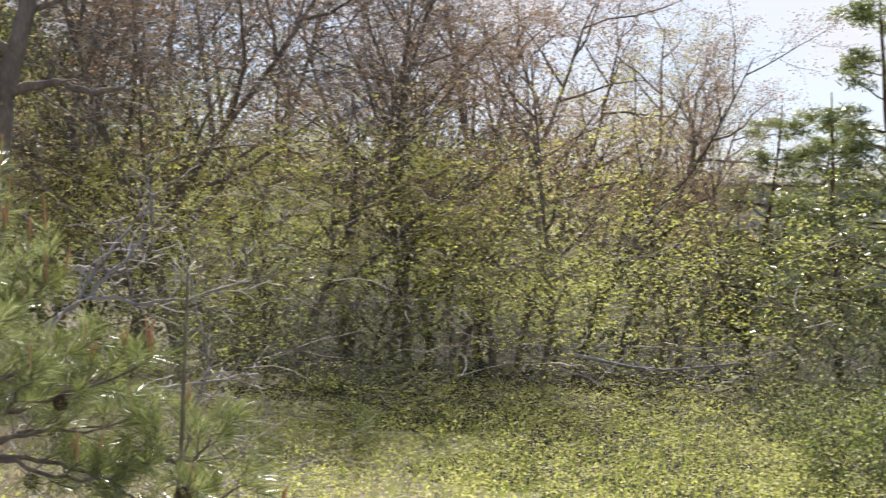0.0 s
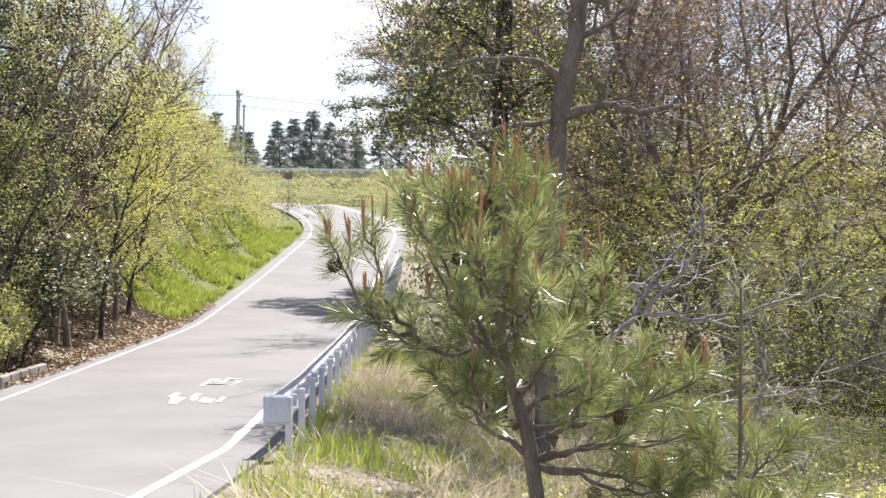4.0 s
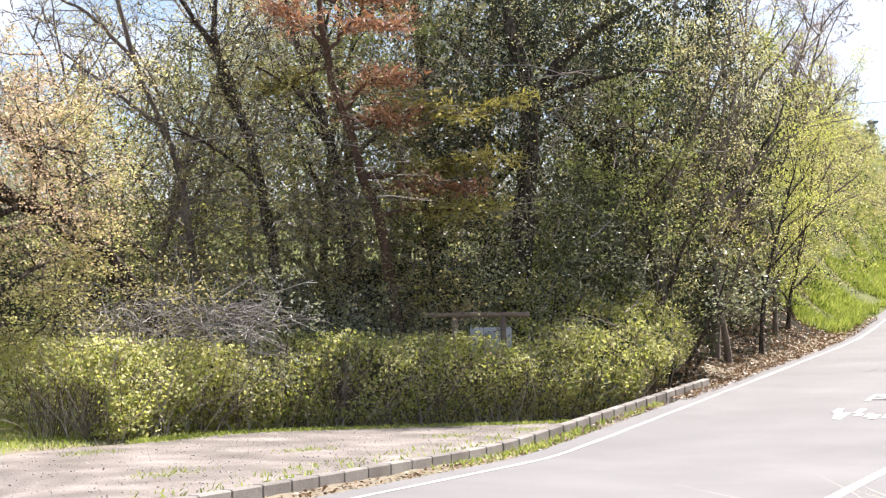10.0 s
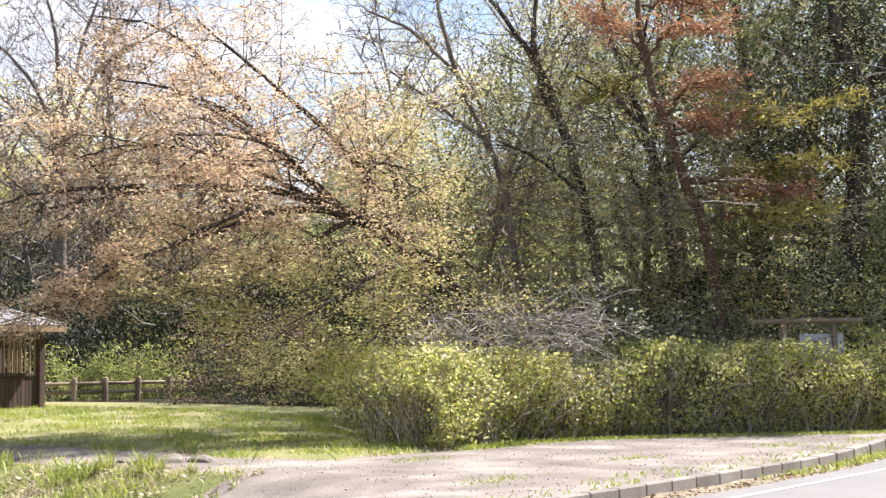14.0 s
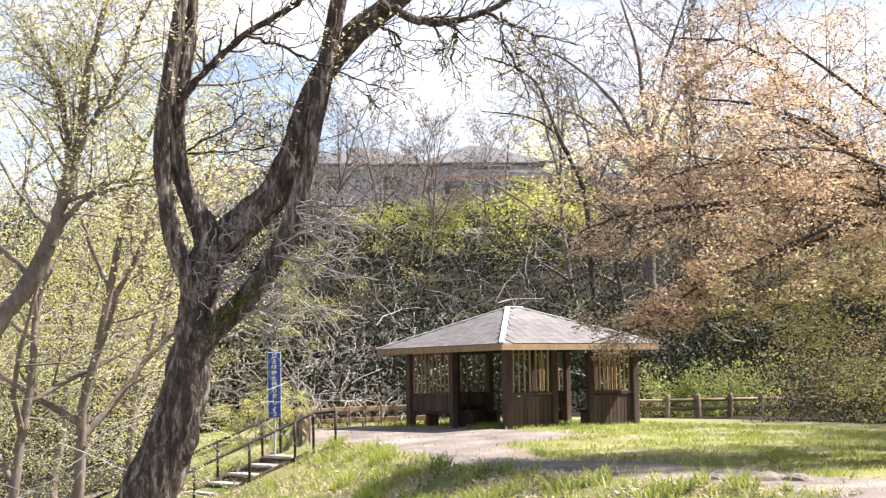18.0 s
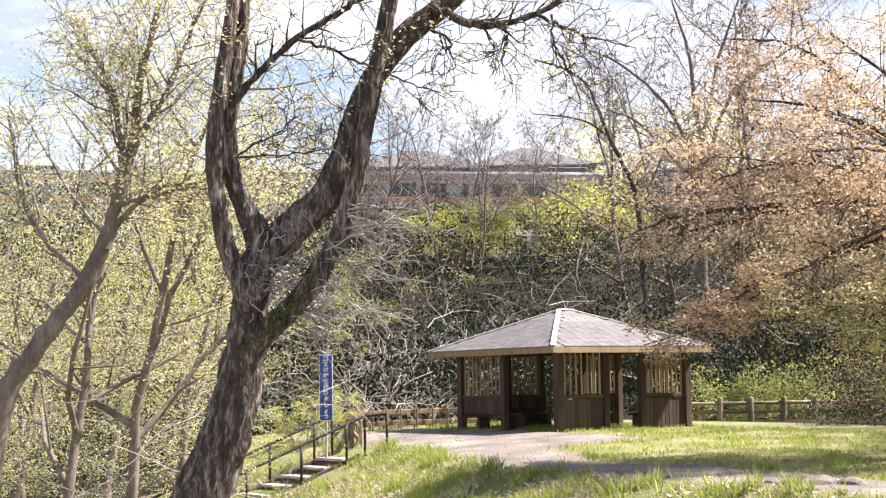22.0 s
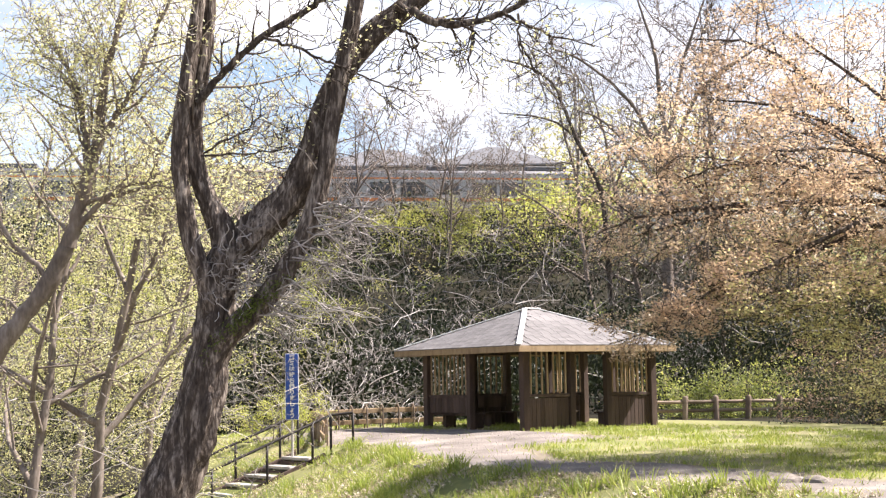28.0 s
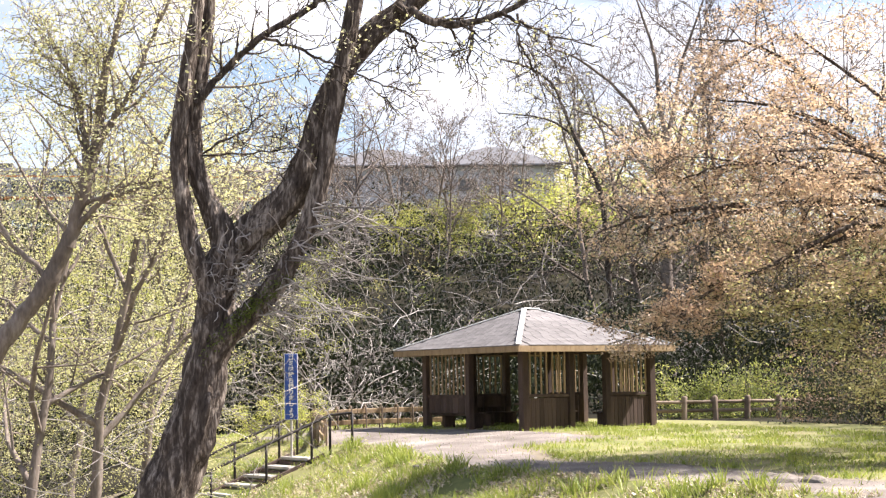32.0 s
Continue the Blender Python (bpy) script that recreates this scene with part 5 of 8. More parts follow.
def forked_tree():
    root = tagged(new("forked_tree"), "big leaning old tree forked low, grey cracked bark, sparse new leaves", "tree")
    base = np.array([-4.1, 16.5, -2.4])
    thick = [
        ("trunk", [(-4.1, 16.5, -2.4), (-3.42, 16.7, -0.8), (-2.93, 16.8, 0.43), (-2.76, 16.8, 0.91), (-2.58, 16.8, 1.51), (-2.48, 16.8, 2.0), (-2.43, 16.82, 2.36), (-2.4, 16.84, 2.73), (-2.28, 16.86, 3.12)], (0.38, 0.31, 0.275, 0.25, 0.225, 0.21, 0.2, 0.2, 0.15)),
        ("limb", [(-2.27, 16.85, 2.95), (-2.36, 16.85, 3.35), (-2.5, 16.85, 3.6), (-2.6, 16.85, 3.86), (-2.67, 16.85, 4.14), (-2.68, 16.85, 4.42), (-2.63, 16.85, 4.74), (-2.57, 16.85, 5.11), (-2.51, 16.85, 5.49), (-2.48, 16.85, 5.88), (-2.42, 16.9, 7.2)], (0.15, 0.12, 0.105, 0.1, 0.095, 0.09, 0.085, 0.08, 0.075, 0.07, 0.05)),
        ("limb", [(-2.42, 16.72, 2.5), (-2.57, 16.68, 2.88), (-2.68, 16.68, 3.16), (-2.73, 16.68, 3.53), (-2.78, 16.68, 3.84), (-2.81, 16.68, 4.15), (-2.78, 16.68, 4.46), (-2.73, 16.68, 4.77), (-2.68, 16.7, 5.14), (-2.62, 16.72, 5.52), (-2.57, 16.72, 5.83), (-2.5, 16.7, 7.0)], (0.1, 0.095, 0.085, 0.085, 0.08, 0.08, 0.08, 0.08, 0.075, 0.07, 0.065, 0.05)),
        ("limb", [(-2.42, 16.92, 2.85), (-2.13, 16.95, 3.22), (-1.88, 16.95, 3.4), (-1.61, 16.95, 3.66), (-1.42, 16.95, 3.98), (-1.28, 16.95, 4.35), (-1.19, 16.95, 4.73), (-1.06, 16.95, 5.04), (-0.83, 16.95, 5.33), (-0.54, 16.95, 5.6), (-0.16, 16.95, 5.89), (0.6, 16.95, 6.5)], (0.17, 0.19, 0.18, 0.165, 0.155, 0.14, 0.13, 0.12, 0.12, 0.11, 0.1, 0.07)),
        ("limb", [(-2.5, 16.72, 1.9), (-2.3, 16.68, 2.14), (-2.08, 16.66, 2.32), (-1.9, 16.66, 2.5), (-1.67, 16.66, 2.77), (-1.5, 16.66, 3.08), (-1.34, 16.68, 3.44), (-1.23, 16.68, 3.87), (-1.14, 16.68, 4.37), (-1.04, 16.68, 4.93), (-0.93, 16.68, 5.43), (-0.84, 16.68, 5.8), (-0.6, 16.7, 7.0)], (0.13, 0.13, 0.115, 0.11, 0.1, 0.09, 0.09, 0.085, 0.085, 0.09, 0.09, 0.085, 0.05)),
    ]
    root.matrix_basis = pose(*base)
    for k, (nm, pts, radii) in enumerate(thick):
        part(nm, smooth(mesh_of(nm, *bark_tube([np.array(p) - base for p in pts], radii, 700 + k), M["bark_old"])), root)
    boughs = [
        (1, 0.045, 0.03, [(-2.6, 16.75, 4.69), (-2.43, 16.75, 4.93), (-2.22, 16.75, 5.14), (-1.9, 16.75, 5.42), (-1.53, 16.75, 5.64), (-1.21, 16.75, 5.83), (-0.9, 16.75, 6.01)]),
        (1, 0.02, 0.008, [(-1.88, 16.7, 5.41), (-1.53, 16.65, 5.3), (-1.28, 16.6, 5.15), (-1.0, 16.55, 5.01), (-0.66, 16.5, 4.86), (-0.3, 16.5, 4.74)]),
        (1, 0.014, 0.006, [(-2.62, 16.8, 4.11), (-2.16, 16.8, 4.37), (-1.85, 16.8, 4.59)]),
        (1, 0.014, 0.006, [(-2.62, 16.8, 4.12), (-1.92, 16.8, 4.15), (-1.48, 16.8, 4.22)]),
        (1, 0.018, 0.01, [(-0.6, 16.85, 5.5), (-0.32, 16.8, 5.48), (-0.16, 16.8, 5.36), (-0.24, 16.8, 5.24)]),
        (1, 0.055, 0.025, [(-0.4, 16.8, 5.76), (0.0, 16.7, 5.53), (0.27, 16.7, 5.51), (0.52, 16.7, 5.56), (0.87, 16.7, 5.66), (1.2, 16.7, 6.0)]),
        (1, 0.025, 0.012, [(0.41, 16.65, 5.52), (0.43, 16.65, 5.3), (0.36, 16.65, 5.1)]),
        (1, 0.022, 0.006, [(0.74, 16.65, 5.63), (1.01, 16.65, 5.48), (1.38, 16.65, 5.33), (1.75, 16.65, 5.23)]),
        (1, 0.016, 0.005, [(0.92, 16.65, 5.61), (0.94, 16.65, 5.29), (1.1, 16.65, 4.98), (1.21, 16.65, 4.69)]),
    ]
    boughs = [(a, b, c, [tuple(np.array(p) - base) for p in pts]) for a, b, c, pts in boughs]
    paths, ends, rng = guided(boughs, 401, (4, 3, 2), (0.45, 0.28, 0.18))
    tagged(part("bough_set", smooth(mesh_of("bough_set", *tubes(paths, (9, 5, 4, 3)), M["bark"])), root, "thin crooked boughs and twigs"), kind="stuff")
    # fine twigs high on the limbs
    tw, tips = [], []
    for nm, pts, radii in thick[1:]:
        q = np.array(pts[4:]) - base
        for b, rr, _ in offshoots(rng, q, 0.02, 11, 0.05, 0.8, 55, 0.2, 0.03, 2, n=5, fall=0.1):
            tw.append((b, np.maximum(rr, 0.006), 2))
            for t, r2, _ in offshoots(rng, b, 0.008, 5, 0.3, 0.4, 45, 0.2, 0.03, 3, n=3):
                tw.append((t, np.maximum(r2, 0.0035), 3))
                tips.append(t)
    tagged(part("twig_set", mesh_of("twig_set", *tubes(tw), M["twig"]), root, "fine brown twigs on the limbs"), kind="stuff")
    # short bare shoots round the fork
    tw = []
    for _ in range(150):
        p = np.array([rng.normal(-2.1, 0.22), rng.normal(16.66, 0.08), rng.normal(2.75, 0.24)]) - base
        q = limb(rng, p, rng.normal(size=3) + np.array([0.4, -0.5, -0.1]), rng.uniform(0.12, 0.5), 5, 0.45, 0.0)
        tw.append((q, np.linspace(0.008, 0.004, 6), 3))
    tagged(part("shoot_tangle", mesh_of("shoot_tangle", *tubes(tw), M["twig_pale"]), root, "bare grey shoots at the fork"), kind="stuff")
    # drooping bare sprays on the near side of the fork
    tw = []
    for _ in range(44):
        f = rng.random()
        p = np.array([-2.0 + 0.7 * f, 16.6, 2.3 + 1.3 * f]) - base
        q = limb(rng, p, np.array([rng.uniform(0.5, 1.2), rng.uniform(-0.6, 0.5), rng.uniform(-0.55, 0.25)]), rng.uniform(0.6, 1.5), 7, 0.22, -0.06)
        tw.append((q, np.linspace(0.009, 0.004, 8), 2))
        for t, rr, _ in offshoots(rng, q, 0.012, 7, 0.15, 0.45, 50, 0.3, -0.02, 3, n=4):
            tw.append((t, np.maximum(rr * 0.7, 0.003), 3))
    tagged(part("bare_spray", mesh_of("bare_spray", *tubes(tw), M["twig_pale"]), root, "bleached bare sprays beside the fork"), kind="stuff")
    P = np.concatenate([leaf_points(ends, 2, 0.07, rng), leaf_points(tips, 3, 0.07, rng)])
    P = P[(P[:, 2] > 6.4) & (rng.random(len(P)) < 0.35)]
    V, F4 = quads(P, 0.045, rng)
    part("crown", leaf_mesh("crown", V, F4, M["leaf_pale"]), root)
    mo = rng.normal(size=(1500, 2)) * np.array([0.2, 0.06])
    mo = np.column_stack([mo[:, 0], rng.normal(size=1500) * 0.04 - 0.1, mo[:, 0] * 0.9 + mo[:, 1]]) + np.array([-2.02, 16.66, 2.4]) - base
    V, F4 = quads(mo, 0.035, rng)
    part("moss", leaf_mesh("moss", V, F4, M["moss"]), root, "green moss on the limb")


forked_tree()


def slender_tree():
    root = tagged(new("oak_tree"), "slender leaning tree with sparse pale green leaves", "tree")
    base = np.array([-6.9, 21.0, float(land(-6.9, 21.0)) - 0.1])
    limbs = [
        (0, 0.15, 0.115, [tuple(base), (-6.46, 21.1, 1.62), (-6.15, 21.2, 2.0), (-5.69, 21.2, 2.61), (-5.35, 21.2, 3.03), (-5.08, 21.2, 3.61)]),
        (1, 0.115, 0.03, [(-5.08, 21.2, 3.55), (-4.92, 21.2, 4.07), (-4.81, 21.2, 4.54), (-4.67, 21.2, 5.02), (-4.61, 21.2, 5.49), (-4.57, 21.2, 5.97), (-4.42, 21.2, 6.52), (-4.2, 21.2, 7.4)]),
        (1, 0.05, 0.015, [(-5.0, 21.2, 3.76), (-4.61, 21.1, 4.15), (-4.22, 21.0, 4.38), (-3.59, 21.0, 4.44)]),
        (1, 0.06, 0.02, [(-4.81, 21.2, 4.47), (-4.89, 21.3, 5.1), (-4.93, 21.3, 5.49), (-5.08, 21.4, 5.97), (-5.4, 21.5, 6.54)]),
        (1, 0.05, 0.02, [(-4.65, 21.2, 5.01), (-4.34, 21.1, 5.41), (-4.1, 21.1, 5.88), (-3.83, 21.0, 6.51), (-3.59, 21.0, 6.99)]),
        (1, 0.035, 0.012, [(-4.84, 21.2, 4.15), (-4.22, 21.0, 4.26), (-3.75, 21.0, 4.37), (-3.5, 20.9, 4.2)]),
        (1, 0.045, 0.015, [(-5.3, 21.2, 3.1), (-5.9, 21.4, 3.6), (-6.4, 21.6, 4.4), (-6.6, 21.8, 5.6)]),
    ]
    limbs = [(a, b, c, [tuple(np.array(p) - base) for p in pts]) for a, b, c, pts in limbs]
    paths, ends, rng = guided(limbs, 403, (8, 5, 4), (1.3, 0.6, 0.3), up=0.04)
    root.matrix_basis = pose(*base)
    V, Fc = tubes(paths, (12, 5, 4, 3))
    part("trunk", smooth(mesh_of("trunk", V, Fc, M["bark_grey"])), root)
    P = leaf_points(ends, 5, 0.1, rng)
    P = P[rng.random(len(P)) < 0.75]
    V, F4 = quads(P, 0.055, rng)
    part("crown", leaf_mesh("crown", V, F4, M["leaf_pale"]), root)


slender_tree()


def orange_tree():
    root = tagged(new("cherry_tree"), "leaning cherry tree with coppery orange young leaves", "tree")
    base = np.array([12.6, 26.1, float(land(12.6, 26.1)) - 0.1])
    limbs = [
        (0, 0.15, 0.08, [tuple(base), (12.1, 26.35, 1.03), (11.58, 26.59, 2.3), (10.82, 26.91, 3.48), (10.18, 27.15, 3.96), (9.29, 27.47, 4.34), (8.69, 27.67, 4.61)]),
        (0, 0.12, 0.06, [(11.9, 26.7, 1.6), (11.56, 26.92, 2.31), (10.63, 27.3, 3.39), (9.93, 27.56, 3.99), (9.08, 27.86, 4.35)]),
        (1, 0.09, 0.02, [(8.93, 27.06, 4.35), (8.15, 27.31, 4.63), (7.26, 27.56, 4.71), (6.38, 27.78, 4.72), (4.8, 27.98, 4.5), (3.6, 28.0, 4.2)]),
        (1, 0.08, 0.02, [(8.68, 26.62, 4.25), (7.71, 26.92, 4.27), (6.75, 27.17, 3.82), (5.89, 27.37, 3.52), (5.2, 27.5, 3.35)]),
        (1, 0.06, 0.02, [(9.32, 26.93, 4.14), (8.54, 27.19, 3.72), (7.95, 27.37, 3.4), (7.4, 27.58, 3.1)]),
        (1, 0.08, 0.02, [(9.29, 27.47, 4.34), (8.29, 27.79, 5.3), (7.49, 28.02, 5.92), (6.4, 28.31, 6.5)]),
        (1, 0.08, 0.02, [(10.18, 27.15, 3.96), (9.69, 27.33, 5.08), (8.7, 27.67, 6.15), (7.6, 27.99, 7.1), (6.69, 28.22, 7.93)]),
        (1, 0.06, 0.02, [(9.0, 27.5, 4.4), (7.8, 28.4, 5.2), (6.6, 29.2, 5.4), (5.0, 29.8, 5.3)]),
        (1, 0.06, 0.02, [(9.0, 27.3, 4.4), (8.0, 26.3, 5.1), (7.0, 25.6, 5.4), (5.6, 25.2, 5.3)]),
        (1, 0.06, 0.02, [(9.6, 27.2, 4.2), (9.3, 26.2, 4.9), (9.2, 25.4, 5.0), (9.4, 24.6, 4.8)]),
        (1, 0.05, 0.02, [(10.3, 27.2, 3.9), (10.4, 27.5, 5.0), (10.0, 27.7, 5.9)]),
        (1, 0.05, 0.015, [(10.0, 27.1, 3.9), (8.6, 26.4, 3.6), (7.2, 26.0, 3.1), (5.9, 25.8, 2.7)]),
        (1, 0.05, 0.015, [(10.8, 26.9, 3.4), (9.6, 25.8, 3.2), (8.4, 25.2, 2.6), (7.4, 25.0, 2.1)]),
        (1, 0.05, 0.015, [(11.3, 26.7, 2.6), (10.4, 26.0, 2.6), (9.4, 25.6, 2.1), (8.8, 25.4, 1.6)]),
        (1, 0.05, 0.012, [(5.4, 26.9, 4.6), (4.34, 26.5, 4.5), (3.46, 26.5, 4.4), (2.75, 26.5, 4.1)]),
        (1, 0.05, 0.012, [(7.2, 25.7, 4.2), (6.1, 25.5, 3.75), (5.2, 25.5, 3.3), (4.45, 25.5, 3.1)]),
        (1, 0.05, 0.012, [(8.4, 27.6, 5.2), (7.2, 27.5, 6.1), (6.0, 27.5, 6.5), (4.9, 27.5, 6.6)]),
        (1, 0.05, 0.012, [(7.6, 27.8, 6.2), (6.5, 28, 7.4), (5.6, 28, 7.8), (4.8, 28, 7.8)]),
        (1, 0.05, 0.012, [(7.4, 26.7, 5.0), (6.1, 26.5, 5.3), (5.0, 26.5, 5.3), (4.2, 26.5, 5.0)]),
    ]
    limbs = [(a, b, c, [tuple(np.array(p) - base) for p in pts]) for a, b, c, pts in limbs]
    paths, ends, rng = guided(limbs, 405, (8, 5, 4), (1.7, 0.85, 0.42), up=-0.02, wig=0.14, angle=55)
    sprays = [
        (1, 0.04, 0.01, [(6.6, 26.4, 3.9), (5.4, 26.1, 3.4), (4.6, 26, 2.9), (3.6, 26, 2.4), (2.85, 26, 2.2)]),
        (1, 0.03, 0.01, [(5.6, 26.2, 3.5), (4.8, 25.6, 3.2), (4.2, 25.4, 2.85), (3.9, 25.3, 2.6)]),
    ]
    sprays = [(a, b, c, [tuple(np.array(p) - base) for p in pts]) for a, b, c, pts in sprays]
    low_paths, low_ends, _ = guided(sprays, 407, (6, 4, 3), (0.5, 0.3, 0.2), up=-0.03)
    paths += low_paths
    root.matrix_basis = pose(*base)
    V, Fc = tubes(paths, (10, 5, 4, 3))
    part("trunk", smooth(mesh_of("trunk", V, Fc, M["bark"])), root)
    P = leaf_points(ends, 17, np.array([0.16, 0.16, 0.1]), rng)
    P = P[P[:, 0] + 12.6 > 2.2 + 0.95 * np.maximum(0, P[:, 2] + base[2] - 4.9) + 0.3 * rng.normal(size=len(P))]
    X, Z = P[:, 0] + 12.6, P[:, 2] + base[2]
    P = P[~((X < 4.6) & (Z < 3.7) | (X < 5.4) & (Z < 2.6))]
    gap = np.array([noise.noise(Vector((p[0] * 0.9, p[1] * 0.9, p[2] * 1.7))) for p in P])
    P = P[gap > -0.12 + 0.1 * rng.normal(size=len(P))]
    low = (P[:, 0] > -2.7 + rng.normal(size=len(P)) * 1.0) | (P[:, 2] < 3.2 + rng.normal(size=len(P)) * 0.5)
    Q = np.concatenate([P[~low], leaf_points(low_ends, 9, np.array([0.1, 0.1, 0.08]), rng)])
    V, F4 = quads(Q, 0.06, rng, 0.6, 0.6)
    part("crown", leaf_mesh("crown", V, F4, M["leaf_orange"]), root, "coppery orange young leaves")
    under = P[low]
    half_ = rng.random(len(under)) < 0.5
    for pts, mat, lab in ((under[half_], "leaf_ochre", "olive-yellow leaves on the lower boughs"), (under[~half_], "leaf_young", "pale green leaves on the lower boughs")):
        V, F4 = quads(pts, 0.062, rng, 0.55, 0.6)
        part("crown", leaf_mesh("crown", V, F4, M[mat]), root, lab)


orange_tree()


def needles(shoots, per, length, rng, width=0.0034):
    """Long needles in a brush round each shoot."""
    V = []
    for pts in shoots:
        f = rng.random(per) ** 0.8
        t = np.linspace(0, 1, len(pts))
        p = np.column_stack([np.interp(f, t, pts[:, k]) for k in range(3)])
        d = pts[-1] - pts[0]
        d = d / (np.linalg.norm(d) + 1e-9)
        r = rng.normal(size=(per, 3))
        r -= (r @ d)[:, None] * d
        r /= np.linalg.norm(r, axis=1)[:, None]
        w = d * 0.75 + r * rng.uniform(0.35, 0.9, (per, 1))
        w[:, 2] -= 0.08
        w /= np.linalg.norm(w, axis=1)[:, None]
        side = np.cross(w, rng.normal(size=(per, 3)))
        side /= np.linalg.norm(side, axis=1)[:, None]
        ln = length * rng.uniform(0.7, 1.15, (per, 1))
        mid = p + w * ln * 0.4
        V.append(np.stack([p, mid + side * width, p + w * ln, mid - side * width], 1))
    V = np.concatenate(V).reshape(-1, 3)
    return V, np.arange(len(V)).reshape(-1, 4)


def young_pine(name, label, seed, trunk, branches, at, girth=0.055, needle=0.17, per=62, cones=8):
    """A ragged young pine: boughs along given lines, needle brushes on their outer shoots."""
    rng = np.random.default_rng(seed)
    root = tagged(new(name), label, "tree")
    root.matrix_basis = pose(*at)
    p = np.array(trunk, float)
    tt = np.linspace(0, 1, 18)
    q = np.column_stack([np.interp(tt, np.linspace(0, 1, len(p)), p[:, k]) for k in range(3)])
    paths, shoots, tips = [(q, np.linspace(girth, 0.012, 18), 0)], [], []
    for line in branches:
        b = np.array(line, float)
        b = np.column_stack([np.interp(np.linspace(0, 1, 12), np.linspace(0, 1, len(b)), b[:, k]) for k in range(3)])
        b[1:-1] += rng.normal(size=(10, 3)) * 0.015
        ln = np.linalg.norm(np.diff(b, axis=0), axis=1).sum()
        paths.append((b, np.linspace(0.008 + 0.012 * min(ln, 1.0), 0.005, 12), 1))
        for s, rr, _ in offshoots(rng, b, 0.014, max(4, int(ln * 9)), 0.3, 0.24, 48, 0.14, 0.12, 2, n=4, fall=0.3):
            paths.append((s, np.maximum(rr, 0.004), 2))
            shoots.append(s[1:])
            tips.append((s[-1], s[-1] - s[-2]))
        shoots.append(b[8:])
        tips.append((b[-1], b[-1] - b[-2]))
    shoots.append(q[14:])
    tips.append((q[-1], np.array([0, 0, 1.0])))
    V, Fc = tubes(paths, (9, 6, 5, 4))
    part("trunk", smooth(mesh_of("trunk", V, Fc, M["bark_grey"])), root)
    V, F4 = needles(shoots, per, needle, rng, 0.0024)
    part("foliage", leaf_mesh("foliage", V, F4, M["needle"]), root)
    cm = smooth(mesh_of("candle", *tubes([(np.array([(0, 0, 0), (0, 0, 0.07), (0, 0, 0.15), (0, 0, 0.18)]), [0.006, 0.008, 0.006, 0.002], 1)]), M["candle"]))
    for tip, d in tips:
        if d[2] > 0.3 * np.linalg.norm(d) and rng.random() < (0.5 if tip[2] > 0.75 * q[-1][2] else 0.09):
            for k in range(int(rng.integers(1, 4))):
                part("candle", cm, root, "", pose(*tip, rng.normal() * 6, rng.normal() * 6, 0) @ Matrix.Diagonal((1, 1, rng.uniform(0.7, 1.3), 1)))
    # cones of overlapping scales
    V, Fc = [], []
    for i in range(60):
        a, h = i * 2.4, i / 60
        r = 0.036 * math.sin(math.pi * (0.12 + 0.8 * h))
        c = np.array([math.cos(a) * r, math.sin(a) * r, 0.08 * h])
        o = np.array([math.cos(a), math.sin(a), 0.5]) * 0.015
        s = np.array([-math.sin(a), math.cos(a), 0]) * 0.011
        b = len(V)
        V += [tuple(c - s), tuple(c + o - s * 0.6), tuple(c + o + s * 0.6), tuple(c + s), tuple(c + o * 0.7 + np.array([0, 0, 0.006]))]
        Fc += [(b, b + 1, b + 2, b + 3), (b, b + 4, b + 1), (b + 1, b + 4, b + 2), (b + 2, b + 4, b + 3)]
    cone = mesh_of("cone", V, Fc, M["bark_red"])
    for i in range(cones):
        s = shoots[int(rng.integers(0, len(shoots)))]
        part("cone", cone, root, "dry brown cone", pose(*s[0], rng.uniform(60, 160), 0, rng.uniform(0, 360)))
    return root


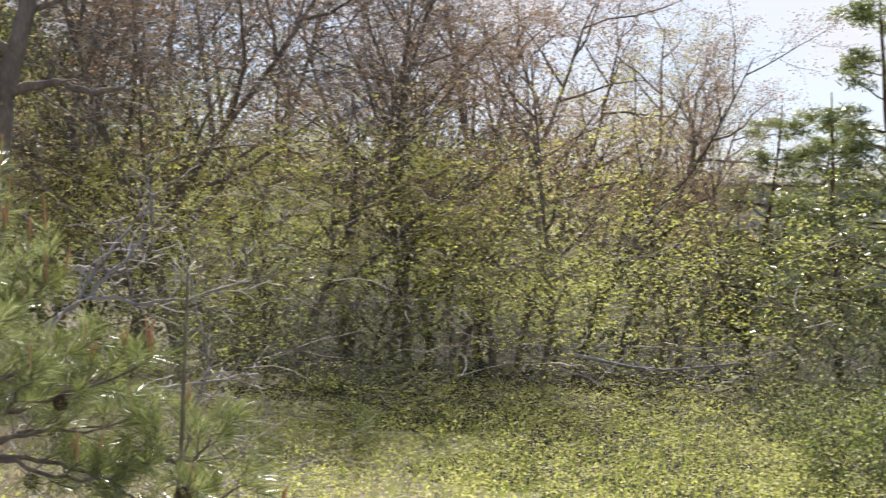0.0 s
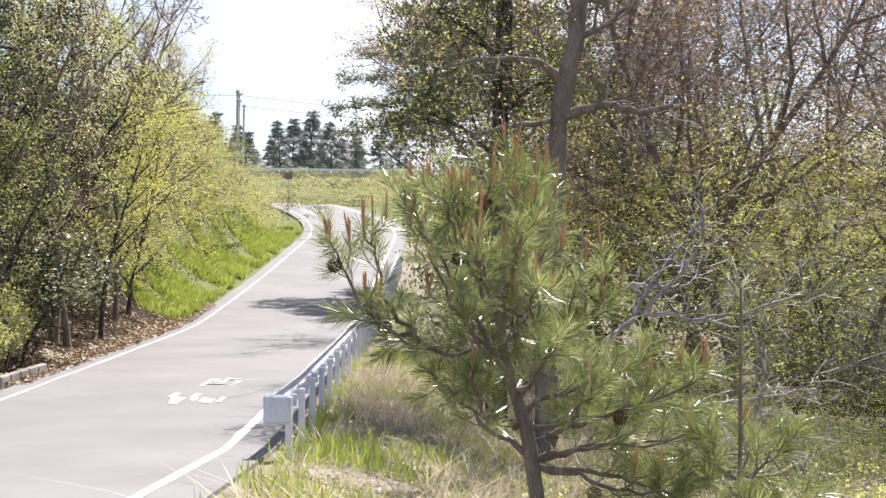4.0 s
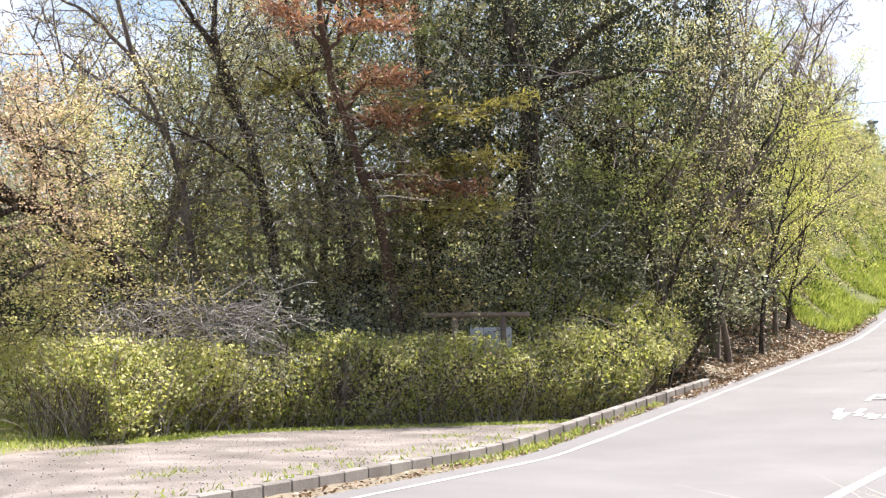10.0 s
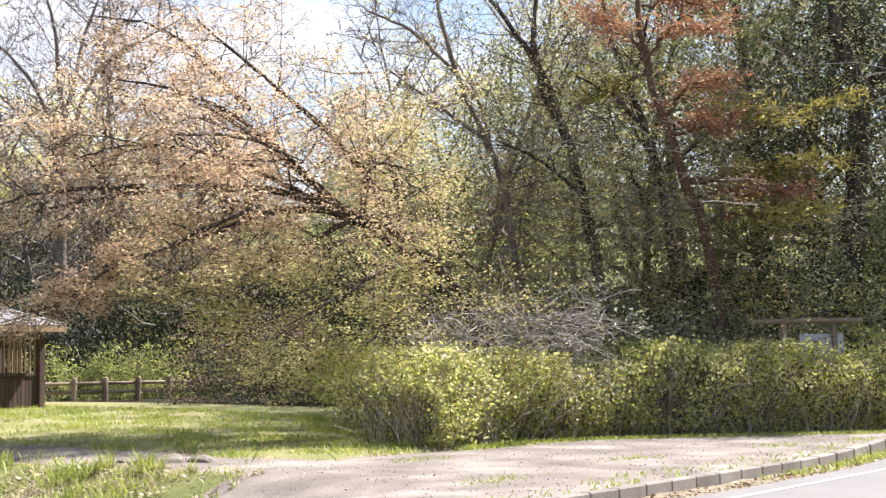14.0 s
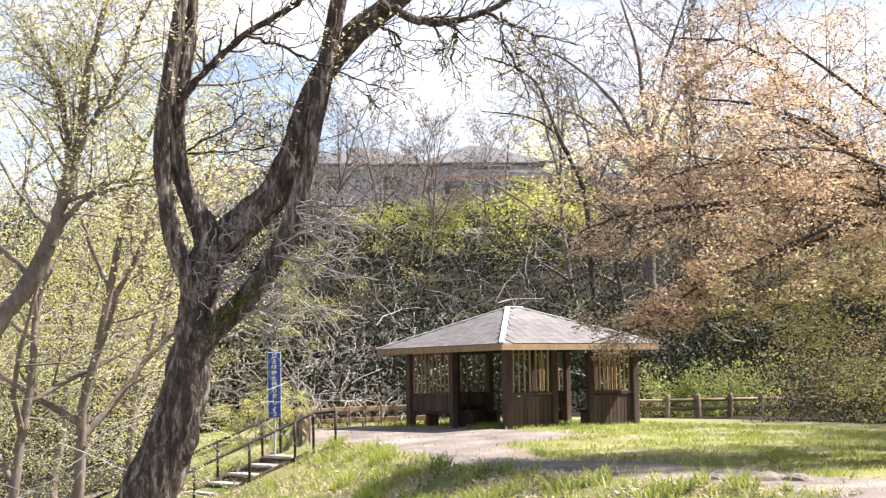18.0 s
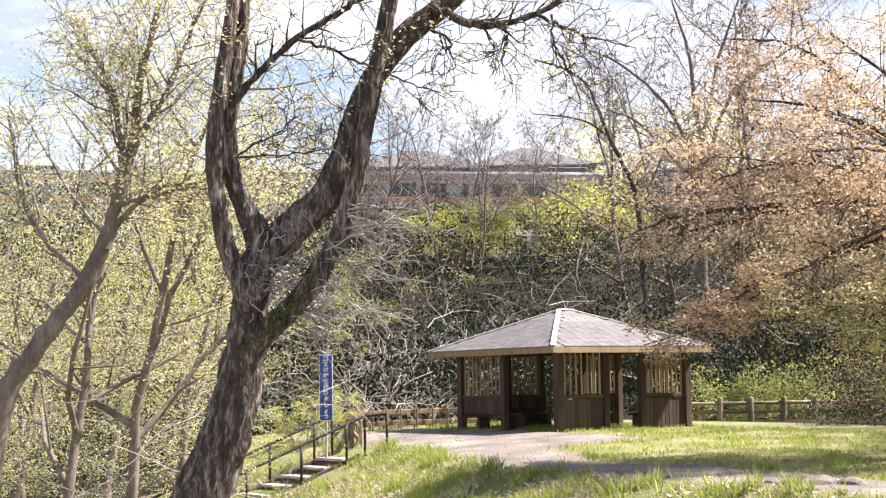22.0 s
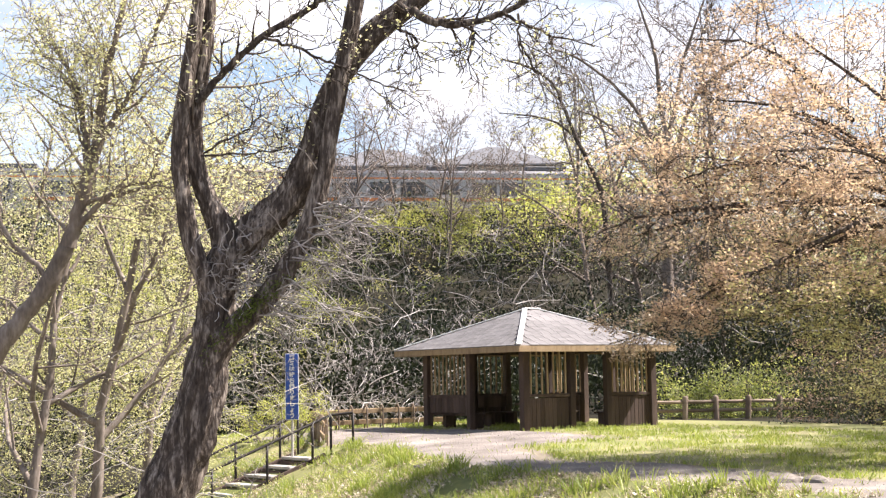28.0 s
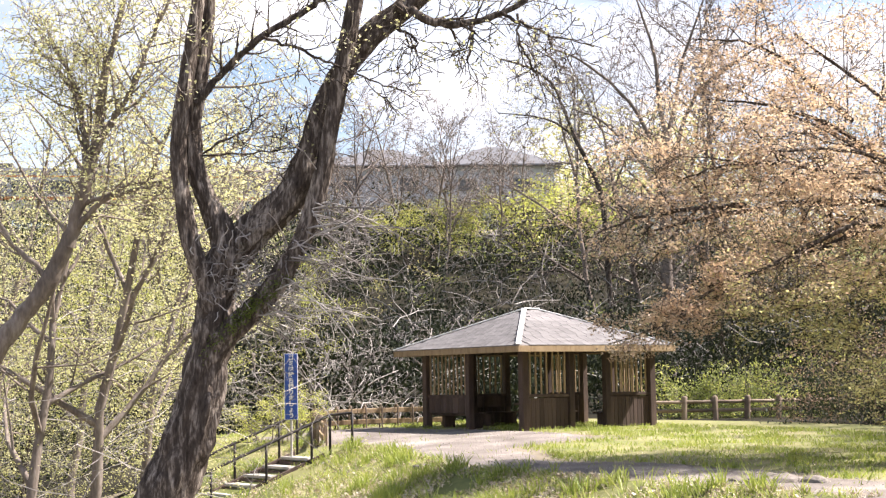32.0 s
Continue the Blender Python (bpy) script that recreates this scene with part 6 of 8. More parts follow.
def young_pines():
    rng = np.random.default_rng(77)
    base = np.array([*polar(62.6, 10), float(land(*polar(62.6, 10))) - 0.15])
    boughs = [
        [(61.64, 0.74), (62.99, 0.79), (64.44, 0.85), (66.6, 0.86), (68.6, 1.05)], [(61.32, 0.79), (59.86, 0.97), (58.6, 1.15), (57.45, 1.35)],
        [(60.57, 1.34), (59.63, 1.52), (58.57, 1.81), (57.72, 2.1), (57.18, 2.46)], [(60.63, 1.41), (58.79, 1.46), (57.33, 1.51), (56.5, 1.66)],
        [(57.5, 1.5), (56.8, 1.6), (56.2, 1.76), (55.9, 2.02), (55.7, 2.2)], [(61.21, 1.05), (62.56, 1.16), (64.3, 1.28), (66.4, 1.45)],
        [(61.84, 0.7), (64.03, 0.67), (66.1, 0.62), (68.16, 0.66)], [(60.46, 1.63), (61.7, 1.85), (62.15, 2.14), (62.02, 2.4)],
        [(60.41, 1.63), (59.4, 1.92), (58.76, 2.28), (58.53, 2.58)], [(61.06, 1.12), (61.93, 1.41), (62.96, 1.59), (63.21, 1.85)],
        [(61.5, 0.95), (63.5, 1.0), (65.5, 1.1), (67.4, 1.3)], [(60.55, 2.03), (59.8, 2.25), (60.11, 2.54)], [(60.6, 2.2), (61.0, 2.4), (60.9, 2.62)], [(60.5, 1.8), (59.6, 2.1), (59.3, 2.45)],
    ]
    near = [(0.9, 62.2, 64.8), (0.95, 61, 58.2), (1.2, 61, 63.6), (1.35, 60.6, 58.0), (1.5, 60.5, 62.6), (1.7, 60.5, 59.0), (1.8, 60.5, 61.7)]
    lines_ = []
    for k, b in enumerate(boughs):
        for twin in (0, 1):
            go = rng.normal() * 0.25 if twin == 0 else rng.choice([-1, 1]) * rng.uniform(0.35, 0.8)
            lean = 0.0 if twin == 0 else rng.uniform(-0.12, 0.12)
            lines_.append([np.array([*polar(az + lean * i * 5 * (i > 0), 10 + go * i / (len(b) - 1)), z + lean * i * 0.3]) - base for i, (az, z) in enumerate(b)])
    for z, a0, a1 in near:
        for go in (-0.9, 0.8):
            lines_.append([np.array([*polar(a0 + (a1 - a0) * f * 0.6, 10 + go * f), z + 0.35 * f * f]) - base for f in (0, 0.4, 0.75, 1.0)])
    trunk = [(62.6, None), (61.64, 0.76), (61.21, 1.05), (60.68, 1.34), (60.39, 1.63), (60.55, 1.96), (60.6, 2.29), (60.54, 2.6)]
    young_pine("young_pine", "ragged young green pine with orange spring candles and brown cones", 411,
               [np.array([*polar(a, 10), base[2] if z is None else z]) - base for a, z in trunk], lines_, base)
    base = np.array([*polar(68.9, 10), float(land(*polar(68.9, 10))) - 0.1])
    trunk = [(0, 0, 0), (0.05, 0.03, 0.35), (0.0, 0.0, 0.7), (-0.05, 0.02, 1.0), (0.03, -0.03, 1.4), (0.05, -0.04, 1.85 - base[2])]
    lines_ = []
    for z, n, r in ((0.45, 5, 0.75), (0.8, 5, 0.65), (1.15, 5, 0.5), (1.5, 4, 0.3)):
        for j in range(n):
            a = 6.28 * j / n + rng.normal() * 0.3
            k = r * rng.uniform(0.6, 1.2)
            lines_.append([(0, 0, z), (math.cos(a) * k * 0.5, math.sin(a) * k * 0.5, z + 0.05), (math.cos(a) * k, math.sin(a) * k, z + 0.25)])
    young_pine("young_pine", "small young pine with fresh green needles", 413, trunk, lines_, base, 0.022, 0.18, 80, 2)


young_pines()


def deadwood():
    rng = np.random.default_rng(21)
    for pts, r in (([(64.1, 13, 0.9), (64.12, 13, 1.45), (65.26, 13.2, 1.64), (66.09, 13.4, 2.02), (67.33, 13.6, 2.4), (68.05, 13.7, 2.64)], 0.028), ([(65.6, 13.2, 1.7), (66.71, 13.3, 1.97), (67.64, 13.5, 2.26), (67.95, 13.6, 2.5)], 0.022),
                   ([(65.7, 13.2, 1.72), (67.75, 13, 1.68), (69.6, 13.1, 1.72), (71.44, 13.3, 1.91)], 0.02), ([(64.84, 13.5, 1.97), (66.09, 13.5, 1.94), (67.33, 13.7, 1.97)], 0.03),
                   ([(66.2, 13, 0.85), (67.13, 13, 0.94), (68.78, 13, 0.97), (70.21, 13.1, 1.04), (71.83, 13.3, 1.09)], 0.022), ([(69.4, 13.2, 0.6), (70.2, 13, 1.2), (68.9, 13.4, 2.2)], 0.016), ([(83.5, 26, 1.0), (86.5, 26, 0.75), (89.5, 25.5, 0.95)], 0.035)):
        P = np.array([(*polar(a, d), h) for a, d, h in pts])
        b = P[0].copy()
        paths, ends, _ = guided([(1, r, r * 0.4, [tuple(p - b) for p in P])], int(rng.integers(1e6)), (5, 4), (0.5, 0.25))
        ob = new("dead_branch", smooth(mesh_of("dead_branch", *tubes(paths, (7, 5, 4, 3)), M["twig_pale"])))
        ob.matrix_basis = pose(*b)
        tagged(ob, "bleached dead branch tangled among low shrubs", "branch")


deadwood()


def lines(items):
    """Limb lines given as degrees, distance and height."""
    return [(a, b, c, [(*polar(az, d), z) for az, d, z in pts]) for a, b, c, pts in items]


def shaped_tree(name, label, items, seed, bark, counts, reach, crowns=(), up=0.02, angle=50):
    """A tree along given limb lines; crowns are (material, size, per, spread, share, label)."""
    limbs = lines(items)
    base = np.array(limbs[0][3][0])
    limbs = [(a, b, c, [tuple(np.array(p) - base) for p in pts]) for a, b, c, pts in limbs]
    paths, ends, rng = guided(limbs, seed, counts, reach, up=up, angle=angle)
    root = tagged(new(name), label, "tree")
    root.matrix_basis = pose(*base)
    part("trunk", smooth(mesh_of("trunk", *tubes([p for p in paths if p[2] == 0], (10, 5, 3, 3)), bark)), root)
    tagged(part("twig_crown", mesh_of("twig_crown", *tubes([p for p in paths if p[2] > 0], (10, 5, 3, 3)), bark), root, "fine bare branchwork"), kind="stuff")
    for mat, size, per, spread, share, lab in crowns:
        P = leaf_points(ends, per, spread, rng)
        P = P[rng.random(len(P)) < share]
        V, F4 = quads(P, size, rng, 0.55, -1.0 if mat in (M["leaf_dark"], M["leaf_shade"]) else 0.5)
        part("crown", leaf_mesh("crown", V, F4, mat), root, lab)
    return root


def foot(az, d):
    return (az, d, float(land(*polar(az, d))) - 0.2)


def plate_pine(label, seed, trunk, sets, bark, size=0.17, per=9, spread=0.06, girth=0.13):
    """A pine whose needles lie in level plates on given boughs; sets are (boughs, part name, material, label)."""
    flat = [p for boughs, _, _, _ in sets for p in boughs]
    owner = [k for k, st in enumerate(sets) for _ in st[0]]
    limbs = lines([(0, girth, girth * 0.4, trunk)] + [(1, 0.045, 0.012, p) for p in flat])
    base = np.array(limbs[0][3][0])
    limbs = [(a, b, c, [tuple(np.array(p) - base) for p in pts]) for a, b, c, pts in limbs]
    rng = np.random.default_rng(seed)
    paths, tufts = [], [[] for _ in sets]
    for i, (lv, r0, r1, pts) in enumerate(limbs):
        p = np.array(pts)
        t = np.linspace(0, 1, len(p))
        tt = np.linspace(0, 1, 14)
        q = np.column_stack([np.interp(tt, t, p[:, k]) for k in range(3)])
        q[1:-1] += rng.normal(size=q[1:-1].shape) * 0.04
        paths.append((q, np.linspace(r0, r1, 14), 0 if lv == 0 else 1))
        if lv:
            for s, rr, _ in offshoots(rng, q, 0.03, 18, 0.3, 0.8, 55, 0.12, 0.05, 2, n=3, fall=0.2):
                s[:, 2] = s[:, 2] * 0.45 + s[0, 2] * 0.55
                paths.append((s, np.maximum(rr, 0.006), 2))
                tufts[owner[i - 1]].append(s)
    root = tagged(new("pine_tree"), label, "tree")
    root.matrix_basis = pose(*base)
    part("trunk", smooth(mesh_of("trunk", *tubes(paths, (9, 5, 4, 3)), bark)), root)
    for ends, (_, nm, mat, lab) in zip(tufts, sets):
        P = np.repeat(np.concatenate(ends), per, axis=0)
        P = P + rng.normal(size=P.shape) * np.array([0.13, 0.13, spread])
        V, F4 = quads(P, size, rng, 0.22, 0.2, -0.2)
        part(nm, leaf_mesh(nm, V, F4, mat), root, lab)


def pines():
    d = 31.5
    trunk = [foot(32.9, d), (32.47, d, 2.62), (31.8, d, 4.46), (30.61, d, 6.33), (29.81, d, 7.74), (29.44, d, 9.9)]
    dead = [[(29.92, d, 7.5), (30.99, 31, 8.1), (32.86, 30.7, 7.95)], [(29.81, d, 7.74), (29.1, 31, 8.2), (27.9, 30.6, 8.4)], [(29.7, d, 8.6), (31, 32, 8.9), (32.4, 32.3, 8.8)],
            [(30.61, d, 6.33), (31.57, 31, 6.9), (32.7, 30.6, 6.95)], [(30.61, d, 6.2), (31.97, 31, 6.2), (33.0, 30.8, 6.0)], [(31.71, d, 4.7), (33.16, 31, 4.72), (35.3, 30.6, 4.68)]]
    live = [[(30.82, d, 5.98), (33.23, 31, 6.3), (35.29, 30.7, 6.1), (37.3, 30.6, 6.4)], [(31.0, d, 6.1), (33.0, 32, 6.5), (35.6, 32, 6.4)], [(31.42, d, 5.04), (33.82, 31, 5.2), (36.7, 30.6, 5.25)],
            [(31.5, d, 5.0), (33.4, 31.8, 5.1), (35.6, 32.2, 5.2)], [(31.91, d, 4.23), (34.18, 31, 4.28), (35.9, 30.6, 4.3)], [(30, d, 7.3), (28.9, 32.4, 7.2), (27.8, 33, 7.0)]]
    plate_pine("dying red pine with rust-brown and ochre plates of needles", 431, trunk, [(dead, "dead_needles", M["needle_dead"], "rust-brown dead needles"), (live, "crown", M["needle_gold"], "ochre-green living needles")], M["bark_red"])
    d, up = 60, lambda z: 1.6 + (z - 1.6) * 1.875
    trunk = [foot(61.2, d), (61.1, d, up(5.0)), (61.1, d, up(6.8)), (61.2, d, up(8.6)), (61.2, d, up(9.2))]
    boughs = []
    for z, reach, dip in ((5.6, 6.6, 0.4), (6.0, 6.9, 0.3), (6.5, 6.5, 0.2), (6.9, 5.9, 0.1), (7.2, 5.2, 0.2), (7.8, 4.3, 0.1), (8.4, 3.6, 0.0)):
        boughs.append([(61.1, d, up(z + 0.3)), (61.1 - reach * 0.5, d - 0.8, up(z + 0.25)), (61.1 - reach, d - 1.4, up(z + 0.3 - dip))])
        boughs.append([(61.1, d, up(z + 0.5)), (61.1 - reach * 0.35, d - 1.7, up(z + 0.5)), (61.1 - reach * 0.7, d - 3.0, up(z + 0.5 - dip))])
        boughs.append([(61.1, d, up(z + 0.1)), (61.1 + reach * 0.25, d - 1.2, up(z + 0.15)), (61.1 + reach * 0.45, d - 2.0, up(z - dip))])
        boughs.append([(61.1, d, up(z + 0.6)), (61.1 - reach * 0.3, d + 1.4, up(z + 0.6)), (61.1 - reach * 0.6, d + 2.8, up(z + 0.6 - dip))])
    plate_pine("broad grey-green pine with long drooping layered boughs", 433, trunk, [(boughs, "crown", M["needle_grey"], "")], M["bark_red"], 0.24, 18, 0.1, 0.32)


pines()


def woodland_edge():
    d = 33
    shaped_tree("evergreen_tree", "dark old tree forked high above the woods", [
        (0, 0.26, 0.2, [foot(37.1, d), (37.18, d, 2.4), (37.37, d, 4.8), (37.65, d, 6.7), (38.07, d, 7.2)]),
        (1, 0.15, 0.08, [(37.87, d, 6.9), (37.19, d, 7.64), (36.81, 33, 8.5), (36.5, 33.4, 10.2)]),
        (1, 0.17, 0.06, [(38.0, d, 7.0), (39.02, d, 7.8), (40.05, 32.6, 8.2), (41.5, 32.2, 8.6)]),
        (1, 0.09, 0.03, [(37.9, d, 6.8), (39.79, 32.7, 7.1), (41.4, 32.4, 7.3), (42.8, 32, 7.1)]),
        (1, 0.1, 0.05, [(37.5, d, 6.0), (37.2, 33.4, 7.5), (37.1, 33.6, 10.0)]),
        (1, 0.06, 0.02, [(37.4, d, 5.2), (36.2, 32.4, 5.9), (35.0, 32, 6.2)]),
    ], 433, M["bark"], (8, 5, 4), (1.5, 0.7, 0.35), ((M["leaf_dark"], 0.09, 6, 0.16, 0.7, ""), (M["leaf_painted_glint"], 0.06, 2, 0.14, 0.6, "pale leaves among the dark, glints put into their colour")))
    shaped_tree("oak_tree", "dark bare oak leaning over the woods with new leaves", [
        (0, 0.15, 0.1, [foot(28.6, d), (28.3, d, 2.6), (27.93, d, 4.0), (27.23, d, 5.9)]),
        (1, 0.1, 0.04, [(27.23, d, 5.9), (26.11, d, 7.3), (25.81, d, 8.4), (26.2, d, 10.4)]),
        (1, 0.09, 0.03, [(26.94, d, 6.3), (26.22, 32.6, 7.6), (24.86, 32.4, 8.6), (23.3, 32, 9.8)]),
        (1, 0.05, 0.02, [(27.5, d, 5.0), (26.0, 32.6, 5.7), (24.4, 32.4, 6.1)]),
    ], 435, M["bark"], (8, 5, 4), (1.6, 0.8, 0.4), ((M["leaf_pale"], 0.055, 4, 0.14, 0.35, "sparse pale new leaves"),), up=0.04)
    shaped_tree("oak_tree", "thin dark leaning oak among green saplings", [
        (1, 0.13, 0.04, [foot(31.2, d), (30.8, d, 4.0), (30.28, d, 5.6), (29.78, d, 6.7), (28.86, d, 8.0), (28.0, d, 10.2)]),
        (1, 0.06, 0.02, [(30.0, d, 6.2), (28.9, 32.5, 7.0), (27.4, 32.3, 7.4)]),
        (1, 0.05, 0.02, [(29.4, d, 7.2), (30.0, 33.4, 8.4), (30.4, 33.6, 9.8)]),
    ], 437, M["bark"], (8, 5, 4), (1.5, 0.7, 0.4), ((M["leaf_pale"], 0.055, 4, 0.14, 0.4, "sparse pale new leaves"),), up=0.04)
    shaped_tree("bare_tree", "slender grey tree leaning over the hedge", [
        (1, 0.1, 0.03, [foot(25.6, d), (25.18, d, 3.3), (24.6, d, 5.5), (23.26, d, 7.1), (22.34, d, 8.9), (22.0, d, 10.6)]),
        (1, 0.05, 0.02, [(24.0, d, 6.2), (22.4, 32.5, 6.8), (20.4, 32.2, 7.6)]),
        (1, 0.05, 0.02, [(23.0, d, 7.6), (21.4, 32.6, 8.5), (19.6, 32.4, 8.9)]),
    ], 439, M["bark_grey"], (9, 5, 4), (1.5, 0.7, 0.4), ((M["leaf_ochre"], 0.07, 2, 0.14, 0.22, "few ochre buds"),), up=0.04)
    shaped_tree("oak_tree", "upright dark oak trunk behind a dying pine", [
        (1, 0.2, 0.1, [foot(34.2, 35), (33.9, 35, 4.0), (33.66, 35, 7.3), (33.49, 35, 8.8), (32.9, 35, 11)]),
        (1, 0.08, 0.03, [(33.7, 35, 7.0), (34.9, 34.6, 8.2), (35.8, 34.4, 9.6)]),
    ], 441, M["bark"], (9, 5, 4), (1.7, 0.8, 0.4), ((M["leaf_painted_glint"], 0.06, 4, 0.15, 0.6, "small glossy leaves, glints put into their pale colour"),), up=0.03)
    # above the shelter
    shaped_tree("bare_tree", "big bare tree fanning fine twigs against the sky", [
        (0, 0.24, 0.2, [foot(8.5, 60), (8.45, 60, 7.05), (8.42, 60, 9.0)]),
        (1, 0.1, 0.03, [(8.42, 60, 9.0), (8.08, 60, 10.57), (7.6, 60, 11.92), (6.59, 59.5, 13.08), (5.35, 59, 14.02), (4.31, 59, 14.4)]),
        (1, 0.13, 0.03, [(8.42, 60, 9.0), (8.6, 60, 10.77), (8.34, 60, 12.33), (8.28, 60, 14.12), (7.9, 60, 15.48), (7.52, 60, 16.85)]),
        (1, 0.1, 0.03, [(8.6, 60, 10.77), (8.96, 60.5, 12.31), (9.21, 61, 14.07), (9.78, 61, 15.6), (10.23, 61, 16.91)]),
        (1, 0.1, 0.03, [(8.5, 60, 9.0), (9.25, 60, 11.63), (9.9, 60, 12.92), (11.16, 60, 13.74), (12.82, 60, 14.73)]),
        (1, 0.08, 0.02, [(8.4, 60, 8.8), (7.15, 59.5, 10.61), (6.13, 59, 11.65), (5.09, 59, 12.02)]),
    ], 451, M["bark_grey"], (11, 6, 4), (3.0, 1.5, 0.8), up=0.05, angle=42)
    shaped_tree("bare_tree", "leaning dark bare tree on a railway embankment", [
        (1, 0.14, 0.04, [foot(6.5, 70), (6.27, 70, 8.03), (6.17, 70, 10.09), (5.67, 70, 11.4), (5.18, 70, 12.71), (4.78, 70, 14.03), (4.49, 70, 15.09), (3.66, 70, 15.9), (2.51, 70, 16.34)]),
        (1, 0.06, 0.02, [(5.18, 70, 12.71), (4.46, 70, 13.39), (3.62, 70, 13.68), (2.36, 70, 13.85)]),
    ], 453, M["bark"], (9, 5, 4), (2.2, 1.1, 0.6), ((M["leaf_young"], 0.11, 2, 0.2, 0.25, "few young leaves"),), up=0.05)
    # beyond the guard rail
    d = 24
    shaped_tree("oak_tree", "tall rough-barked tree with dead level boughs", [
        (0, 0.19, 0.12, [foot(62.1, d), (62.29, d, 3.2), (62.53, d, 4.3), (62.75, d, 5.3), (63.29, d, 6.1), (63.4, d, 7.2), (63.2, d, 9.5)]),
        (1, 0.05, 0.015, [(62.65, d, 4.8), (61.32, 23.7, 4.71), (60.08, 23.4, 4.59), (59.2, 23.3, 4.4)]),
        (1, 0.08, 0.03, [(62.65, d, 4.85), (64.37, 23.7, 5.02), (65.56, 23.6, 4.83), (66.8, 23.4, 4.95)]),
        (1, 0.07, 0.02, [(62.77, d, 5.4), (61.96, 23.8, 5.7), (59.89, 23.5, 5.7), (58.44, 23.3, 5.55)]),
        (1, 0.06, 0.02, [(63.29, d, 6.1), (64.6, 24.3, 6.4), (66, 24.5, 7.0)]),
        (1, 0.06, 0.02, [(63.3, d, 6.6), (62.2, 23.8, 7.3), (61, 23.6, 7.6)]),
    ], 443, M["bark_grey"], (6, 4, 3), (1.2, 0.6, 0.3), ((M["leaf_ochre"], 0.07, 2, 0.13, 0.1, "young ochre leaves"), (M["leaf_brown"], 0.06, 2, 0.13, 0.1, "brown buds")), up=0.02)
    shaped_tree("broadleaf_tree", "narrow tree wrapped in yellow-green climbing leaves", [
        (1, 0.2, 0.12, [foot(60.3, 28), (60.3, 28, 3), (60.39, 28, 4.9), (60.52, 28, 6.5), (60.63, 28, 7.6), (60.7, 28, 10)]),
        (1, 0.06, 0.02, [(60.4, 28, 4.6), (59.0, 27.6, 5.2), (57.6, 27.4, 5.4)]),
        (1, 0.06, 0.02, [(60.4, 28, 5.4), (61.6, 27.6, 5.9), (62.6, 27.4, 6.0)]),
        (1, 0.06, 0.02, [(60.5, 28, 6.4), (59.2, 27.6, 7.0), (58.0, 27.4, 7.2)]),
    ], 445, M["bark"], (8, 5, 4), (1.2, 0.6, 0.35), ((M["leaf_spring"], 0.075, 5, 0.16, 0.35, ""), (M["leaf_shade"], 0.08, 6, 0.16, 0.8, "deep green climber leaves")))


woodland_edge()


# ---- plaza: gravel, lawn, kerb ----
def sheet(name, label, mat, inside, s0, s1, o0, o1, lift, step=0.35, category="ground"):
    """A thin sheet that follows the land wherever inside(s, o) holds."""
    ns, no = int((s1 - s0) / step), int((o1 - o0) / step)
    S, O = np.meshgrid(np.linspace(s0, s1, ns + 1), np.linspace(o0, o1, no + 1), indexing="ij")
    X, Y = P0[0] + S * U[0] + O * N2[0], P0[1] + S * U[1] + O * N2[1]
    Z = land(X, Y) + lift
    Fc = []
    for i in range(ns):
        for j in range(no):
            s, o = (S[i, j] + S[i + 1, j]) / 2, (O[i, j] + O[i, j + 1]) / 2
            if inside(s, o, noise.noise(Vector((s * 0.5, o * 0.5, 3.0)))):
                a = i * (no + 1) + j
                Fc.append((a, a + no + 1, a + no + 2, a + 1))
    used = sorted({v for f in Fc for v in f})
    to = {v: k for k, v in enumerate(used)}
    V = np.column_stack([X.ravel(), Y.ravel(), Z.ravel()])[used]
    count = collections.Counter(v for f in Fc for v in f)
    V[:, 2] -= np.array([0.0 if count[v] == 4 else lift + 0.05 for v in used])
    me = mesh_of(name, [tuple(v) for v in V], [tuple(to[v] for v in f) for f in Fc], mat)
    return tagged(new(name, smooth(me)), label, category, kind="structure")


def is_gravel(s, o, n):
    e = float(edge_s(o))
    mouth = 3.5 < o < 9.2 + n * 0.8 and -16 < s < 11.5
    path = 8 < o < 25 and e + 0.3 < s < e + 2.5 + n * 0.8
    court = 22 + n < o < 33 and e + 0.2 < s < 5.5 + n
    return mouth or path or court


sheet("pavement", "pale gravel forecourt and footpath with thin grass", M["gravel"], is_gravel, -16, 12, 3.5, 34, 0.035)
sheet("lawn", "sunny yellow-green lawn", M["lawn"], lambda s, o, n: not is_gravel(s, o, n) and o > 6, -1.2, 14, 6, 36, 0.03)


def kerb():
    root = tagged(new("kerb"), "weathered concrete kerb edging a road", "kerb", kind="structure")
    me = box("kerb_stone", (0.59, 0.15, 0.3), M["kerb_stone"], 0.015)
    for i in range(49):
        s = 15.1 - 0.6 * i
        x, y = so(s, 3.42 - 0.02 * max(0.0, s - 4))
        part("kerb_stone", me, root, "", pose(x, y, float(road_z(s)) + 0.0, 0, random.uniform(-0.3, 0.3) - math.degrees(math.atan(float(road_z(s + 0.3)) / 0.6 - float(road_z(s - 0.3)) / 0.6)), math.degrees(math.atan2(U[1], U[0]))))


kerb()


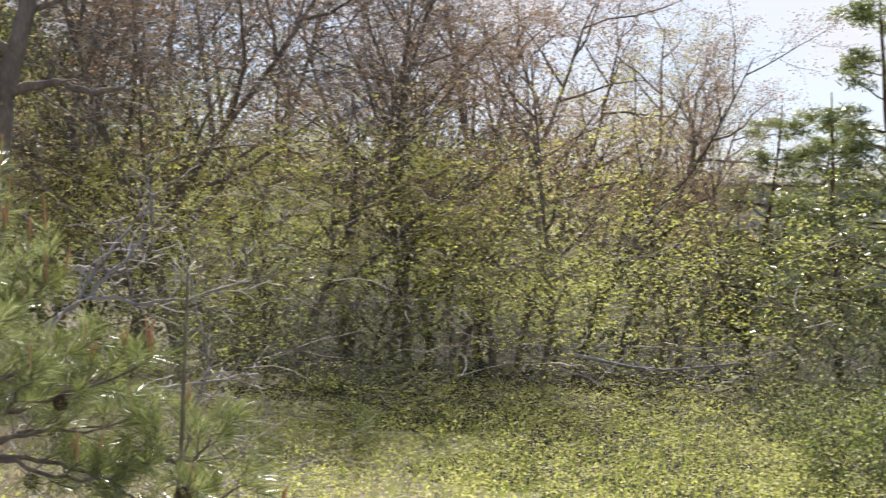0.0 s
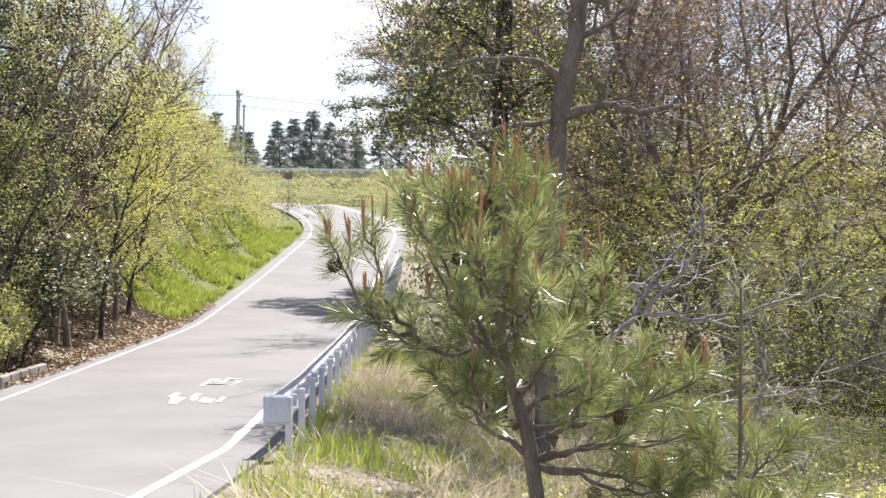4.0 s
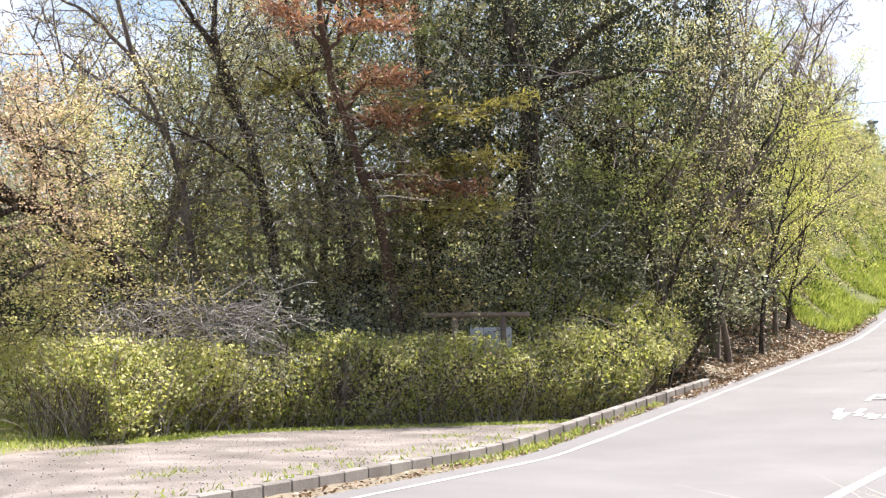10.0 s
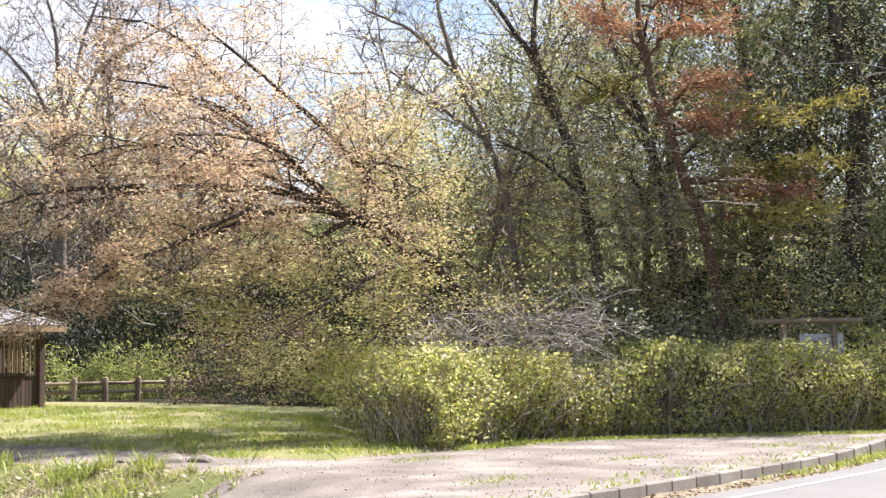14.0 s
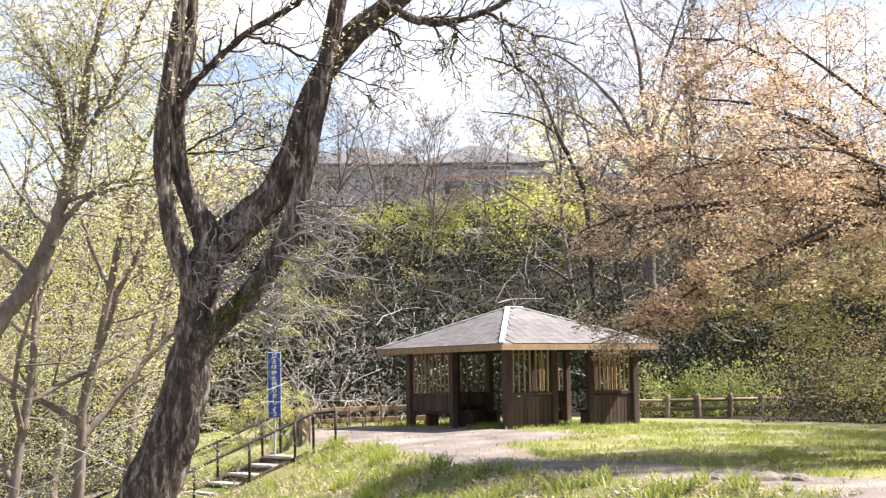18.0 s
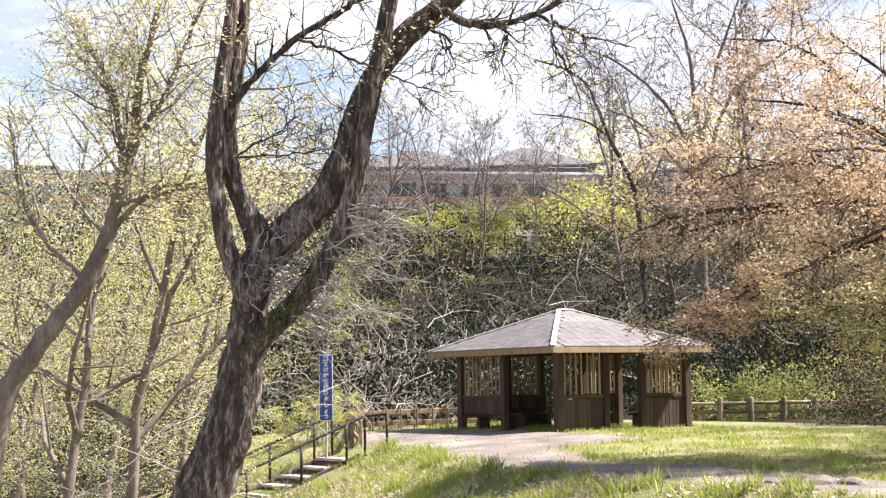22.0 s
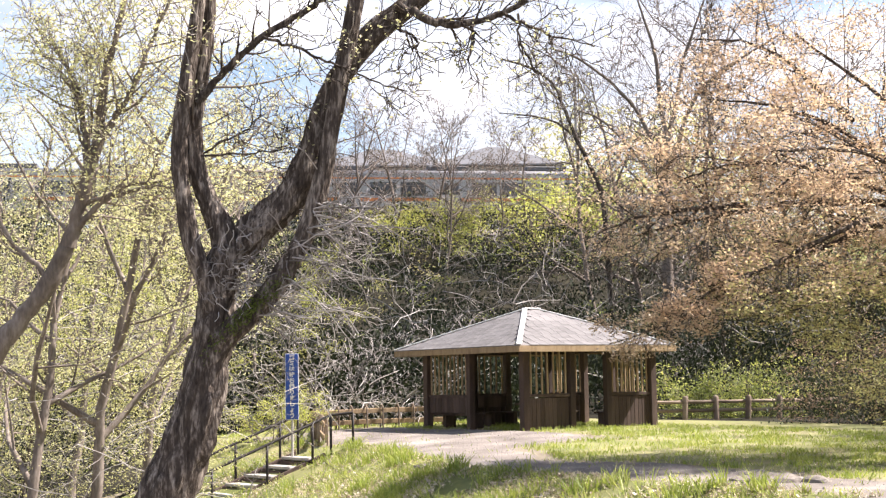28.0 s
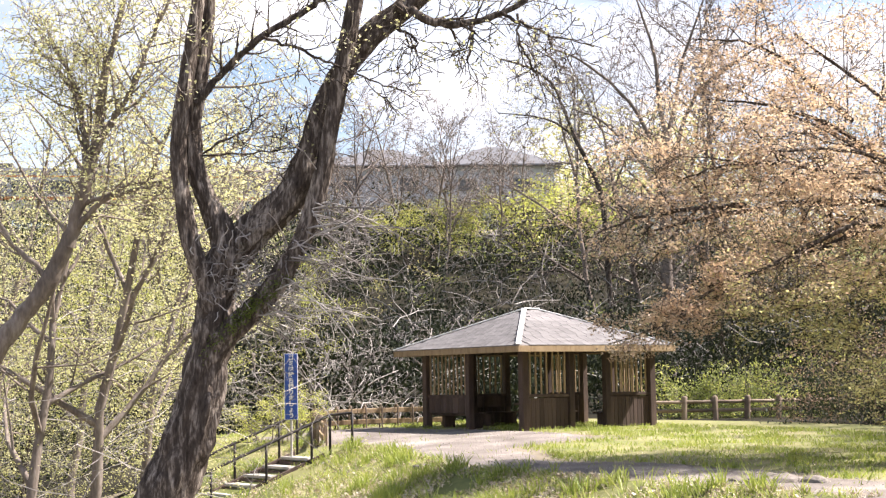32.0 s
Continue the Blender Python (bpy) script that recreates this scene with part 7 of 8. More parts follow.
# ---- shelter ----
def shelter():
    root = tagged(new("shelter"), "open wooden park shelter with hipped shingle roof on dark posts", "shelter")
    z0 = 0.34
    root.matrix_basis = pose(2.08, 38.4, z0, 0, 0, 33.4) @ Matrix.Diagonal((0.945, 1, 1, 1))
    a = 4.38
    post = box("post", (0.17, 0.17, 2.3), M["wood_dark"], at=(0, 0, 0.95))
    wide = box("post", (0.2, 0.2, 2.3), M["wood_dark"], at=(0, 0, 0.95))
    spots = [(0, 0), (a, 0), (0, a), (a, a), (1.55, 0), (2.8, 0), (0, 2.35), (a, 1.6), (a, 2.8), (1.6, a), (2.8, a)]
    for i, (x, y) in enumerate(spots):
        part("post", wide if i < 4 else post, root, "", pose(x, y, 0))
    board = box("wall_board", (0.13, 0.03, 0.82), M["wood_dark"], 0.006, (0, 0, 0.43))
    slat = box("slat", (0.045, 0.04, 1.12), M["wood_pale"], 0.006, (0, 0, 1.5))

    back = box("wall_board", (0.13, 0.03, 0.4), M["wood_dark"], 0.006, (0, 0, 0.66))

    def panel(x0, y0, x1, y1, seat=False):
        """A boarded wall below, upright pale slats above, between two posts."""
        w = math.hypot(x1 - x0, y1 - y0)
        ang = math.degrees(math.atan2(y1 - y0, x1 - x0))
        m = pose(x0, y0, 0, 0, 0, ang)
        for z in (0.9, 2.04):
            part("wall_rail", box("wall_rail", (w - 0.16, 0.09, 0.08), M["wood_dark"], 0.008, (w / 2, 0, z)), root, "", m)
        n = int((w - 0.2) / 0.135)
        for k in range(n):
            part("wall_board", back if seat else board, root, "", m @ pose(0.1 + (k + 0.5) * (w - 0.2) / n, 0.004 * (k % 2), 0))
        if seat:
            part("seat", box("seat", (w - 0.18, 0.38, 0.06), M["wood_dark"], 0.01, (w / 2, -0.24, 0.42)), root, "dark plank bench seat between posts", m)
        n = int((w - 0.2) / 0.17)
        for k in range(n):
            part("slat", slat, root, "", m @ pose(0.1 + (k + 0.5) * (w - 0.2) / n, 0, 0, 0, random.uniform(-0.6, 0.6), 0))

    for p in ((0, 0, 1.55, 0), (2.8, 0, a, 0), (0, 2.35, 0, a, True), (1.6, a, 2.8, a), (a, 0, a, 1.6), (a, 2.8, a, a)):
        panel(*p)
    for p, q in (((0, 0), (a, 0)), ((a, 0), (a, a)), ((0, a), (a, a)), ((0, 0), (0, a))):
        w = a
        ang = math.degrees(math.atan2(q[1] - p[1], q[0] - p[0]))
        part("beam", box("beam", (w + 0.2, 0.14, 0.18), M["wood_dark"], 0.01, (w / 2, 0, 2.1)), root, "", pose(p[0], p[1], 0, 0, 0, ang))
    o, e, rise = 0.66, 2.14, 1.02
    w = 0.3  # the eave beyond the far end is shorter
    half = a / 2 + o
    hx = (a + o + w) / 2
    c, cx = a / 2, hx - o
    V = [(-o, -o, e), (a + w, -o, e), (a + w, a + o, e), (-o, a + o, e), (cx - 0.22, c, e + rise), (cx + 0.22, c, e + rise)]
    V += [(x, y, z - 0.07) for x, y, z in V]
    Fc = [(0, 1, 5, 4), (1, 2, 5), (2, 3, 4, 5), (3, 0, 4), (7, 6, 10, 11), (8, 7, 11), (9, 8, 11, 10), (6, 9, 10), (0, 6, 7, 1), (1, 7, 8, 2), (2, 8, 9, 3), (3, 9, 6, 0)]
    roof = part("roof", mesh_of("roof", V, Fc, M["shingle"]), root)
    # fascia under the eave
    for k in range(4):
        long, out = (hx, half) if k % 2 == 0 else (half, hx)
        part("fascia", box("fascia", (2 * long + 0.02, 0.035, 0.15), M["wood_pale"], 0.006, (0, -out - 0.002, e - 0.09)), root, "pale timber eave board", pose(cx, c, 0, 0, 0, 90 * k))
    # courses of shingles on the four slopes
    sh = box("shingle", (0.29, 0.2, 0.014), M["shingle"], 0.0)
    rest = []
    for k in range(4):
        m = pose(cx, c, 0, 0, 0, 90 * k)
        long, out = (hx, half) if k % 2 == 0 else (half, hx - 0.22)
        near = 0.22 if k % 2 else 0.0
        sl = math.degrees(math.atan2(rise, out))
        run = math.hypot(rise, out)
        rows = int(run / 0.15)
        for r in range(rows):
            f = (r + 0.5) * 0.15 / run
            wide_ = long * (1 - f) + (0.22 * f if k % 2 == 0 else 0)
            n = int((2 * wide_ - 0.1) / 0.3)
            for i in range(n):
                x = (i - (n - 1) / 2) * 0.3 + (0.06 if r % 2 else -0.06)
                if abs(x) + 0.15 > wide_:
                    continue
                mm = m @ pose(x, -out * (1 - f) - near, e + rise * f + 0.014, sl + 1.6, 0, random.uniform(-0.6, 0.6))
                if k in (0, 3) and r < 13:
                    part("shingle", sh, roof, "", mm)
                else:
                    rest.append(mm)
    V, Fc = [], []
    for mm in rest:
        b = len(V)
        V += [tuple(mm @ v.co) for v in sh.vertices]
        Fc += [tuple(b + i for i in p.vertices) for p in sh.polygons]
    tagged(part("shingle_rest", mesh_of("shingle_rest", V, Fc, M["shingle"]), roof), kind="stuff")
    for i, (x, y) in enumerate(((-o, -o), (a + w, -o), (a + w, a + o), (-o, a + o))):
        top = np.array([cx - 0.22 if i in (0, 3) else cx + 0.22, c, e + rise + 0.03])
        bot = np.array([x, y, e + 0.03])
        d = Vector(top - bot)
        mm = Matrix.Translation(Vector((top + bot) / 2)) @ d.to_track_quat("X", "Z").to_matrix().to_4x4()
        part("hip_cap", box("hip_cap", (d.length + 0.02, 0.13, 0.03), M["white"], 0.008), roof, "pale metal hip capping", mm)
    part("hip_cap", box("hip_cap", (0.55, 0.14, 0.03), M["white"], 0.008, (cx, c, e + rise + 0.035)), roof, "pale metal ridge capping")
    # furniture under the roof
    w = root.matrix_basis

    def table(x, y):
        t = tagged(new("picnic_table"), "low dark wooden table on a thick trunk leg under a shelter", "table")
        t.matrix_basis = w @ pose(x, y, 0)
        for i in range(4):
            part("tabletop_plank", box("tabletop_plank", (1.0, 0.2, 0.06), M["wood_dark"], 0.008, (0, -0.32 + 0.21 * i, 0.66)), t)
        part("leg", box("leg", (0.3, 0.3, 0.64), M["wood_dark"], 0.02, (0, 0, 0.32)), t)

    table(2.2, 2.2)

    def bench(x, y, turn, length):
        b = tagged(new("bench"), "dark wooden bench along a shelter wall", "bench", "benches in the shelter")
        b.matrix_basis = w @ pose(x, y, 0, 0, 0, turn)
        for i in range(3):
            part("seat_plank", box("seat_plank", (length, 0.13, 0.04), M["wood_dark"], 0.006, (0, -0.14 + 0.14 * i, 0.42)), b)
        for sx in (-1, 1):
            part("leg", box("leg", (0.14, 0.36, 0.4), M["wood_dark"], 0.01, (sx * (length / 2 - 0.2), 0, 0.2)), b)
        part("backrest", box("backrest", (length, 0.035, 0.3), M["wood_dark"], 0.008, (0, 0.24, 0.72)), b)
        for sx in (-1, 1):
            part("back_post", box("back_post", (0.07, 0.05, 0.5), M["wood_dark"], 0.006, (sx * (length / 2 - 0.2), 0.215, 0.63)), b)

    bench(0.42, 3.3, 90, 1.7)
    bench(3.5, 0.45, 180, 1.3)
    bench(a - 0.45, 3.5, -90, 1.4)
    bench(2.2, a - 0.45, 0, 1.2)


shelter()


# ---- fences ----
def beam_between(name, p, q, w, h, mat, parent, bevel=0.01, label=""):
    d = Vector(q) - Vector(p)
    mm = Matrix.Translation((Vector(p) + Vector(q)) / 2) @ d.to_track_quat("X", "Z").to_matrix().to_4x4()
    return part(name, box(name, (d.length, w, h), mat, bevel), parent, label, mm)


def log_post(h, r, mat):
    """A round post with a domed, chamfered head."""
    pts = np.array([(0, 0, -0.25), (0, 0, h - 0.05), (0, 0, h - 0.02), (0, 0, h)])
    return smooth(mesh_of("post", *tubes([(pts, [r, r, r * 0.85, r * 0.5], 0)], (10,)), mat))


def log_fence(pts, label):
    root = tagged(new("log_fence"), label, "fence")
    po = log_post(0.72, 0.09, M["wood_grey"])
    P = [on_land(*p) for p in pts]
    for p in P:
        part("post", po, root, "", pose(*p, random.uniform(-2, 2), random.uniform(-2, 2), random.uniform(0, 360)))
    for p, q in zip(P, P[1:]):
        for z in (0.3, 0.55):
            rail = np.array([(p[0], p[1], p[2] + z), ((p[0] + q[0]) / 2, (p[1] + q[1]) / 2, (p[2] + q[2]) / 2 + z - 0.01), (q[0], q[1], q[2] + z)])
            part("rail", smooth(mesh_of("rail", *tubes([(rail, [0.05, 0.05, 0.05], 1)], (8, 8)), M["wood_grey"])), root)


log_fence([(6.2 + 0.95 * i, 45.4 + 0.12 * i) for i in range(7)], "brown log fence with two rails at the edge of a lawn")


def hoop_fence():
    root = tagged(new("hoop_fence"), "low beige rail fence with arched metal hoops", "fence")
    line = [(-2.75, 36.6), (-3.0, 38.6), (-3.3, 40.6), (-3.4, 42.7), (-2.3, 43.2), (-1.0, 43.8), (0.3, 44.2)]
    P = [on_land(x, y) for x, y in line]
    P = [(x, y, max(z, 0.15)) for x, y, z in P]
    for p, q in zip(P, P[1:]):
        for z in (0.5, 0.2):
            beam_between("rail", (p[0], p[1], p[2] + z), (q[0], q[1], q[2] + z), 0.05, 0.13, M["wood_pale"], root)
        for k in range(3):
            f = (k + 0.5) / 3
            x, y, z = (p[i] * (1 - f) + q[i] * f for i in range(3))
            d = np.array([q[0] - p[0], q[1] - p[1], 0])
            d = np.array([-d[1], d[0], 0]) / np.linalg.norm(d)
            c = np.array([x, y, z])
            arc = [c - d * 0.1 + np.array([0, 0, -0.2])] + [c + d * 0.1 * -math.cos(t) + np.array([0, 0, 0.55 + 0.1 * math.sin(t)]) for t in np.linspace(0, math.pi, 7)] + [c + d * 0.1 + np.array([0, 0, -0.2])]
            part("hoop", smooth(mesh_of("hoop", *tubes([(np.array(arc), [0.025] * 9, 1)], (8, 6)), M["wood_grey"])), root)


hoop_fence()


# ---- stairs into the valley ----
TOP, FOOT = np.array([-3.0, 35.85, 0.02]), np.array([-6.95, 33.1, -1.78])


def stairs():
    root = tagged(new("stairs"), "narrow concrete steps going down a grassy slope", "stairs", kind="structure")
    n = 10
    d = FOOT - TOP
    ang = math.degrees(math.atan2(d[1], d[0]))
    run = math.hypot(d[0], d[1]) / n
    tread = box("step", (run * 0.8, 1.25, 0.07), M["concrete"], 0.012)
    riser = box("riser", (0.05, 1.2, 0.3), M["wood_dark"], 0.005, (0, 0, -0.13))
    for i in range(n):
        p = TOP + d * (i + 0.5) / n
        st = part("step", tread, root, "", pose(*p, 0, 0, ang))
        part("riser", riser, root, "", pose(*(p + d / n * 0.45), 0, 0, ang))
    for sgn in (-1, 1):
        w = np.array([-d[1], d[0], 0]) / math.hypot(d[0], d[1]) * 0.68 * sgn
        beam_between("stringer", TOP + w + [0, 0, -0.02], FOOT + w + [0, 0, -0.02], 0.06, 0.16, M["wood_dark"], root)


stairs()


def handrail(side, lead):
    d = FOOT - TOP
    w = np.array([-d[1], d[0], 0]) / math.hypot(d[0], d[1]) * 0.75 * side
    root = tagged(new("handrail"), "dark painted steel pipe handrail beside steps", "handrail", "handrails of the stairs")
    a, b = TOP + w, FOOT + w
    a = a - d / np.linalg.norm(d) * 0.1
    post = [(np.array([(0, 0, -0.3), (0, 0, 0.4), (0, 0, 0.86)]), [0.03] * 3, 1)]
    pm = smooth(mesh_of("post", *tubes(post, (8, 8)), M["metal_dark"]))
    feet = [a, a + d * 0.1, a + d * 0.34, a + d * 0.62, b]
    if lead:
        feet = [a + np.array([0.5, 0.05, 0.04])] + feet
    for p in feet:
        part("post", pm, root, "", pose(*p))
    top = [p + np.array([0, 0, 0.86]) for p in feet]
    part("top_rail", smooth(mesh_of("top_rail", *tubes([(np.array(top), [0.032] * len(top), 1)], (8, 8)), M["metal_dark"])), root)
    mid = [p + np.array([0, 0, 0.45]) for p in feet[1 if lead else 0:]]


handrail(1, True)
handrail(-1, False)


def litter_sign():
    root = tagged(new("notice_sign"), "tall narrow blue sign with white writing on a grey pole", "sign")
    x, y = -3.42, 35.84
    root.matrix_basis = pose(x, y, 0, 0, 0, 5.5)
    part("pole", smooth(mesh_of("pole", *tubes([(np.array([(0, 0.03, -0.6), (0, 0.03, 1), (0, 0.03, 2.2)]), [0.03] * 3, 1)], (10, 10)), M["concrete"])), root)
    panel = part("panel", box("panel", (0.29, 0.025, 1.5), M["blue"], 0.006, (0, 0, 1.57)), root)
    part("border", box("border", (0.31, 0.018, 1.52), M["white"], 0.004, (0, 0.006, 1.57)), panel, "white sign border")
    for i, ch in enumerate("ゴミは持ち帰りましょう"):
        cu = bpy.data.curves.new("writing", "FONT")
        cu.body, cu.size, cu.align_x, cu.align_y = ch, 0.135, "CENTER", "CENTER"
        cu.extrude = 0.002
        cu.offset = 0.004
        tmp = bpy.data.objects.new("writing", cu)
        scene.collection.objects.link(tmp)
        bpy.context.view_layer.update()
        me = bpy.data.meshes.new_from_object(tmp.evaluated_get(bpy.context.evaluated_depsgraph_get()))
        bpy.data.objects.remove(tmp)
        me.materials.clear()
        me.materials.append(M["white"])
        part("writing", me, panel, "", pose(0, -0.017, 2.235 - 0.133 * i, 90, 0, 0))


litter_sign()


# ---- guard rail ----
def guard_rail():
    root = tagged(new("guard_rail"), "white steel guard rail on square posts along a road edge", "guard rail")
    ang = math.degrees(math.atan2(U[1], U[0]))
    post = box("post", (0.085, 0.085, 1.1), M["metal_white"], 0.012, (0, 0, 0.17))
    block = box("spacer", (0.06, 0.1, 0.16), M["metal_white"], 0.01, (0, 0.11, 0.56))
    for i in range(28):
        s = 3.35 + 1.65 * i
        x, y = so(s, -3.02)
        m = pose(x, y, float(road_z(s)), 0, 0, ang)
        p = part("post", post, root, "", m)
        part("spacer", block, root, "", m)
    prof = [(0.17, 0.4), (0.23, 0.44), (0.23, 0.49), (0.17, 0.54), (0.17, 0.6), (0.23, 0.65), (0.23, 0.7), (0.17, 0.75)]
    for i in range(14):
        V = []
        for s in (3.35 + 3.3 * i - (0.3 if i == 0 else 0), 6.65 + 3.3 * i):
            for dy, z in prof:
                for t in (0, 0.006):
                    x, y = so(s, -3.02 + dy + t)
                    V.append((x, y, float(road_z(s)) + z))
        n = len(prof)
        Fc = []
        for k in range(n - 1):
            a, b = 2 * k, 2 * k + 2
            Fc += [(a, b, b + 2 * n, a + 2 * n), (a + 1, a + 1 + 2 * n, b + 1 + 2 * n, b + 1)]
        Fc += [(0, 2 * n, 2 * n + 1, 1), (2 * n - 2, 2 * n - 1, 4 * n - 1, 4 * n - 2)]
        part("rail_beam", mesh_of("rail_beam", V, Fc, M["metal_white"]), root)
    x, y = so(3.1, -2.9)
    part("end_piece", box("end_piece", (0.1, 0.34, 0.36), M["metal_white"], 0.03, (0, 0, 0.57)), root, "rounded white rail end", pose(x, y, float(road_z(3.1)), 0, 0, ang))


guard_rail()


def road_writing():
    """Worn writing on the asphalt, too flat to read: bars of paint."""
    rng = random.Random(4)
    ang = math.degrees(math.atan2(U[1], U[0]))
    for row, s0 in ((0, 10.4), (1, 13.2)):
        for k in range(8 if row == 0 else 6):
            s, o = s0 + rng.uniform(-0.5, 0.6), -0.62 + (k - 4) * 0.13 + rng.uniform(-0.04, 0.04)
            me = box("road_marking", (rng.uniform(0.4, 1.3), rng.uniform(0.08, 0.13), 0.006), M["paint"], 0.0)
            ob = new("road_marking", me)
            slope = math.degrees(math.atan((float(road_z(s + 0.5)) - float(road_z(s - 0.5)))))
            ob.matrix_basis = pose(*so(s, o), float(road_z(s)) + 0.006, 0, -slope, ang + rng.choice((0, 0, 0, 90, 8)))
            tagged(ob, "worn white painted stroke of road writing", "road marking", kind="structure")


road_writing()


# ---- hedge, notice rail behind it, stones ----
def hedge():
    rng = np.random.default_rng(5)
    root = tagged(new("hedge"), "broad unclipped green hedge with small bright leaves", "hedge")
    P, stems = [], []

    def front(f):
        return 17.0 - 13.4 * f, 3.95 + 5.35 * ramp01((f - 0.22) * 1.5)

    for i in range(78000):
        f = rng.random()
        s, o0 = front(f)
        bump = 0.82 + 0.14 * math.sin(s * 2.3) * math.sin(s * 0.9 + 1) + 0.1 * noise.noise(Vector((s * 1.3, 0, 1)))
        top = 2.12 * bump * (1 - 0.24 * f) * (1 - 0.14 * ramp01((s - 12) / 3))
        if rng.random() < 0.6:
            zz = rng.random() ** 1.1 * top
            belly = 0.35 * math.sin(math.pi * zz / top) + 0.3 * noise.noise(Vector((s * 1.6, zz * 1.6, 0)))
            oo = o0 + 0.35 - belly + rng.random() ** 2 * 0.5 + 0.5 * max(0, zz / top - 0.75)
        else:
            zz = top - rng.random() ** 2 * 0.35 + 0.12 * noise.noise(Vector((s * 2, i * 0.01, 2)))
            oo = o0 + 0.5 + rng.random() * 2.6
        P.append((*so(s, oo), zz))
    for i in range(13000):
        f = rng.random()
        s, o = 3.6 + 6.2 * f + abs(rng.normal()) * 0.5, 9.3 + 7.5 * f + 0.4 * rng.normal()
        top = 1.5 + 0.5 * noise.noise(Vector((f * 9, 0, 5)))
        P.append((*so(s, o), rng.random() ** 0.7 * top))
    P = np.array(P)
    P[:, 2] += land(P[:, 0], P[:, 1])
    P += rng.normal(size=P.shape) * 0.07
    thin = np.array([noise.noise(Vector(p * 1.9)) for p in P])
    P = P[thin > -0.42 + 0.12 * rng.normal(size=len(P))]
    P = P[P[:, 2] > land(P[:, 0], P[:, 1]) + 0.03]
    s, o = (P[:, :2] - P0) @ U, (P[:, :2] - P0) @ N2
    P = P[(np.hypot((s - 10.6) / 1.9, (o - 6.7) / 1.6) > 1) | (P[:, 2] < 1.79 + 0.04 * rng.normal(size=len(P)))]  # lower before the notice
    pick = rng.random(len(P))
    for lo, hi, mat, lab in ((0, 0.12, "leaf_green", ""), (0.12, 0.56, "leaf_spring", "bright yellow-green young leaves"), (0.56, 0.9, "leaf_pale", "pale young leaves"), (0.9, 0.96, "leaf_ochre", "ochre leaves and dry buds"), (0.96, 1.01, "leaf_brown", "brown dry leaves")):
        V, F4 = quads(P[(pick >= lo) & (pick < hi)], 0.064, rng, 0.7, 0.1)
        part("foliage", leaf_mesh("foliage", V, F4, M[mat]), root, lab)
    for i in range(1000):
        f = rng.random() ** 0.7
        s, o0 = front(f)
        x, y = so(s, o0 + rng.random() * 1.8)
        q = limb(rng, (x, y, float(land(x, y))), (rng.normal() * 0.35, rng.normal() * 0.35, 1), rng.uniform(0.9, 1.95), 5, 0.16, 0.0)
        stems.append((q, np.linspace(0.011, 0.004, 6), 3))
    tagged(part("stem_thicket", mesh_of("stem_thicket", *tubes(stems), M["twig"]), root), kind="stuff")


hedge()


def notice_rail():
    root = tagged(new("notice_board"), "weathered log rail with a white notice board behind a hedge", "notice board")
    a, b = np.array([16.55, 25.0, 2.14]), np.array([18.25, 23.79, 2.14])
    part("log_rail", smooth(mesh_of("log_rail", *tubes([(np.array([a, (a + b) / 2, b]), [0.05, 0.052, 0.048], 0)], (10,)), M["wood_grey"])), root)
    for p in (a * 0.7 + b * 0.3, a * 0.25 + b * 0.75):
        z = float(land(p[0], p[1]))
        part("post", smooth(mesh_of("post", *tubes([(np.array([(p[0], p[1], z - 0.2), (p[0], p[1], (z + 2.0) / 2), (p[0], p[1], 2.1)]), [0.06] * 3, 0)], (9,)), M["wood_grey"])), root)
    c, d = np.array([17.3, 24.46, 1.62]), np.array([17.96, 24.0, 1.62])
    beam_between("board", c, d, 0.03, 0.55, M["house_wall"], root, 0.008, "white notice board")


notice_rail()


def stones():
    for i, (x, y, k) in enumerate(((4.5, 22.05, 0.24), (4.85, 21.9, 0.3), (5.2, 21.7, 0.26), (4.2, 22.25, 0.16), (-0.3, 28.6, 0.2), (1.6, 26.4, 0.16))):
        rng = np.random.default_rng(60 + i)
        bm = bmesh.new()
        bmesh.ops.create_icosphere(bm, subdivisions=2, radius=1)
        for v in bm.verts:
            v.co *= 1 + 0.22 * noise.noise(v.co * 1.5 + Vector((i * 7, 0, 0)))
        me = bpy.data.meshes.new("stone")
        bm.to_mesh(me)
        bm.free()
        me.materials.append(M["rock"])
        ob = new("stone", me)
        ob.matrix_basis = pose(*on_land(x, y, 0.03), 0, 0, rng.uniform(0, 180)) @ Matrix.Diagonal((k * 1.1, k * 0.7, k * 0.4, 1))
        tagged(ob, "rough grey-brown stone bedded at a path edge", "stone", "stones at the path edge")


stones()


# ---- grass and litter ----
def off_path(pts):
    """Leaves out nearly all points that fall on the gravel."""
    rng = random.Random(9)
    out = []
    for p in pts:
        s, o = (p - P0) @ U, (p - P0) @ N2
        if not is_gravel(s, o, noise.noise(Vector((s * 0.5, o * 0.5, 3.0)))) or rng.random() < 0.03:
            out.append(p)
    return np.array(out)


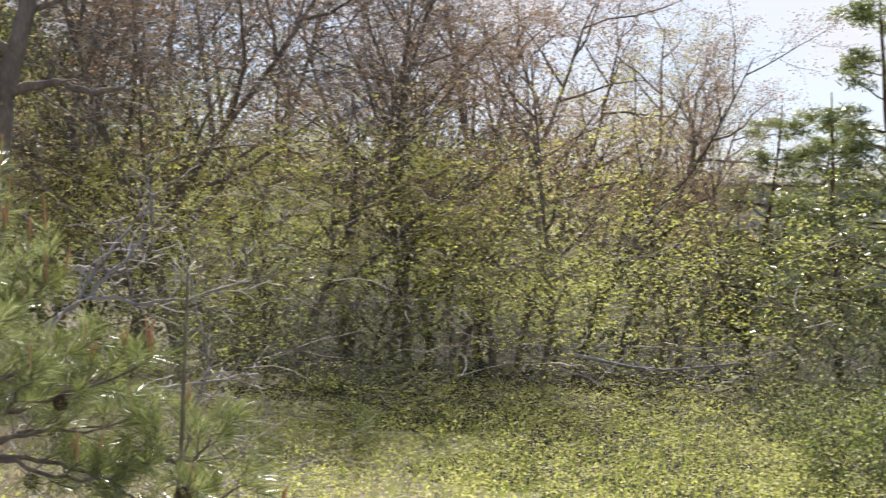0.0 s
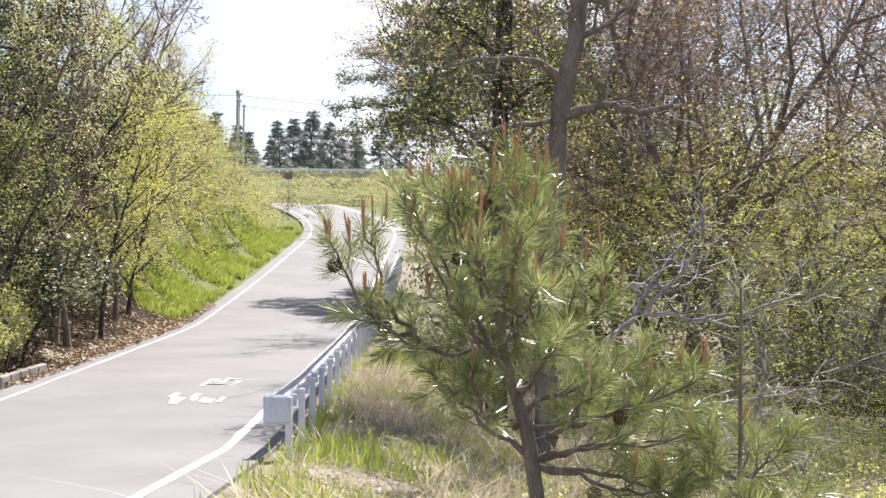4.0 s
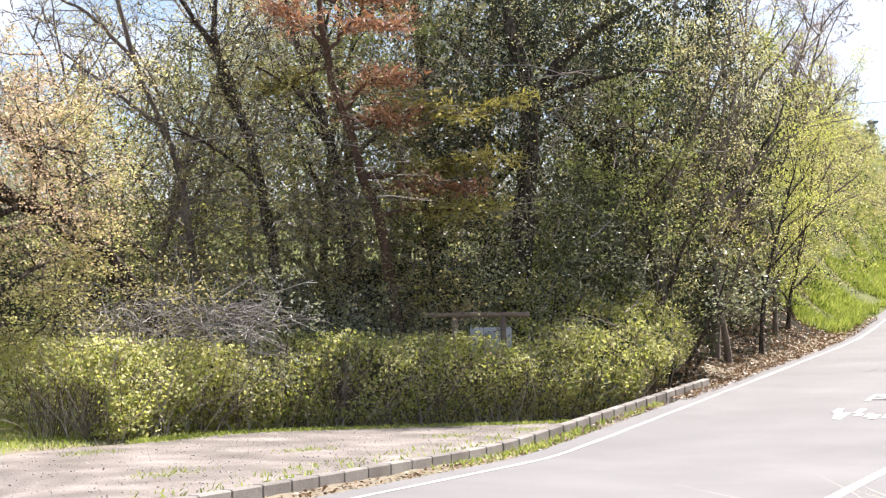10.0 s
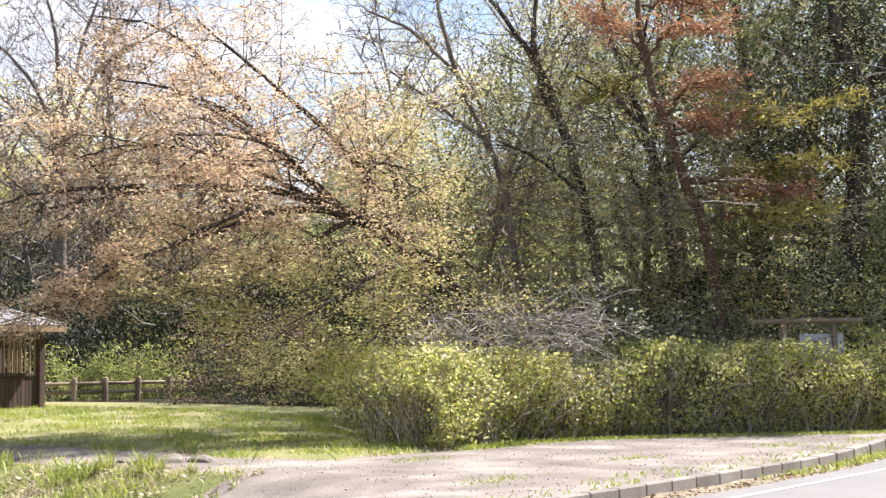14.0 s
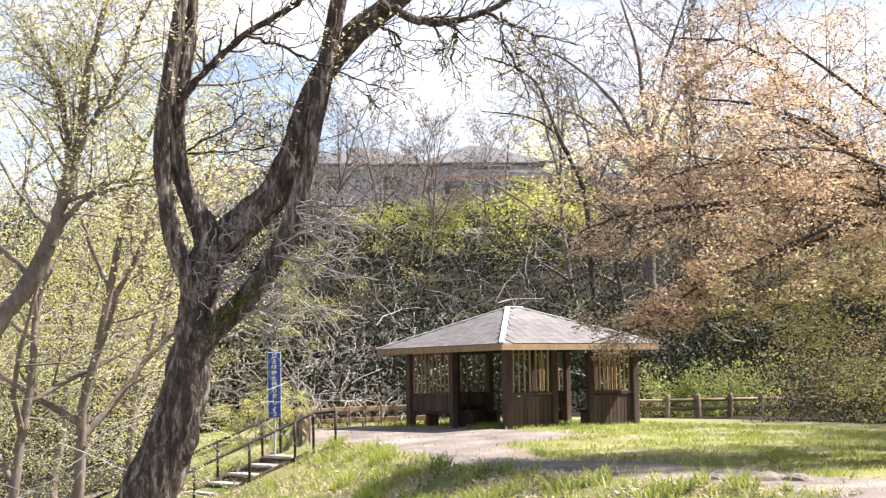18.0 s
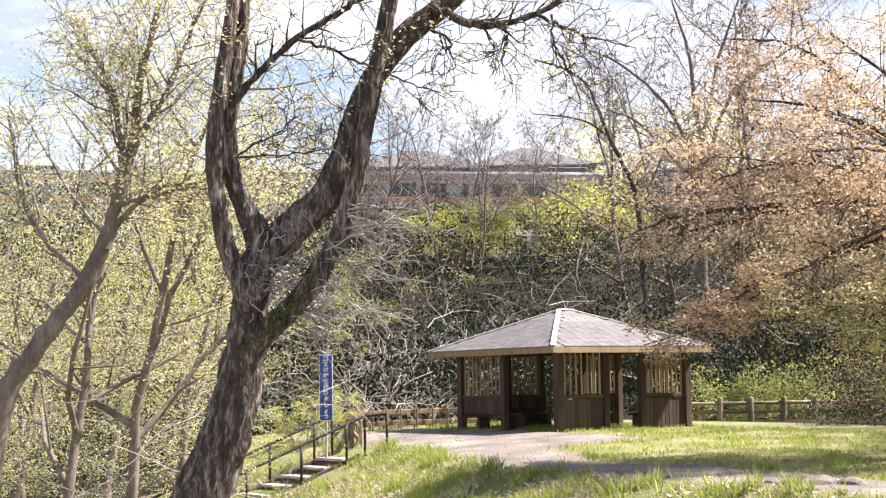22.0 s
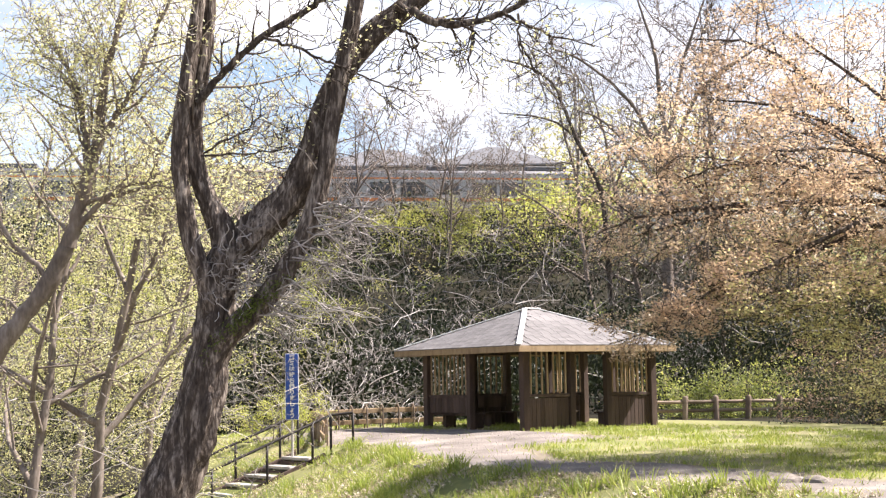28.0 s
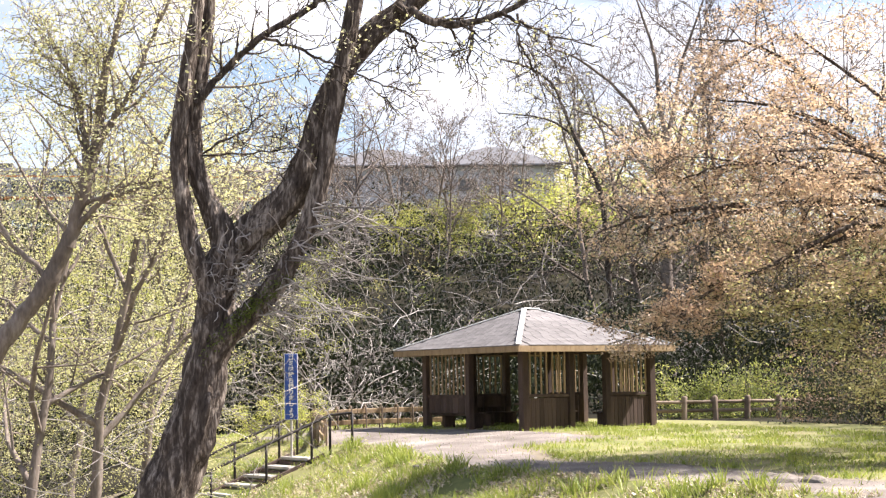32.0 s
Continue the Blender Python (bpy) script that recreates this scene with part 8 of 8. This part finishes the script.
def grasses():
    rng = np.random.default_rng(8)
    # grassy fall from the plaza into the valley
    pts = []
    while len(pts) < 34000:
        o = rng.uniform(8.5, 29)
        s = float(edge_s(o)) + 0.12 - abs(rng.normal()) * 2.2
        if noise.noise(Vector((s * 0.8, o * 0.8, 0))) > rng.uniform(-0.45, 0.4):
            p = np.array(so(s, o))
            f = min(1.0, max(0.0, (p - TOP[:2]) @ (FOOT - TOP)[:2] / ((FOOT - TOP)[:2] @ (FOOT - TOP)[:2])))
            if np.hypot(*(p - TOP[:2] - (FOOT - TOP)[:2] * f)) > 0.95 and (s < float(edge_s(o)) + 0.25 or rng.random() < 0.1):
                pts.append((float(p[0]), float(p[1])))
    tuft = [p for p in pts if noise.noise(Vector((p[0] * 1.7, p[1] * 1.7, 4.0))) > 0.22]
    blades("bank_grass", "tall tufts of bright grass on a bank", M["grass"], tuft, 0.27, 215, 0.016, 0.45)
    blades("bank_grass", "lush bright green grass on a bank", M["grass"], [p for p in pts[::2] if noise.noise(Vector((p[0] * 1.1, p[1] * 1.1, 8.0))) > -0.05], 0.12, 201, 0.018, 0.6)
    P = np.array(pts[::4])
    V, F4 = quads(np.column_stack([P, land(P[:, 0], P[:, 1]) + 0.05]), 0.075, rng, 0.6, 0.5)
    tagged(new("leaf_litter", leaf_mesh("leaf_litter", V, F4, M["leaf_dry"])), "dry pale leaves caught in bank grass", "leaf litter", kind="stuff")
    blades("bank_straw", "dry straw among bank grass", M["straw"], [p for p in pts[::2]], 0.11, 202, 0.012, 0.8)
    blades("lawn_grass", "short lawn grass with sunny tips", M["grass"], off_path(band(203, 34000, -0.5, 10.5, 9, 35, 0.3, 1.1)), 0.12, 203, 0.018, 0.5)
    blades("lawn_grass", "pale dry lawn grass", M["straw"], off_path(band(204, 14000, -0.5, 10.5, 9, 35, 0.1)), 0.06, 204, 0.02, 0.7)
    blades("verge_grass", "green weeds at the foot of a hedge and kerb", M["grass"], np.concatenate([band(205, 700, -4, 12, 3.55, 4.3, 1.4, 0.8), band(206, 700, 2, 12, 2.95, 3.3, 0.9, 1.2), np.array([so(12.6 - 9.0 * f + rng.normal() * 0.1, 4.1 + 5.0 * float(ramp01(f * 1.25)) - abs(rng.normal()) * 0.25) for f in rng.random(5000)])]), 0.09, 205, 0.022, 0.6)
    blades("bank_grass", "bright green grass on a roadside bank", M["grass"], band(207, 30000, 31, 70, 3.1, 6.4, 0.15), 0.3, 207, 0.03, 0.5)
    blades("verge_grass", "green grass below a guard rail", M["grass"], band(208, 9000, -10, 20, -6.5, -2.9, 0.25), 0.26, 208, 0.014)
    blades("dry_grass", "long dry straw-coloured grass on a verge", M["straw"], band(209, 9000, -12, 16, -9.5, -3.3, 0.1, 0.4), 0.4, 209, 0.014, 1.0)
    blades("clearing_grass", "tall green grass in a clearing", M["grass"], np.array([polar(rng.uniform(62, 100), rng.uniform(11, 30)) for _ in range(7000)]), 0.34, 210, 0.016)
    # fallen leaves at the foot of the bank
    P = band(211, 18000, 12.5, 36, 2.75, 6.6, 0.0)
    V, F4 = quads(np.column_stack([P, land(P[:, 0], P[:, 1]) + 0.03]), 0.09, rng, 0.6, 0.7)
    tagged(new("leaf_litter", leaf_mesh("leaf_litter", V, F4, M["litter"])), "brown fallen leaves along a road edge", "leaf litter", kind="stuff")
    low = [(*p, float(land(*p)) + rng.uniform(0.0, 0.12), rng.uniform(0.08, 0.2)) for p in pts[::60]]
    scrub("bank_weeds", "low leafy weeds on a grassy bank", M["leaf_green"], low[:330], 34, 0.055, 212)
    scrub("bank_weeds", "pale yellow-green weeds on a grassy bank", M["leaf_spring"], low[330:], 34, 0.05, 213)
    P = band(214, 1500, -8, 12, 2.92, 3.32)
    V, F4 = quads(np.column_stack([P, land(P[:, 0], P[:, 1]) + 0.02]), 0.06, rng, 0.6, 0.8)
    tagged(new("leaf_litter", leaf_mesh("leaf_litter", V, F4, M["litter"])), "dry leaves gathered along a kerb", "leaf litter", kind="stuff")
    P = band(216, 9000, -14, 17, -10, -3.3)
    V, F4 = quads(np.column_stack([P, land(P[:, 0], P[:, 1]) + 0.04]), 0.07, rng, 0.5, 0.6)
    tagged(new("leaf_litter", leaf_mesh("leaf_litter", V, F4, M["leaf_dry"])), "bleached dead leaves on a dry verge", "leaf litter", kind="stuff")
    # grass gathered in patches on the gravel
    patch = [so(a + rng.normal() * 0.35, b + rng.normal() * 0.18) for a, b in ((6.5, 5.0), (3.0, 5.6), (8.5, 4.4), (1.5, 8.2), (9.6, 6.2), (-1.0, 5.2)) for _ in range(260)]
    blades("gravel_grass", "small grass patches growing through gravel", M["grass"], patch, 0.07, 217, 0.018, 0.7)
    # loose pebbles and small litter on the gravel
    octa = np.array([(1, 0, 0), (0, 1, 0), (-1, 0, 0), (0, -1, 0), (0, 0, 0.7), (0, 0, -0.7)])
    tri = np.array([(0, 1, 4), (1, 2, 4), (2, 3, 4), (3, 0, 4), (1, 0, 5), (2, 1, 5), (3, 2, 5), (0, 3, 5)])
    V, F3 = [], []
    while len(V) < 3000:
        s, o = rng.uniform(-6, 11), rng.uniform(3.6, 30)
        if is_gravel(s, o, 0.0):
            x, y = so(s, o)
            k = 0.006 + abs(rng.normal()) * 0.006
            F3.append(tri + 6 * len(V))
            V.append(octa * k * rng.uniform(0.6, 1.4, (6, 3)) + np.array([x, y, float(land(x, y)) + 0.04]))
    tagged(new("pebbles", leaf_mesh("pebbles", np.concatenate(V), np.concatenate(F3), M["concrete"])), "loose pebbles strewn over gravel", "pebbles", kind="stuff")
    P = np.array([so(rng.uniform(-5, 11), rng.uniform(3.6, 12)) for _ in range(350)])
    V, F4 = quads(np.column_stack([P, land(P[:, 0], P[:, 1]) + 0.045]), 0.04, rng, 0.6, 0.8)
    tagged(new("leaf_litter", leaf_mesh("leaf_litter", V, F4, M["leaf_dry"])), "dry leaves scattered over gravel", "leaf litter", kind="stuff")


grasses()


# ---- railway, houses, poles ----
def railway():
    a = TRACK_O - TRACK_U * 120
    b = TRACK_O + TRACK_U * 160
    for k in (-0.53, 0.53):
        p, q = a + TRACK_N * k, b + TRACK_N * k
        r = tagged(new("rail"), "brown steel railway rail on ballast", "rail", kind="structure")
        beam_between("rail_head", (*p, RAIL - 0.08), (*q, RAIL - 0.08), 0.07, 0.15, M["metal_dark"], r)
    V = []
    for p in (a, b):
        for k, z in ((-2.6, -0.6), (-1.6, -0.16), (1.6, -0.16), (2.6, -0.6)):
            V.append((*(p + TRACK_N * k), RAIL + z))
    tagged(new("ballast", mesh_of("ballast", V, [(i, i + 4, i + 5, i + 1) for i in range(3)], M["gravel"])), "grey ballast bed of a railway", "ballast", kind="structure")


railway()


def carriage():
    root = tagged(new("railway_carriage"), "silver commuter railway carriage with orange band", "train", "carriages of the train")
    L = 19.6
    body = part("body", box("body", (L, 2.9, 2.45), M["steel"], 0.12, (L / 2, 0, 2.2)), root)
    # curved roof
    V, Fc = [], []
    prof = [(1.45, 3.38), (1.3, 3.52), (0.9, 3.62), (0.0, 3.68), (-0.9, 3.62), (-1.3, 3.52), (-1.45, 3.38)]
    for x in (0.02, L - 0.02):
        V += [(x, y, z) for y, z in prof]
    n = len(prof)
    Fc = [(i, i + 1, i + 1 + n, i + n) for i in range(n - 1)] + [tuple(range(n))[::-1], tuple(range(n, 2 * n))]
    roof = part("roof", smooth(mesh_of("roof", V, Fc, M["roof_grey"])), root)
    for i in range(3):
        part("cooling_unit", box("cooling_unit", (2.6, 1.8, 0.3), M["roof_grey"], 0.05, (3.5 + 6.3 * i, 0, 3.78)), roof)
    for side in (-1, 1):
        y = side * 1.452
        part("band", box("band", (L - 0.1, 0.014, 0.22), M["orange"], 0.0, (L / 2, y, 1.72)), body, "orange stripe below the windows")
        part("band", box("band", (L - 0.1, 0.014, 0.1), M["orange"], 0.0, (L / 2, y, 3.05)), body, "orange stripe above the windows")
        for i in range(3):
            x = 3.4 + 6.4 * i
            d = part("door", box("door", (1.3, 0.03, 1.9), M["steel"], 0.01, (x, y, 2.0)), body)
            for k in (-0.33, 0.33):
                part("door_window", box("door_window", (0.42, 0.02, 0.75), M["glass"], 0.0, (x + k, y + side * 0.014, 2.4)), body)
        for x0, n in ((1.2, 1), (5.2, 2), (11.6, 2), (17.9, 1)):
            for k in range(n):
                w = part("window", box("window", (1.6, 0.02, 0.85), M["glass"], 0.0, (x0 + 1.9 * k + (0.35 if n == 2 else 0), y, 2.38)), body)
    for x in (3.0, L - 3.0):
        bo = part("bogie", box("bogie", (2.8, 2.2, 0.35), M["metal_dark"], 0.05, (x, 0, 0.55)), root)
        for dx in (-1.0, 1.0):
            for sy in (-0.56, 0.56):
                part("wheel", smooth(mesh_of("wheel", *tubes([(np.array([(x + dx, sy - 0.06, 0.43), (x + dx, sy + 0.06, 0.43)]), [0.43, 0.43], 0)], (14,)), M["metal_dark"])), bo)
    part("skirt_box", box("skirt_box", (7.0, 2.5, 0.6), M["metal_dark"], 0.05, (L / 2, 0, 0.75)), root)
    return root


CARS = [carriage()]
for _k in range(3):
    CARS.append(copy_thing(CARS[0], Matrix.Identity(4)))


def house(x, y, z, w, d, h, turn, label, rise=1.7):
    root = tagged(new("house"), label, "house")
    root.matrix_basis = pose(x, y, z, 0, 0, turn)
    wall = part("wall", box("wall", (w, d, h), M["house_wall"], 0.02, (0, 0, h / 2)), root)
    o = 0.6
    V = [(-w / 2 - o, -d / 2 - o, h), (w / 2 + o, -d / 2 - o, h), (w / 2 + o, d / 2 + o, h), (-w / 2 - o, d / 2 + o, h), (-(w - d) / 2 * 0.8 - 0.3, 0, h + rise), ((w - d) / 2 * 0.8 + 0.3, 0, h + rise)]
    V += [(a, b, c - 0.15) for a, b, c in V[:4]]
    Fc = [(0, 1, 5, 4), (1, 2, 5), (2, 3, 4, 5), (3, 0, 4), (0, 6, 7, 1), (1, 7, 8, 2), (2, 8, 9, 3), (3, 9, 6, 0), (6, 9, 8, 7)]
    part("roof", mesh_of("roof", V, Fc, M["roof_grey"]), root)
    for f in range(max(1, int(h / 2.7))):
        for k in (-0.28, 0.2):
            win = part("window", box("window", (1.5, 0.06, 1.1), M["house_wall"], 0.01, (k * w, -d / 2 - 0.02, 1.5 + 2.7 * f)), root)
            part("pane", box("pane", (1.36, 0.03, 0.96), M["glass"], 0.0, (k * w, -d / 2 - 0.045, 1.5 + 2.7 * f)), win)
    part("eave_gutter", box("eave_gutter", (w + 1.2, 0.1, 0.1), M["roof_grey"], 0.02, (0, -d / 2 - o - 0.04, h - 0.1)), root)
    return root


house(-4.2, 117, 12.0, 9.0, 7.5, 5.6, 6, "pale grey two-storey house with grey hipped roof", 1.8)
house(4.4, 118, 12.0, 8.4, 7.5, 5.7, 4, "pale two-storey house with dark grey hipped roof", 1.9)
house(16.5, 120, 12.0, 9.0, 7.0, 3.0, 8, "low white house with flat-pitched roof", 1.0)
house(-15, 119, 12.0, 9.0, 7.5, 5.0, -4, "pale house half hidden behind trees", 1.7)
house(3.6, 107.5, 11.2, 4.6, 3.0, 2.7, 8, "low white shed beside a railway", 0.4)
house(71.5, -2.2, 3.2, 8.0, 7.0, 4.4, -88, "white-walled house with grey roof behind pines", 1.4)


def utility_pole(x, y, z, h, label, lean=0.0, mat="concrete", turn=9.5):
    root = tagged(new("utility_pole"), label, "utility pole")
    root.matrix_basis = pose(x, y, z, 0, lean, turn)
    part("pole", smooth(mesh_of("pole", *tubes([(np.array([(0, 0, -0.5), (0, 0, h / 2), (0, 0, h)]), [0.15, 0.13, 0.1], 0)], (10,)), M[mat])), root)
    for k, w in ((0.3, 1.0), (0.9, 0.8)):
        arm = part("crossarm", box("crossarm", (w, 0.08, 0.08), M["concrete"], 0.01, (0, -0.12, h - k)), root)
        for sx in (-0.45, 0, 0.45):
            part("insulator", smooth(mesh_of("insulator", *tubes([(np.array([(sx * w, -0.12, h - k + 0.05), (sx * w, -0.12, h - k + 0.14), (sx * w, -0.12, h - k + 0.24)]), [0.03, 0.06, 0.03], 0)], (8,)), M["white"])), arm)
    part("step_ladder", box("step_ladder", (0.06, 0.06, h * 0.55), M["wood_pale"], 0.0, (0.2, -0.05, h * 0.72)), root)
    return root


utility_pole(8.8, 94.2, 10.0, 10.4, "tall pale railway pole with crossarms above trees", -1.2)
utility_pole(26.5, 69, 5.0, 10.5, "weathered wooden pole rising from the woods", 0.5, "wood_grey")
utility_pole(92.8, 76.0, 8.5, 11.3, "pole with crossarms beside a hill road", 0, "concrete")
utility_pole(176, 143, 20, 14, "distant grey pole beyond a highway", 0, "concrete")


def wires():
    for i, (p, q) in enumerate((((92.8, 76, 19.4), (60, 92, 20.2)), ((92.8, 76, 19.4), (150, 40, 20.5)), ((92.8, 76, 18.6), (150, 40, 19.7)))):
        t = np.linspace(0, 1, 13)
        P = np.array(p)[None] * (1 - t)[:, None] + np.array(q)[None] * t[:, None]
        P[:, 2] -= 4 * t * (1 - t) * 1.1
        ob = new("overhead_wire", mesh_of("overhead_wire", *tubes([(P, [0.02] * 13, 3)]), M["metal_dark"]))
        tagged(ob, "thin black overhead wire between poles", "wire", "overhead wires")


wires()


# ---- highway on the hill ----
HW_O, HW_U = np.array([166.9, 135.6]), np.array([0.6, -0.8])
HW_N = np.array([0.8, 0.6])
HW_Z = 22.6


def highway():
    root = tagged(new("highway"), "concrete highway deck with pale guard rail on a hill", "highway", kind="structure")
    p, q = HW_O - HW_U * 330, HW_O + HW_U * 190
    c = HW_N * 6
    beam_between("deck", (*(p + c), HW_Z - 1.95), (*(q + c), HW_Z - 1.95), 12, 2.0, M["concrete"], root)
    beam_between("parapet", (*(p + HW_N * 0.2), HW_Z - 0.3), (*(q + HW_N * 0.2), HW_Z - 0.3), 0.25, 1.3, M["concrete"], root)
    beam_between("rail", (*(p + HW_N * 0.1), HW_Z + 0.68), (*(q + HW_N * 0.1), HW_Z + 0.68), 0.12, 0.34, M["metal_white"], root)
    post = box("post", (0.14, 0.14, 0.6), M["metal_white"], 0.01, (0, 0, 0.35))
    for i in range(40):
        part("post", post, root, "", pose(*(HW_O + HW_U * (4 * i - 70) + HW_N * 0.25), HW_Z + 0.1))


highway()


def car(name, label, length, height, paint, group):
    """A small car or van: shaped body, glazed cabin, four wheels."""
    root = tagged(new(name), label, "car", group)
    bm = bmesh.new()
    w = 1.5
    side = [(0, 0.3), (0, 0.85), (0.12, 1.0), (0.45, height), (length - 0.35, height), (length - 0.05, 0.95), (length, 0.8), (length, 0.3)]
    lo = [bm.verts.new((x, -w / 2, z)) for x, z in side]
    hi = [bm.verts.new((x, w / 2, z)) for x, z in side]
    bm.faces.new(lo)
    bm.faces.new(hi[::-1])
    for i in range(len(side)):
        j = (i + 1) % len(side)
        bm.faces.new((lo[j], lo[i], hi[i], hi[j]))
    bmesh.ops.recalc_face_normals(bm, faces=bm.faces)
    bmesh.ops.bevel(bm, geom=bm.edges[:], offset=0.05, segments=2, affect="EDGES")
    me = bpy.data.meshes.new("body")
    bm.to_mesh(me)
    bm.free()
    me.materials.append(paint)
    body = part("body", smooth(me), root)
    for sy in (-1, 1):
        for x0, x1 in ((0.6, length * 0.48), (length * 0.52, length - 0.5)):
            part("window", box("window", (x1 - x0, 0.02, height * 0.3), M["glass"], 0.0, ((x0 + x1) / 2, sy * (w / 2 + 0.004), height * 0.77)), body)
        for x in (0.6, length - 0.65):
            part("wheel", smooth(mesh_of("wheel", *tubes([(np.array([(x, sy * 0.62, 0.28), (x, sy * 0.76, 0.28)]), [0.28, 0.28], 0)], (12,)), M["rubber"])), root)
    part("windscreen", box("windscreen", (0.02, 1.25, height * 0.3), M["glass"], 0.0, (length - 0.19, 0, height * 0.77)), body)
    part("windscreen", box("windscreen", (0.02, 1.25, height * 0.3), M["glass"], 0.0, (0.28, 0, height * 0.77)), body)
    return root


VANS = [car("van", "white-roofed small van in slow highway traffic", 3.6, 1.9, M["white"], "vans on the highway")]
for _k in range(8):
    VANS.append(copy_thing(VANS[0], Matrix.Identity(4)))
LIGHT_CARS = [car("small_car", "low white car on a highway", 3.3, 1.35, M["white"], "cars on the highway")]
LIGHT_CARS.append(copy_thing(LIGHT_CARS[0], Matrix.Identity(4)))


def road_sign():
    root = tagged(new("road_sign"), "dark back of a road sign on a thin post", "sign")
    x, y = 75.4, 57.7
    root.matrix_basis = pose(*on_land(x, y), 0, 0, -52)
    h = 11.0 - float(land(x, y))
    part("post", smooth(mesh_of("post", *tubes([(np.array([(0, 0, -0.4), (0, 0, h / 2), (0, 0, h)]), [0.025] * 3, 0)], (8,)), M["wood_grey"])), root)
    part("panel", box("panel", (0.5, 0.03, 0.42), M["wood_grey"], 0.01, (0, 0, h - 0.22)), root)


road_sign()


# ---- what moves ----
TRAIN_ANGLE = math.degrees(math.atan2(TRACK_U[1], TRACK_U[0]))
HW_ANGLE = math.degrees(math.atan2(HW_U[1], HW_U[0]))


def train_at(t):
    """How far the train's head lies to the right of the track's origin: it rolls left and brakes."""
    w = t - 17.55
    return -(8.35 * w - 0.12 * max(w, 0) ** 2)


def motions():
    times = [0, 4, 8, 12, 16, 17.5] + [19 + i for i in range(14)]
    for i, ob in enumerate(CARS):
        walk(ob, [(t, pose(*(TRACK_O + TRACK_U * (train_at(t) + 20.1 * i)), RAIL, 0, 0, TRAIN_ANGLE)) for t in times])
    for i, ob in enumerate(VANS):
        walk(ob, [(t, pose(*(HW_O + HW_U * (9 - 1.8 + 7.2 * (i - 3) + 2.75 * (t - 6)) + HW_N * 2.2), HW_Z - 0.95, 0, 0, HW_ANGLE)) for t in (0, 8, 16, 24, 32)])
    for ob, c in zip(LIGHT_CARS, (63.9, 80.2)):
        walk(ob, [(t, pose(*(HW_O + HW_U * (c - 11.5 * t) + HW_N * 4.5), HW_Z - 0.95, 0, 0, HW_ANGLE + 180)) for t in (0, 8, 16, 24, 32)])


motions()
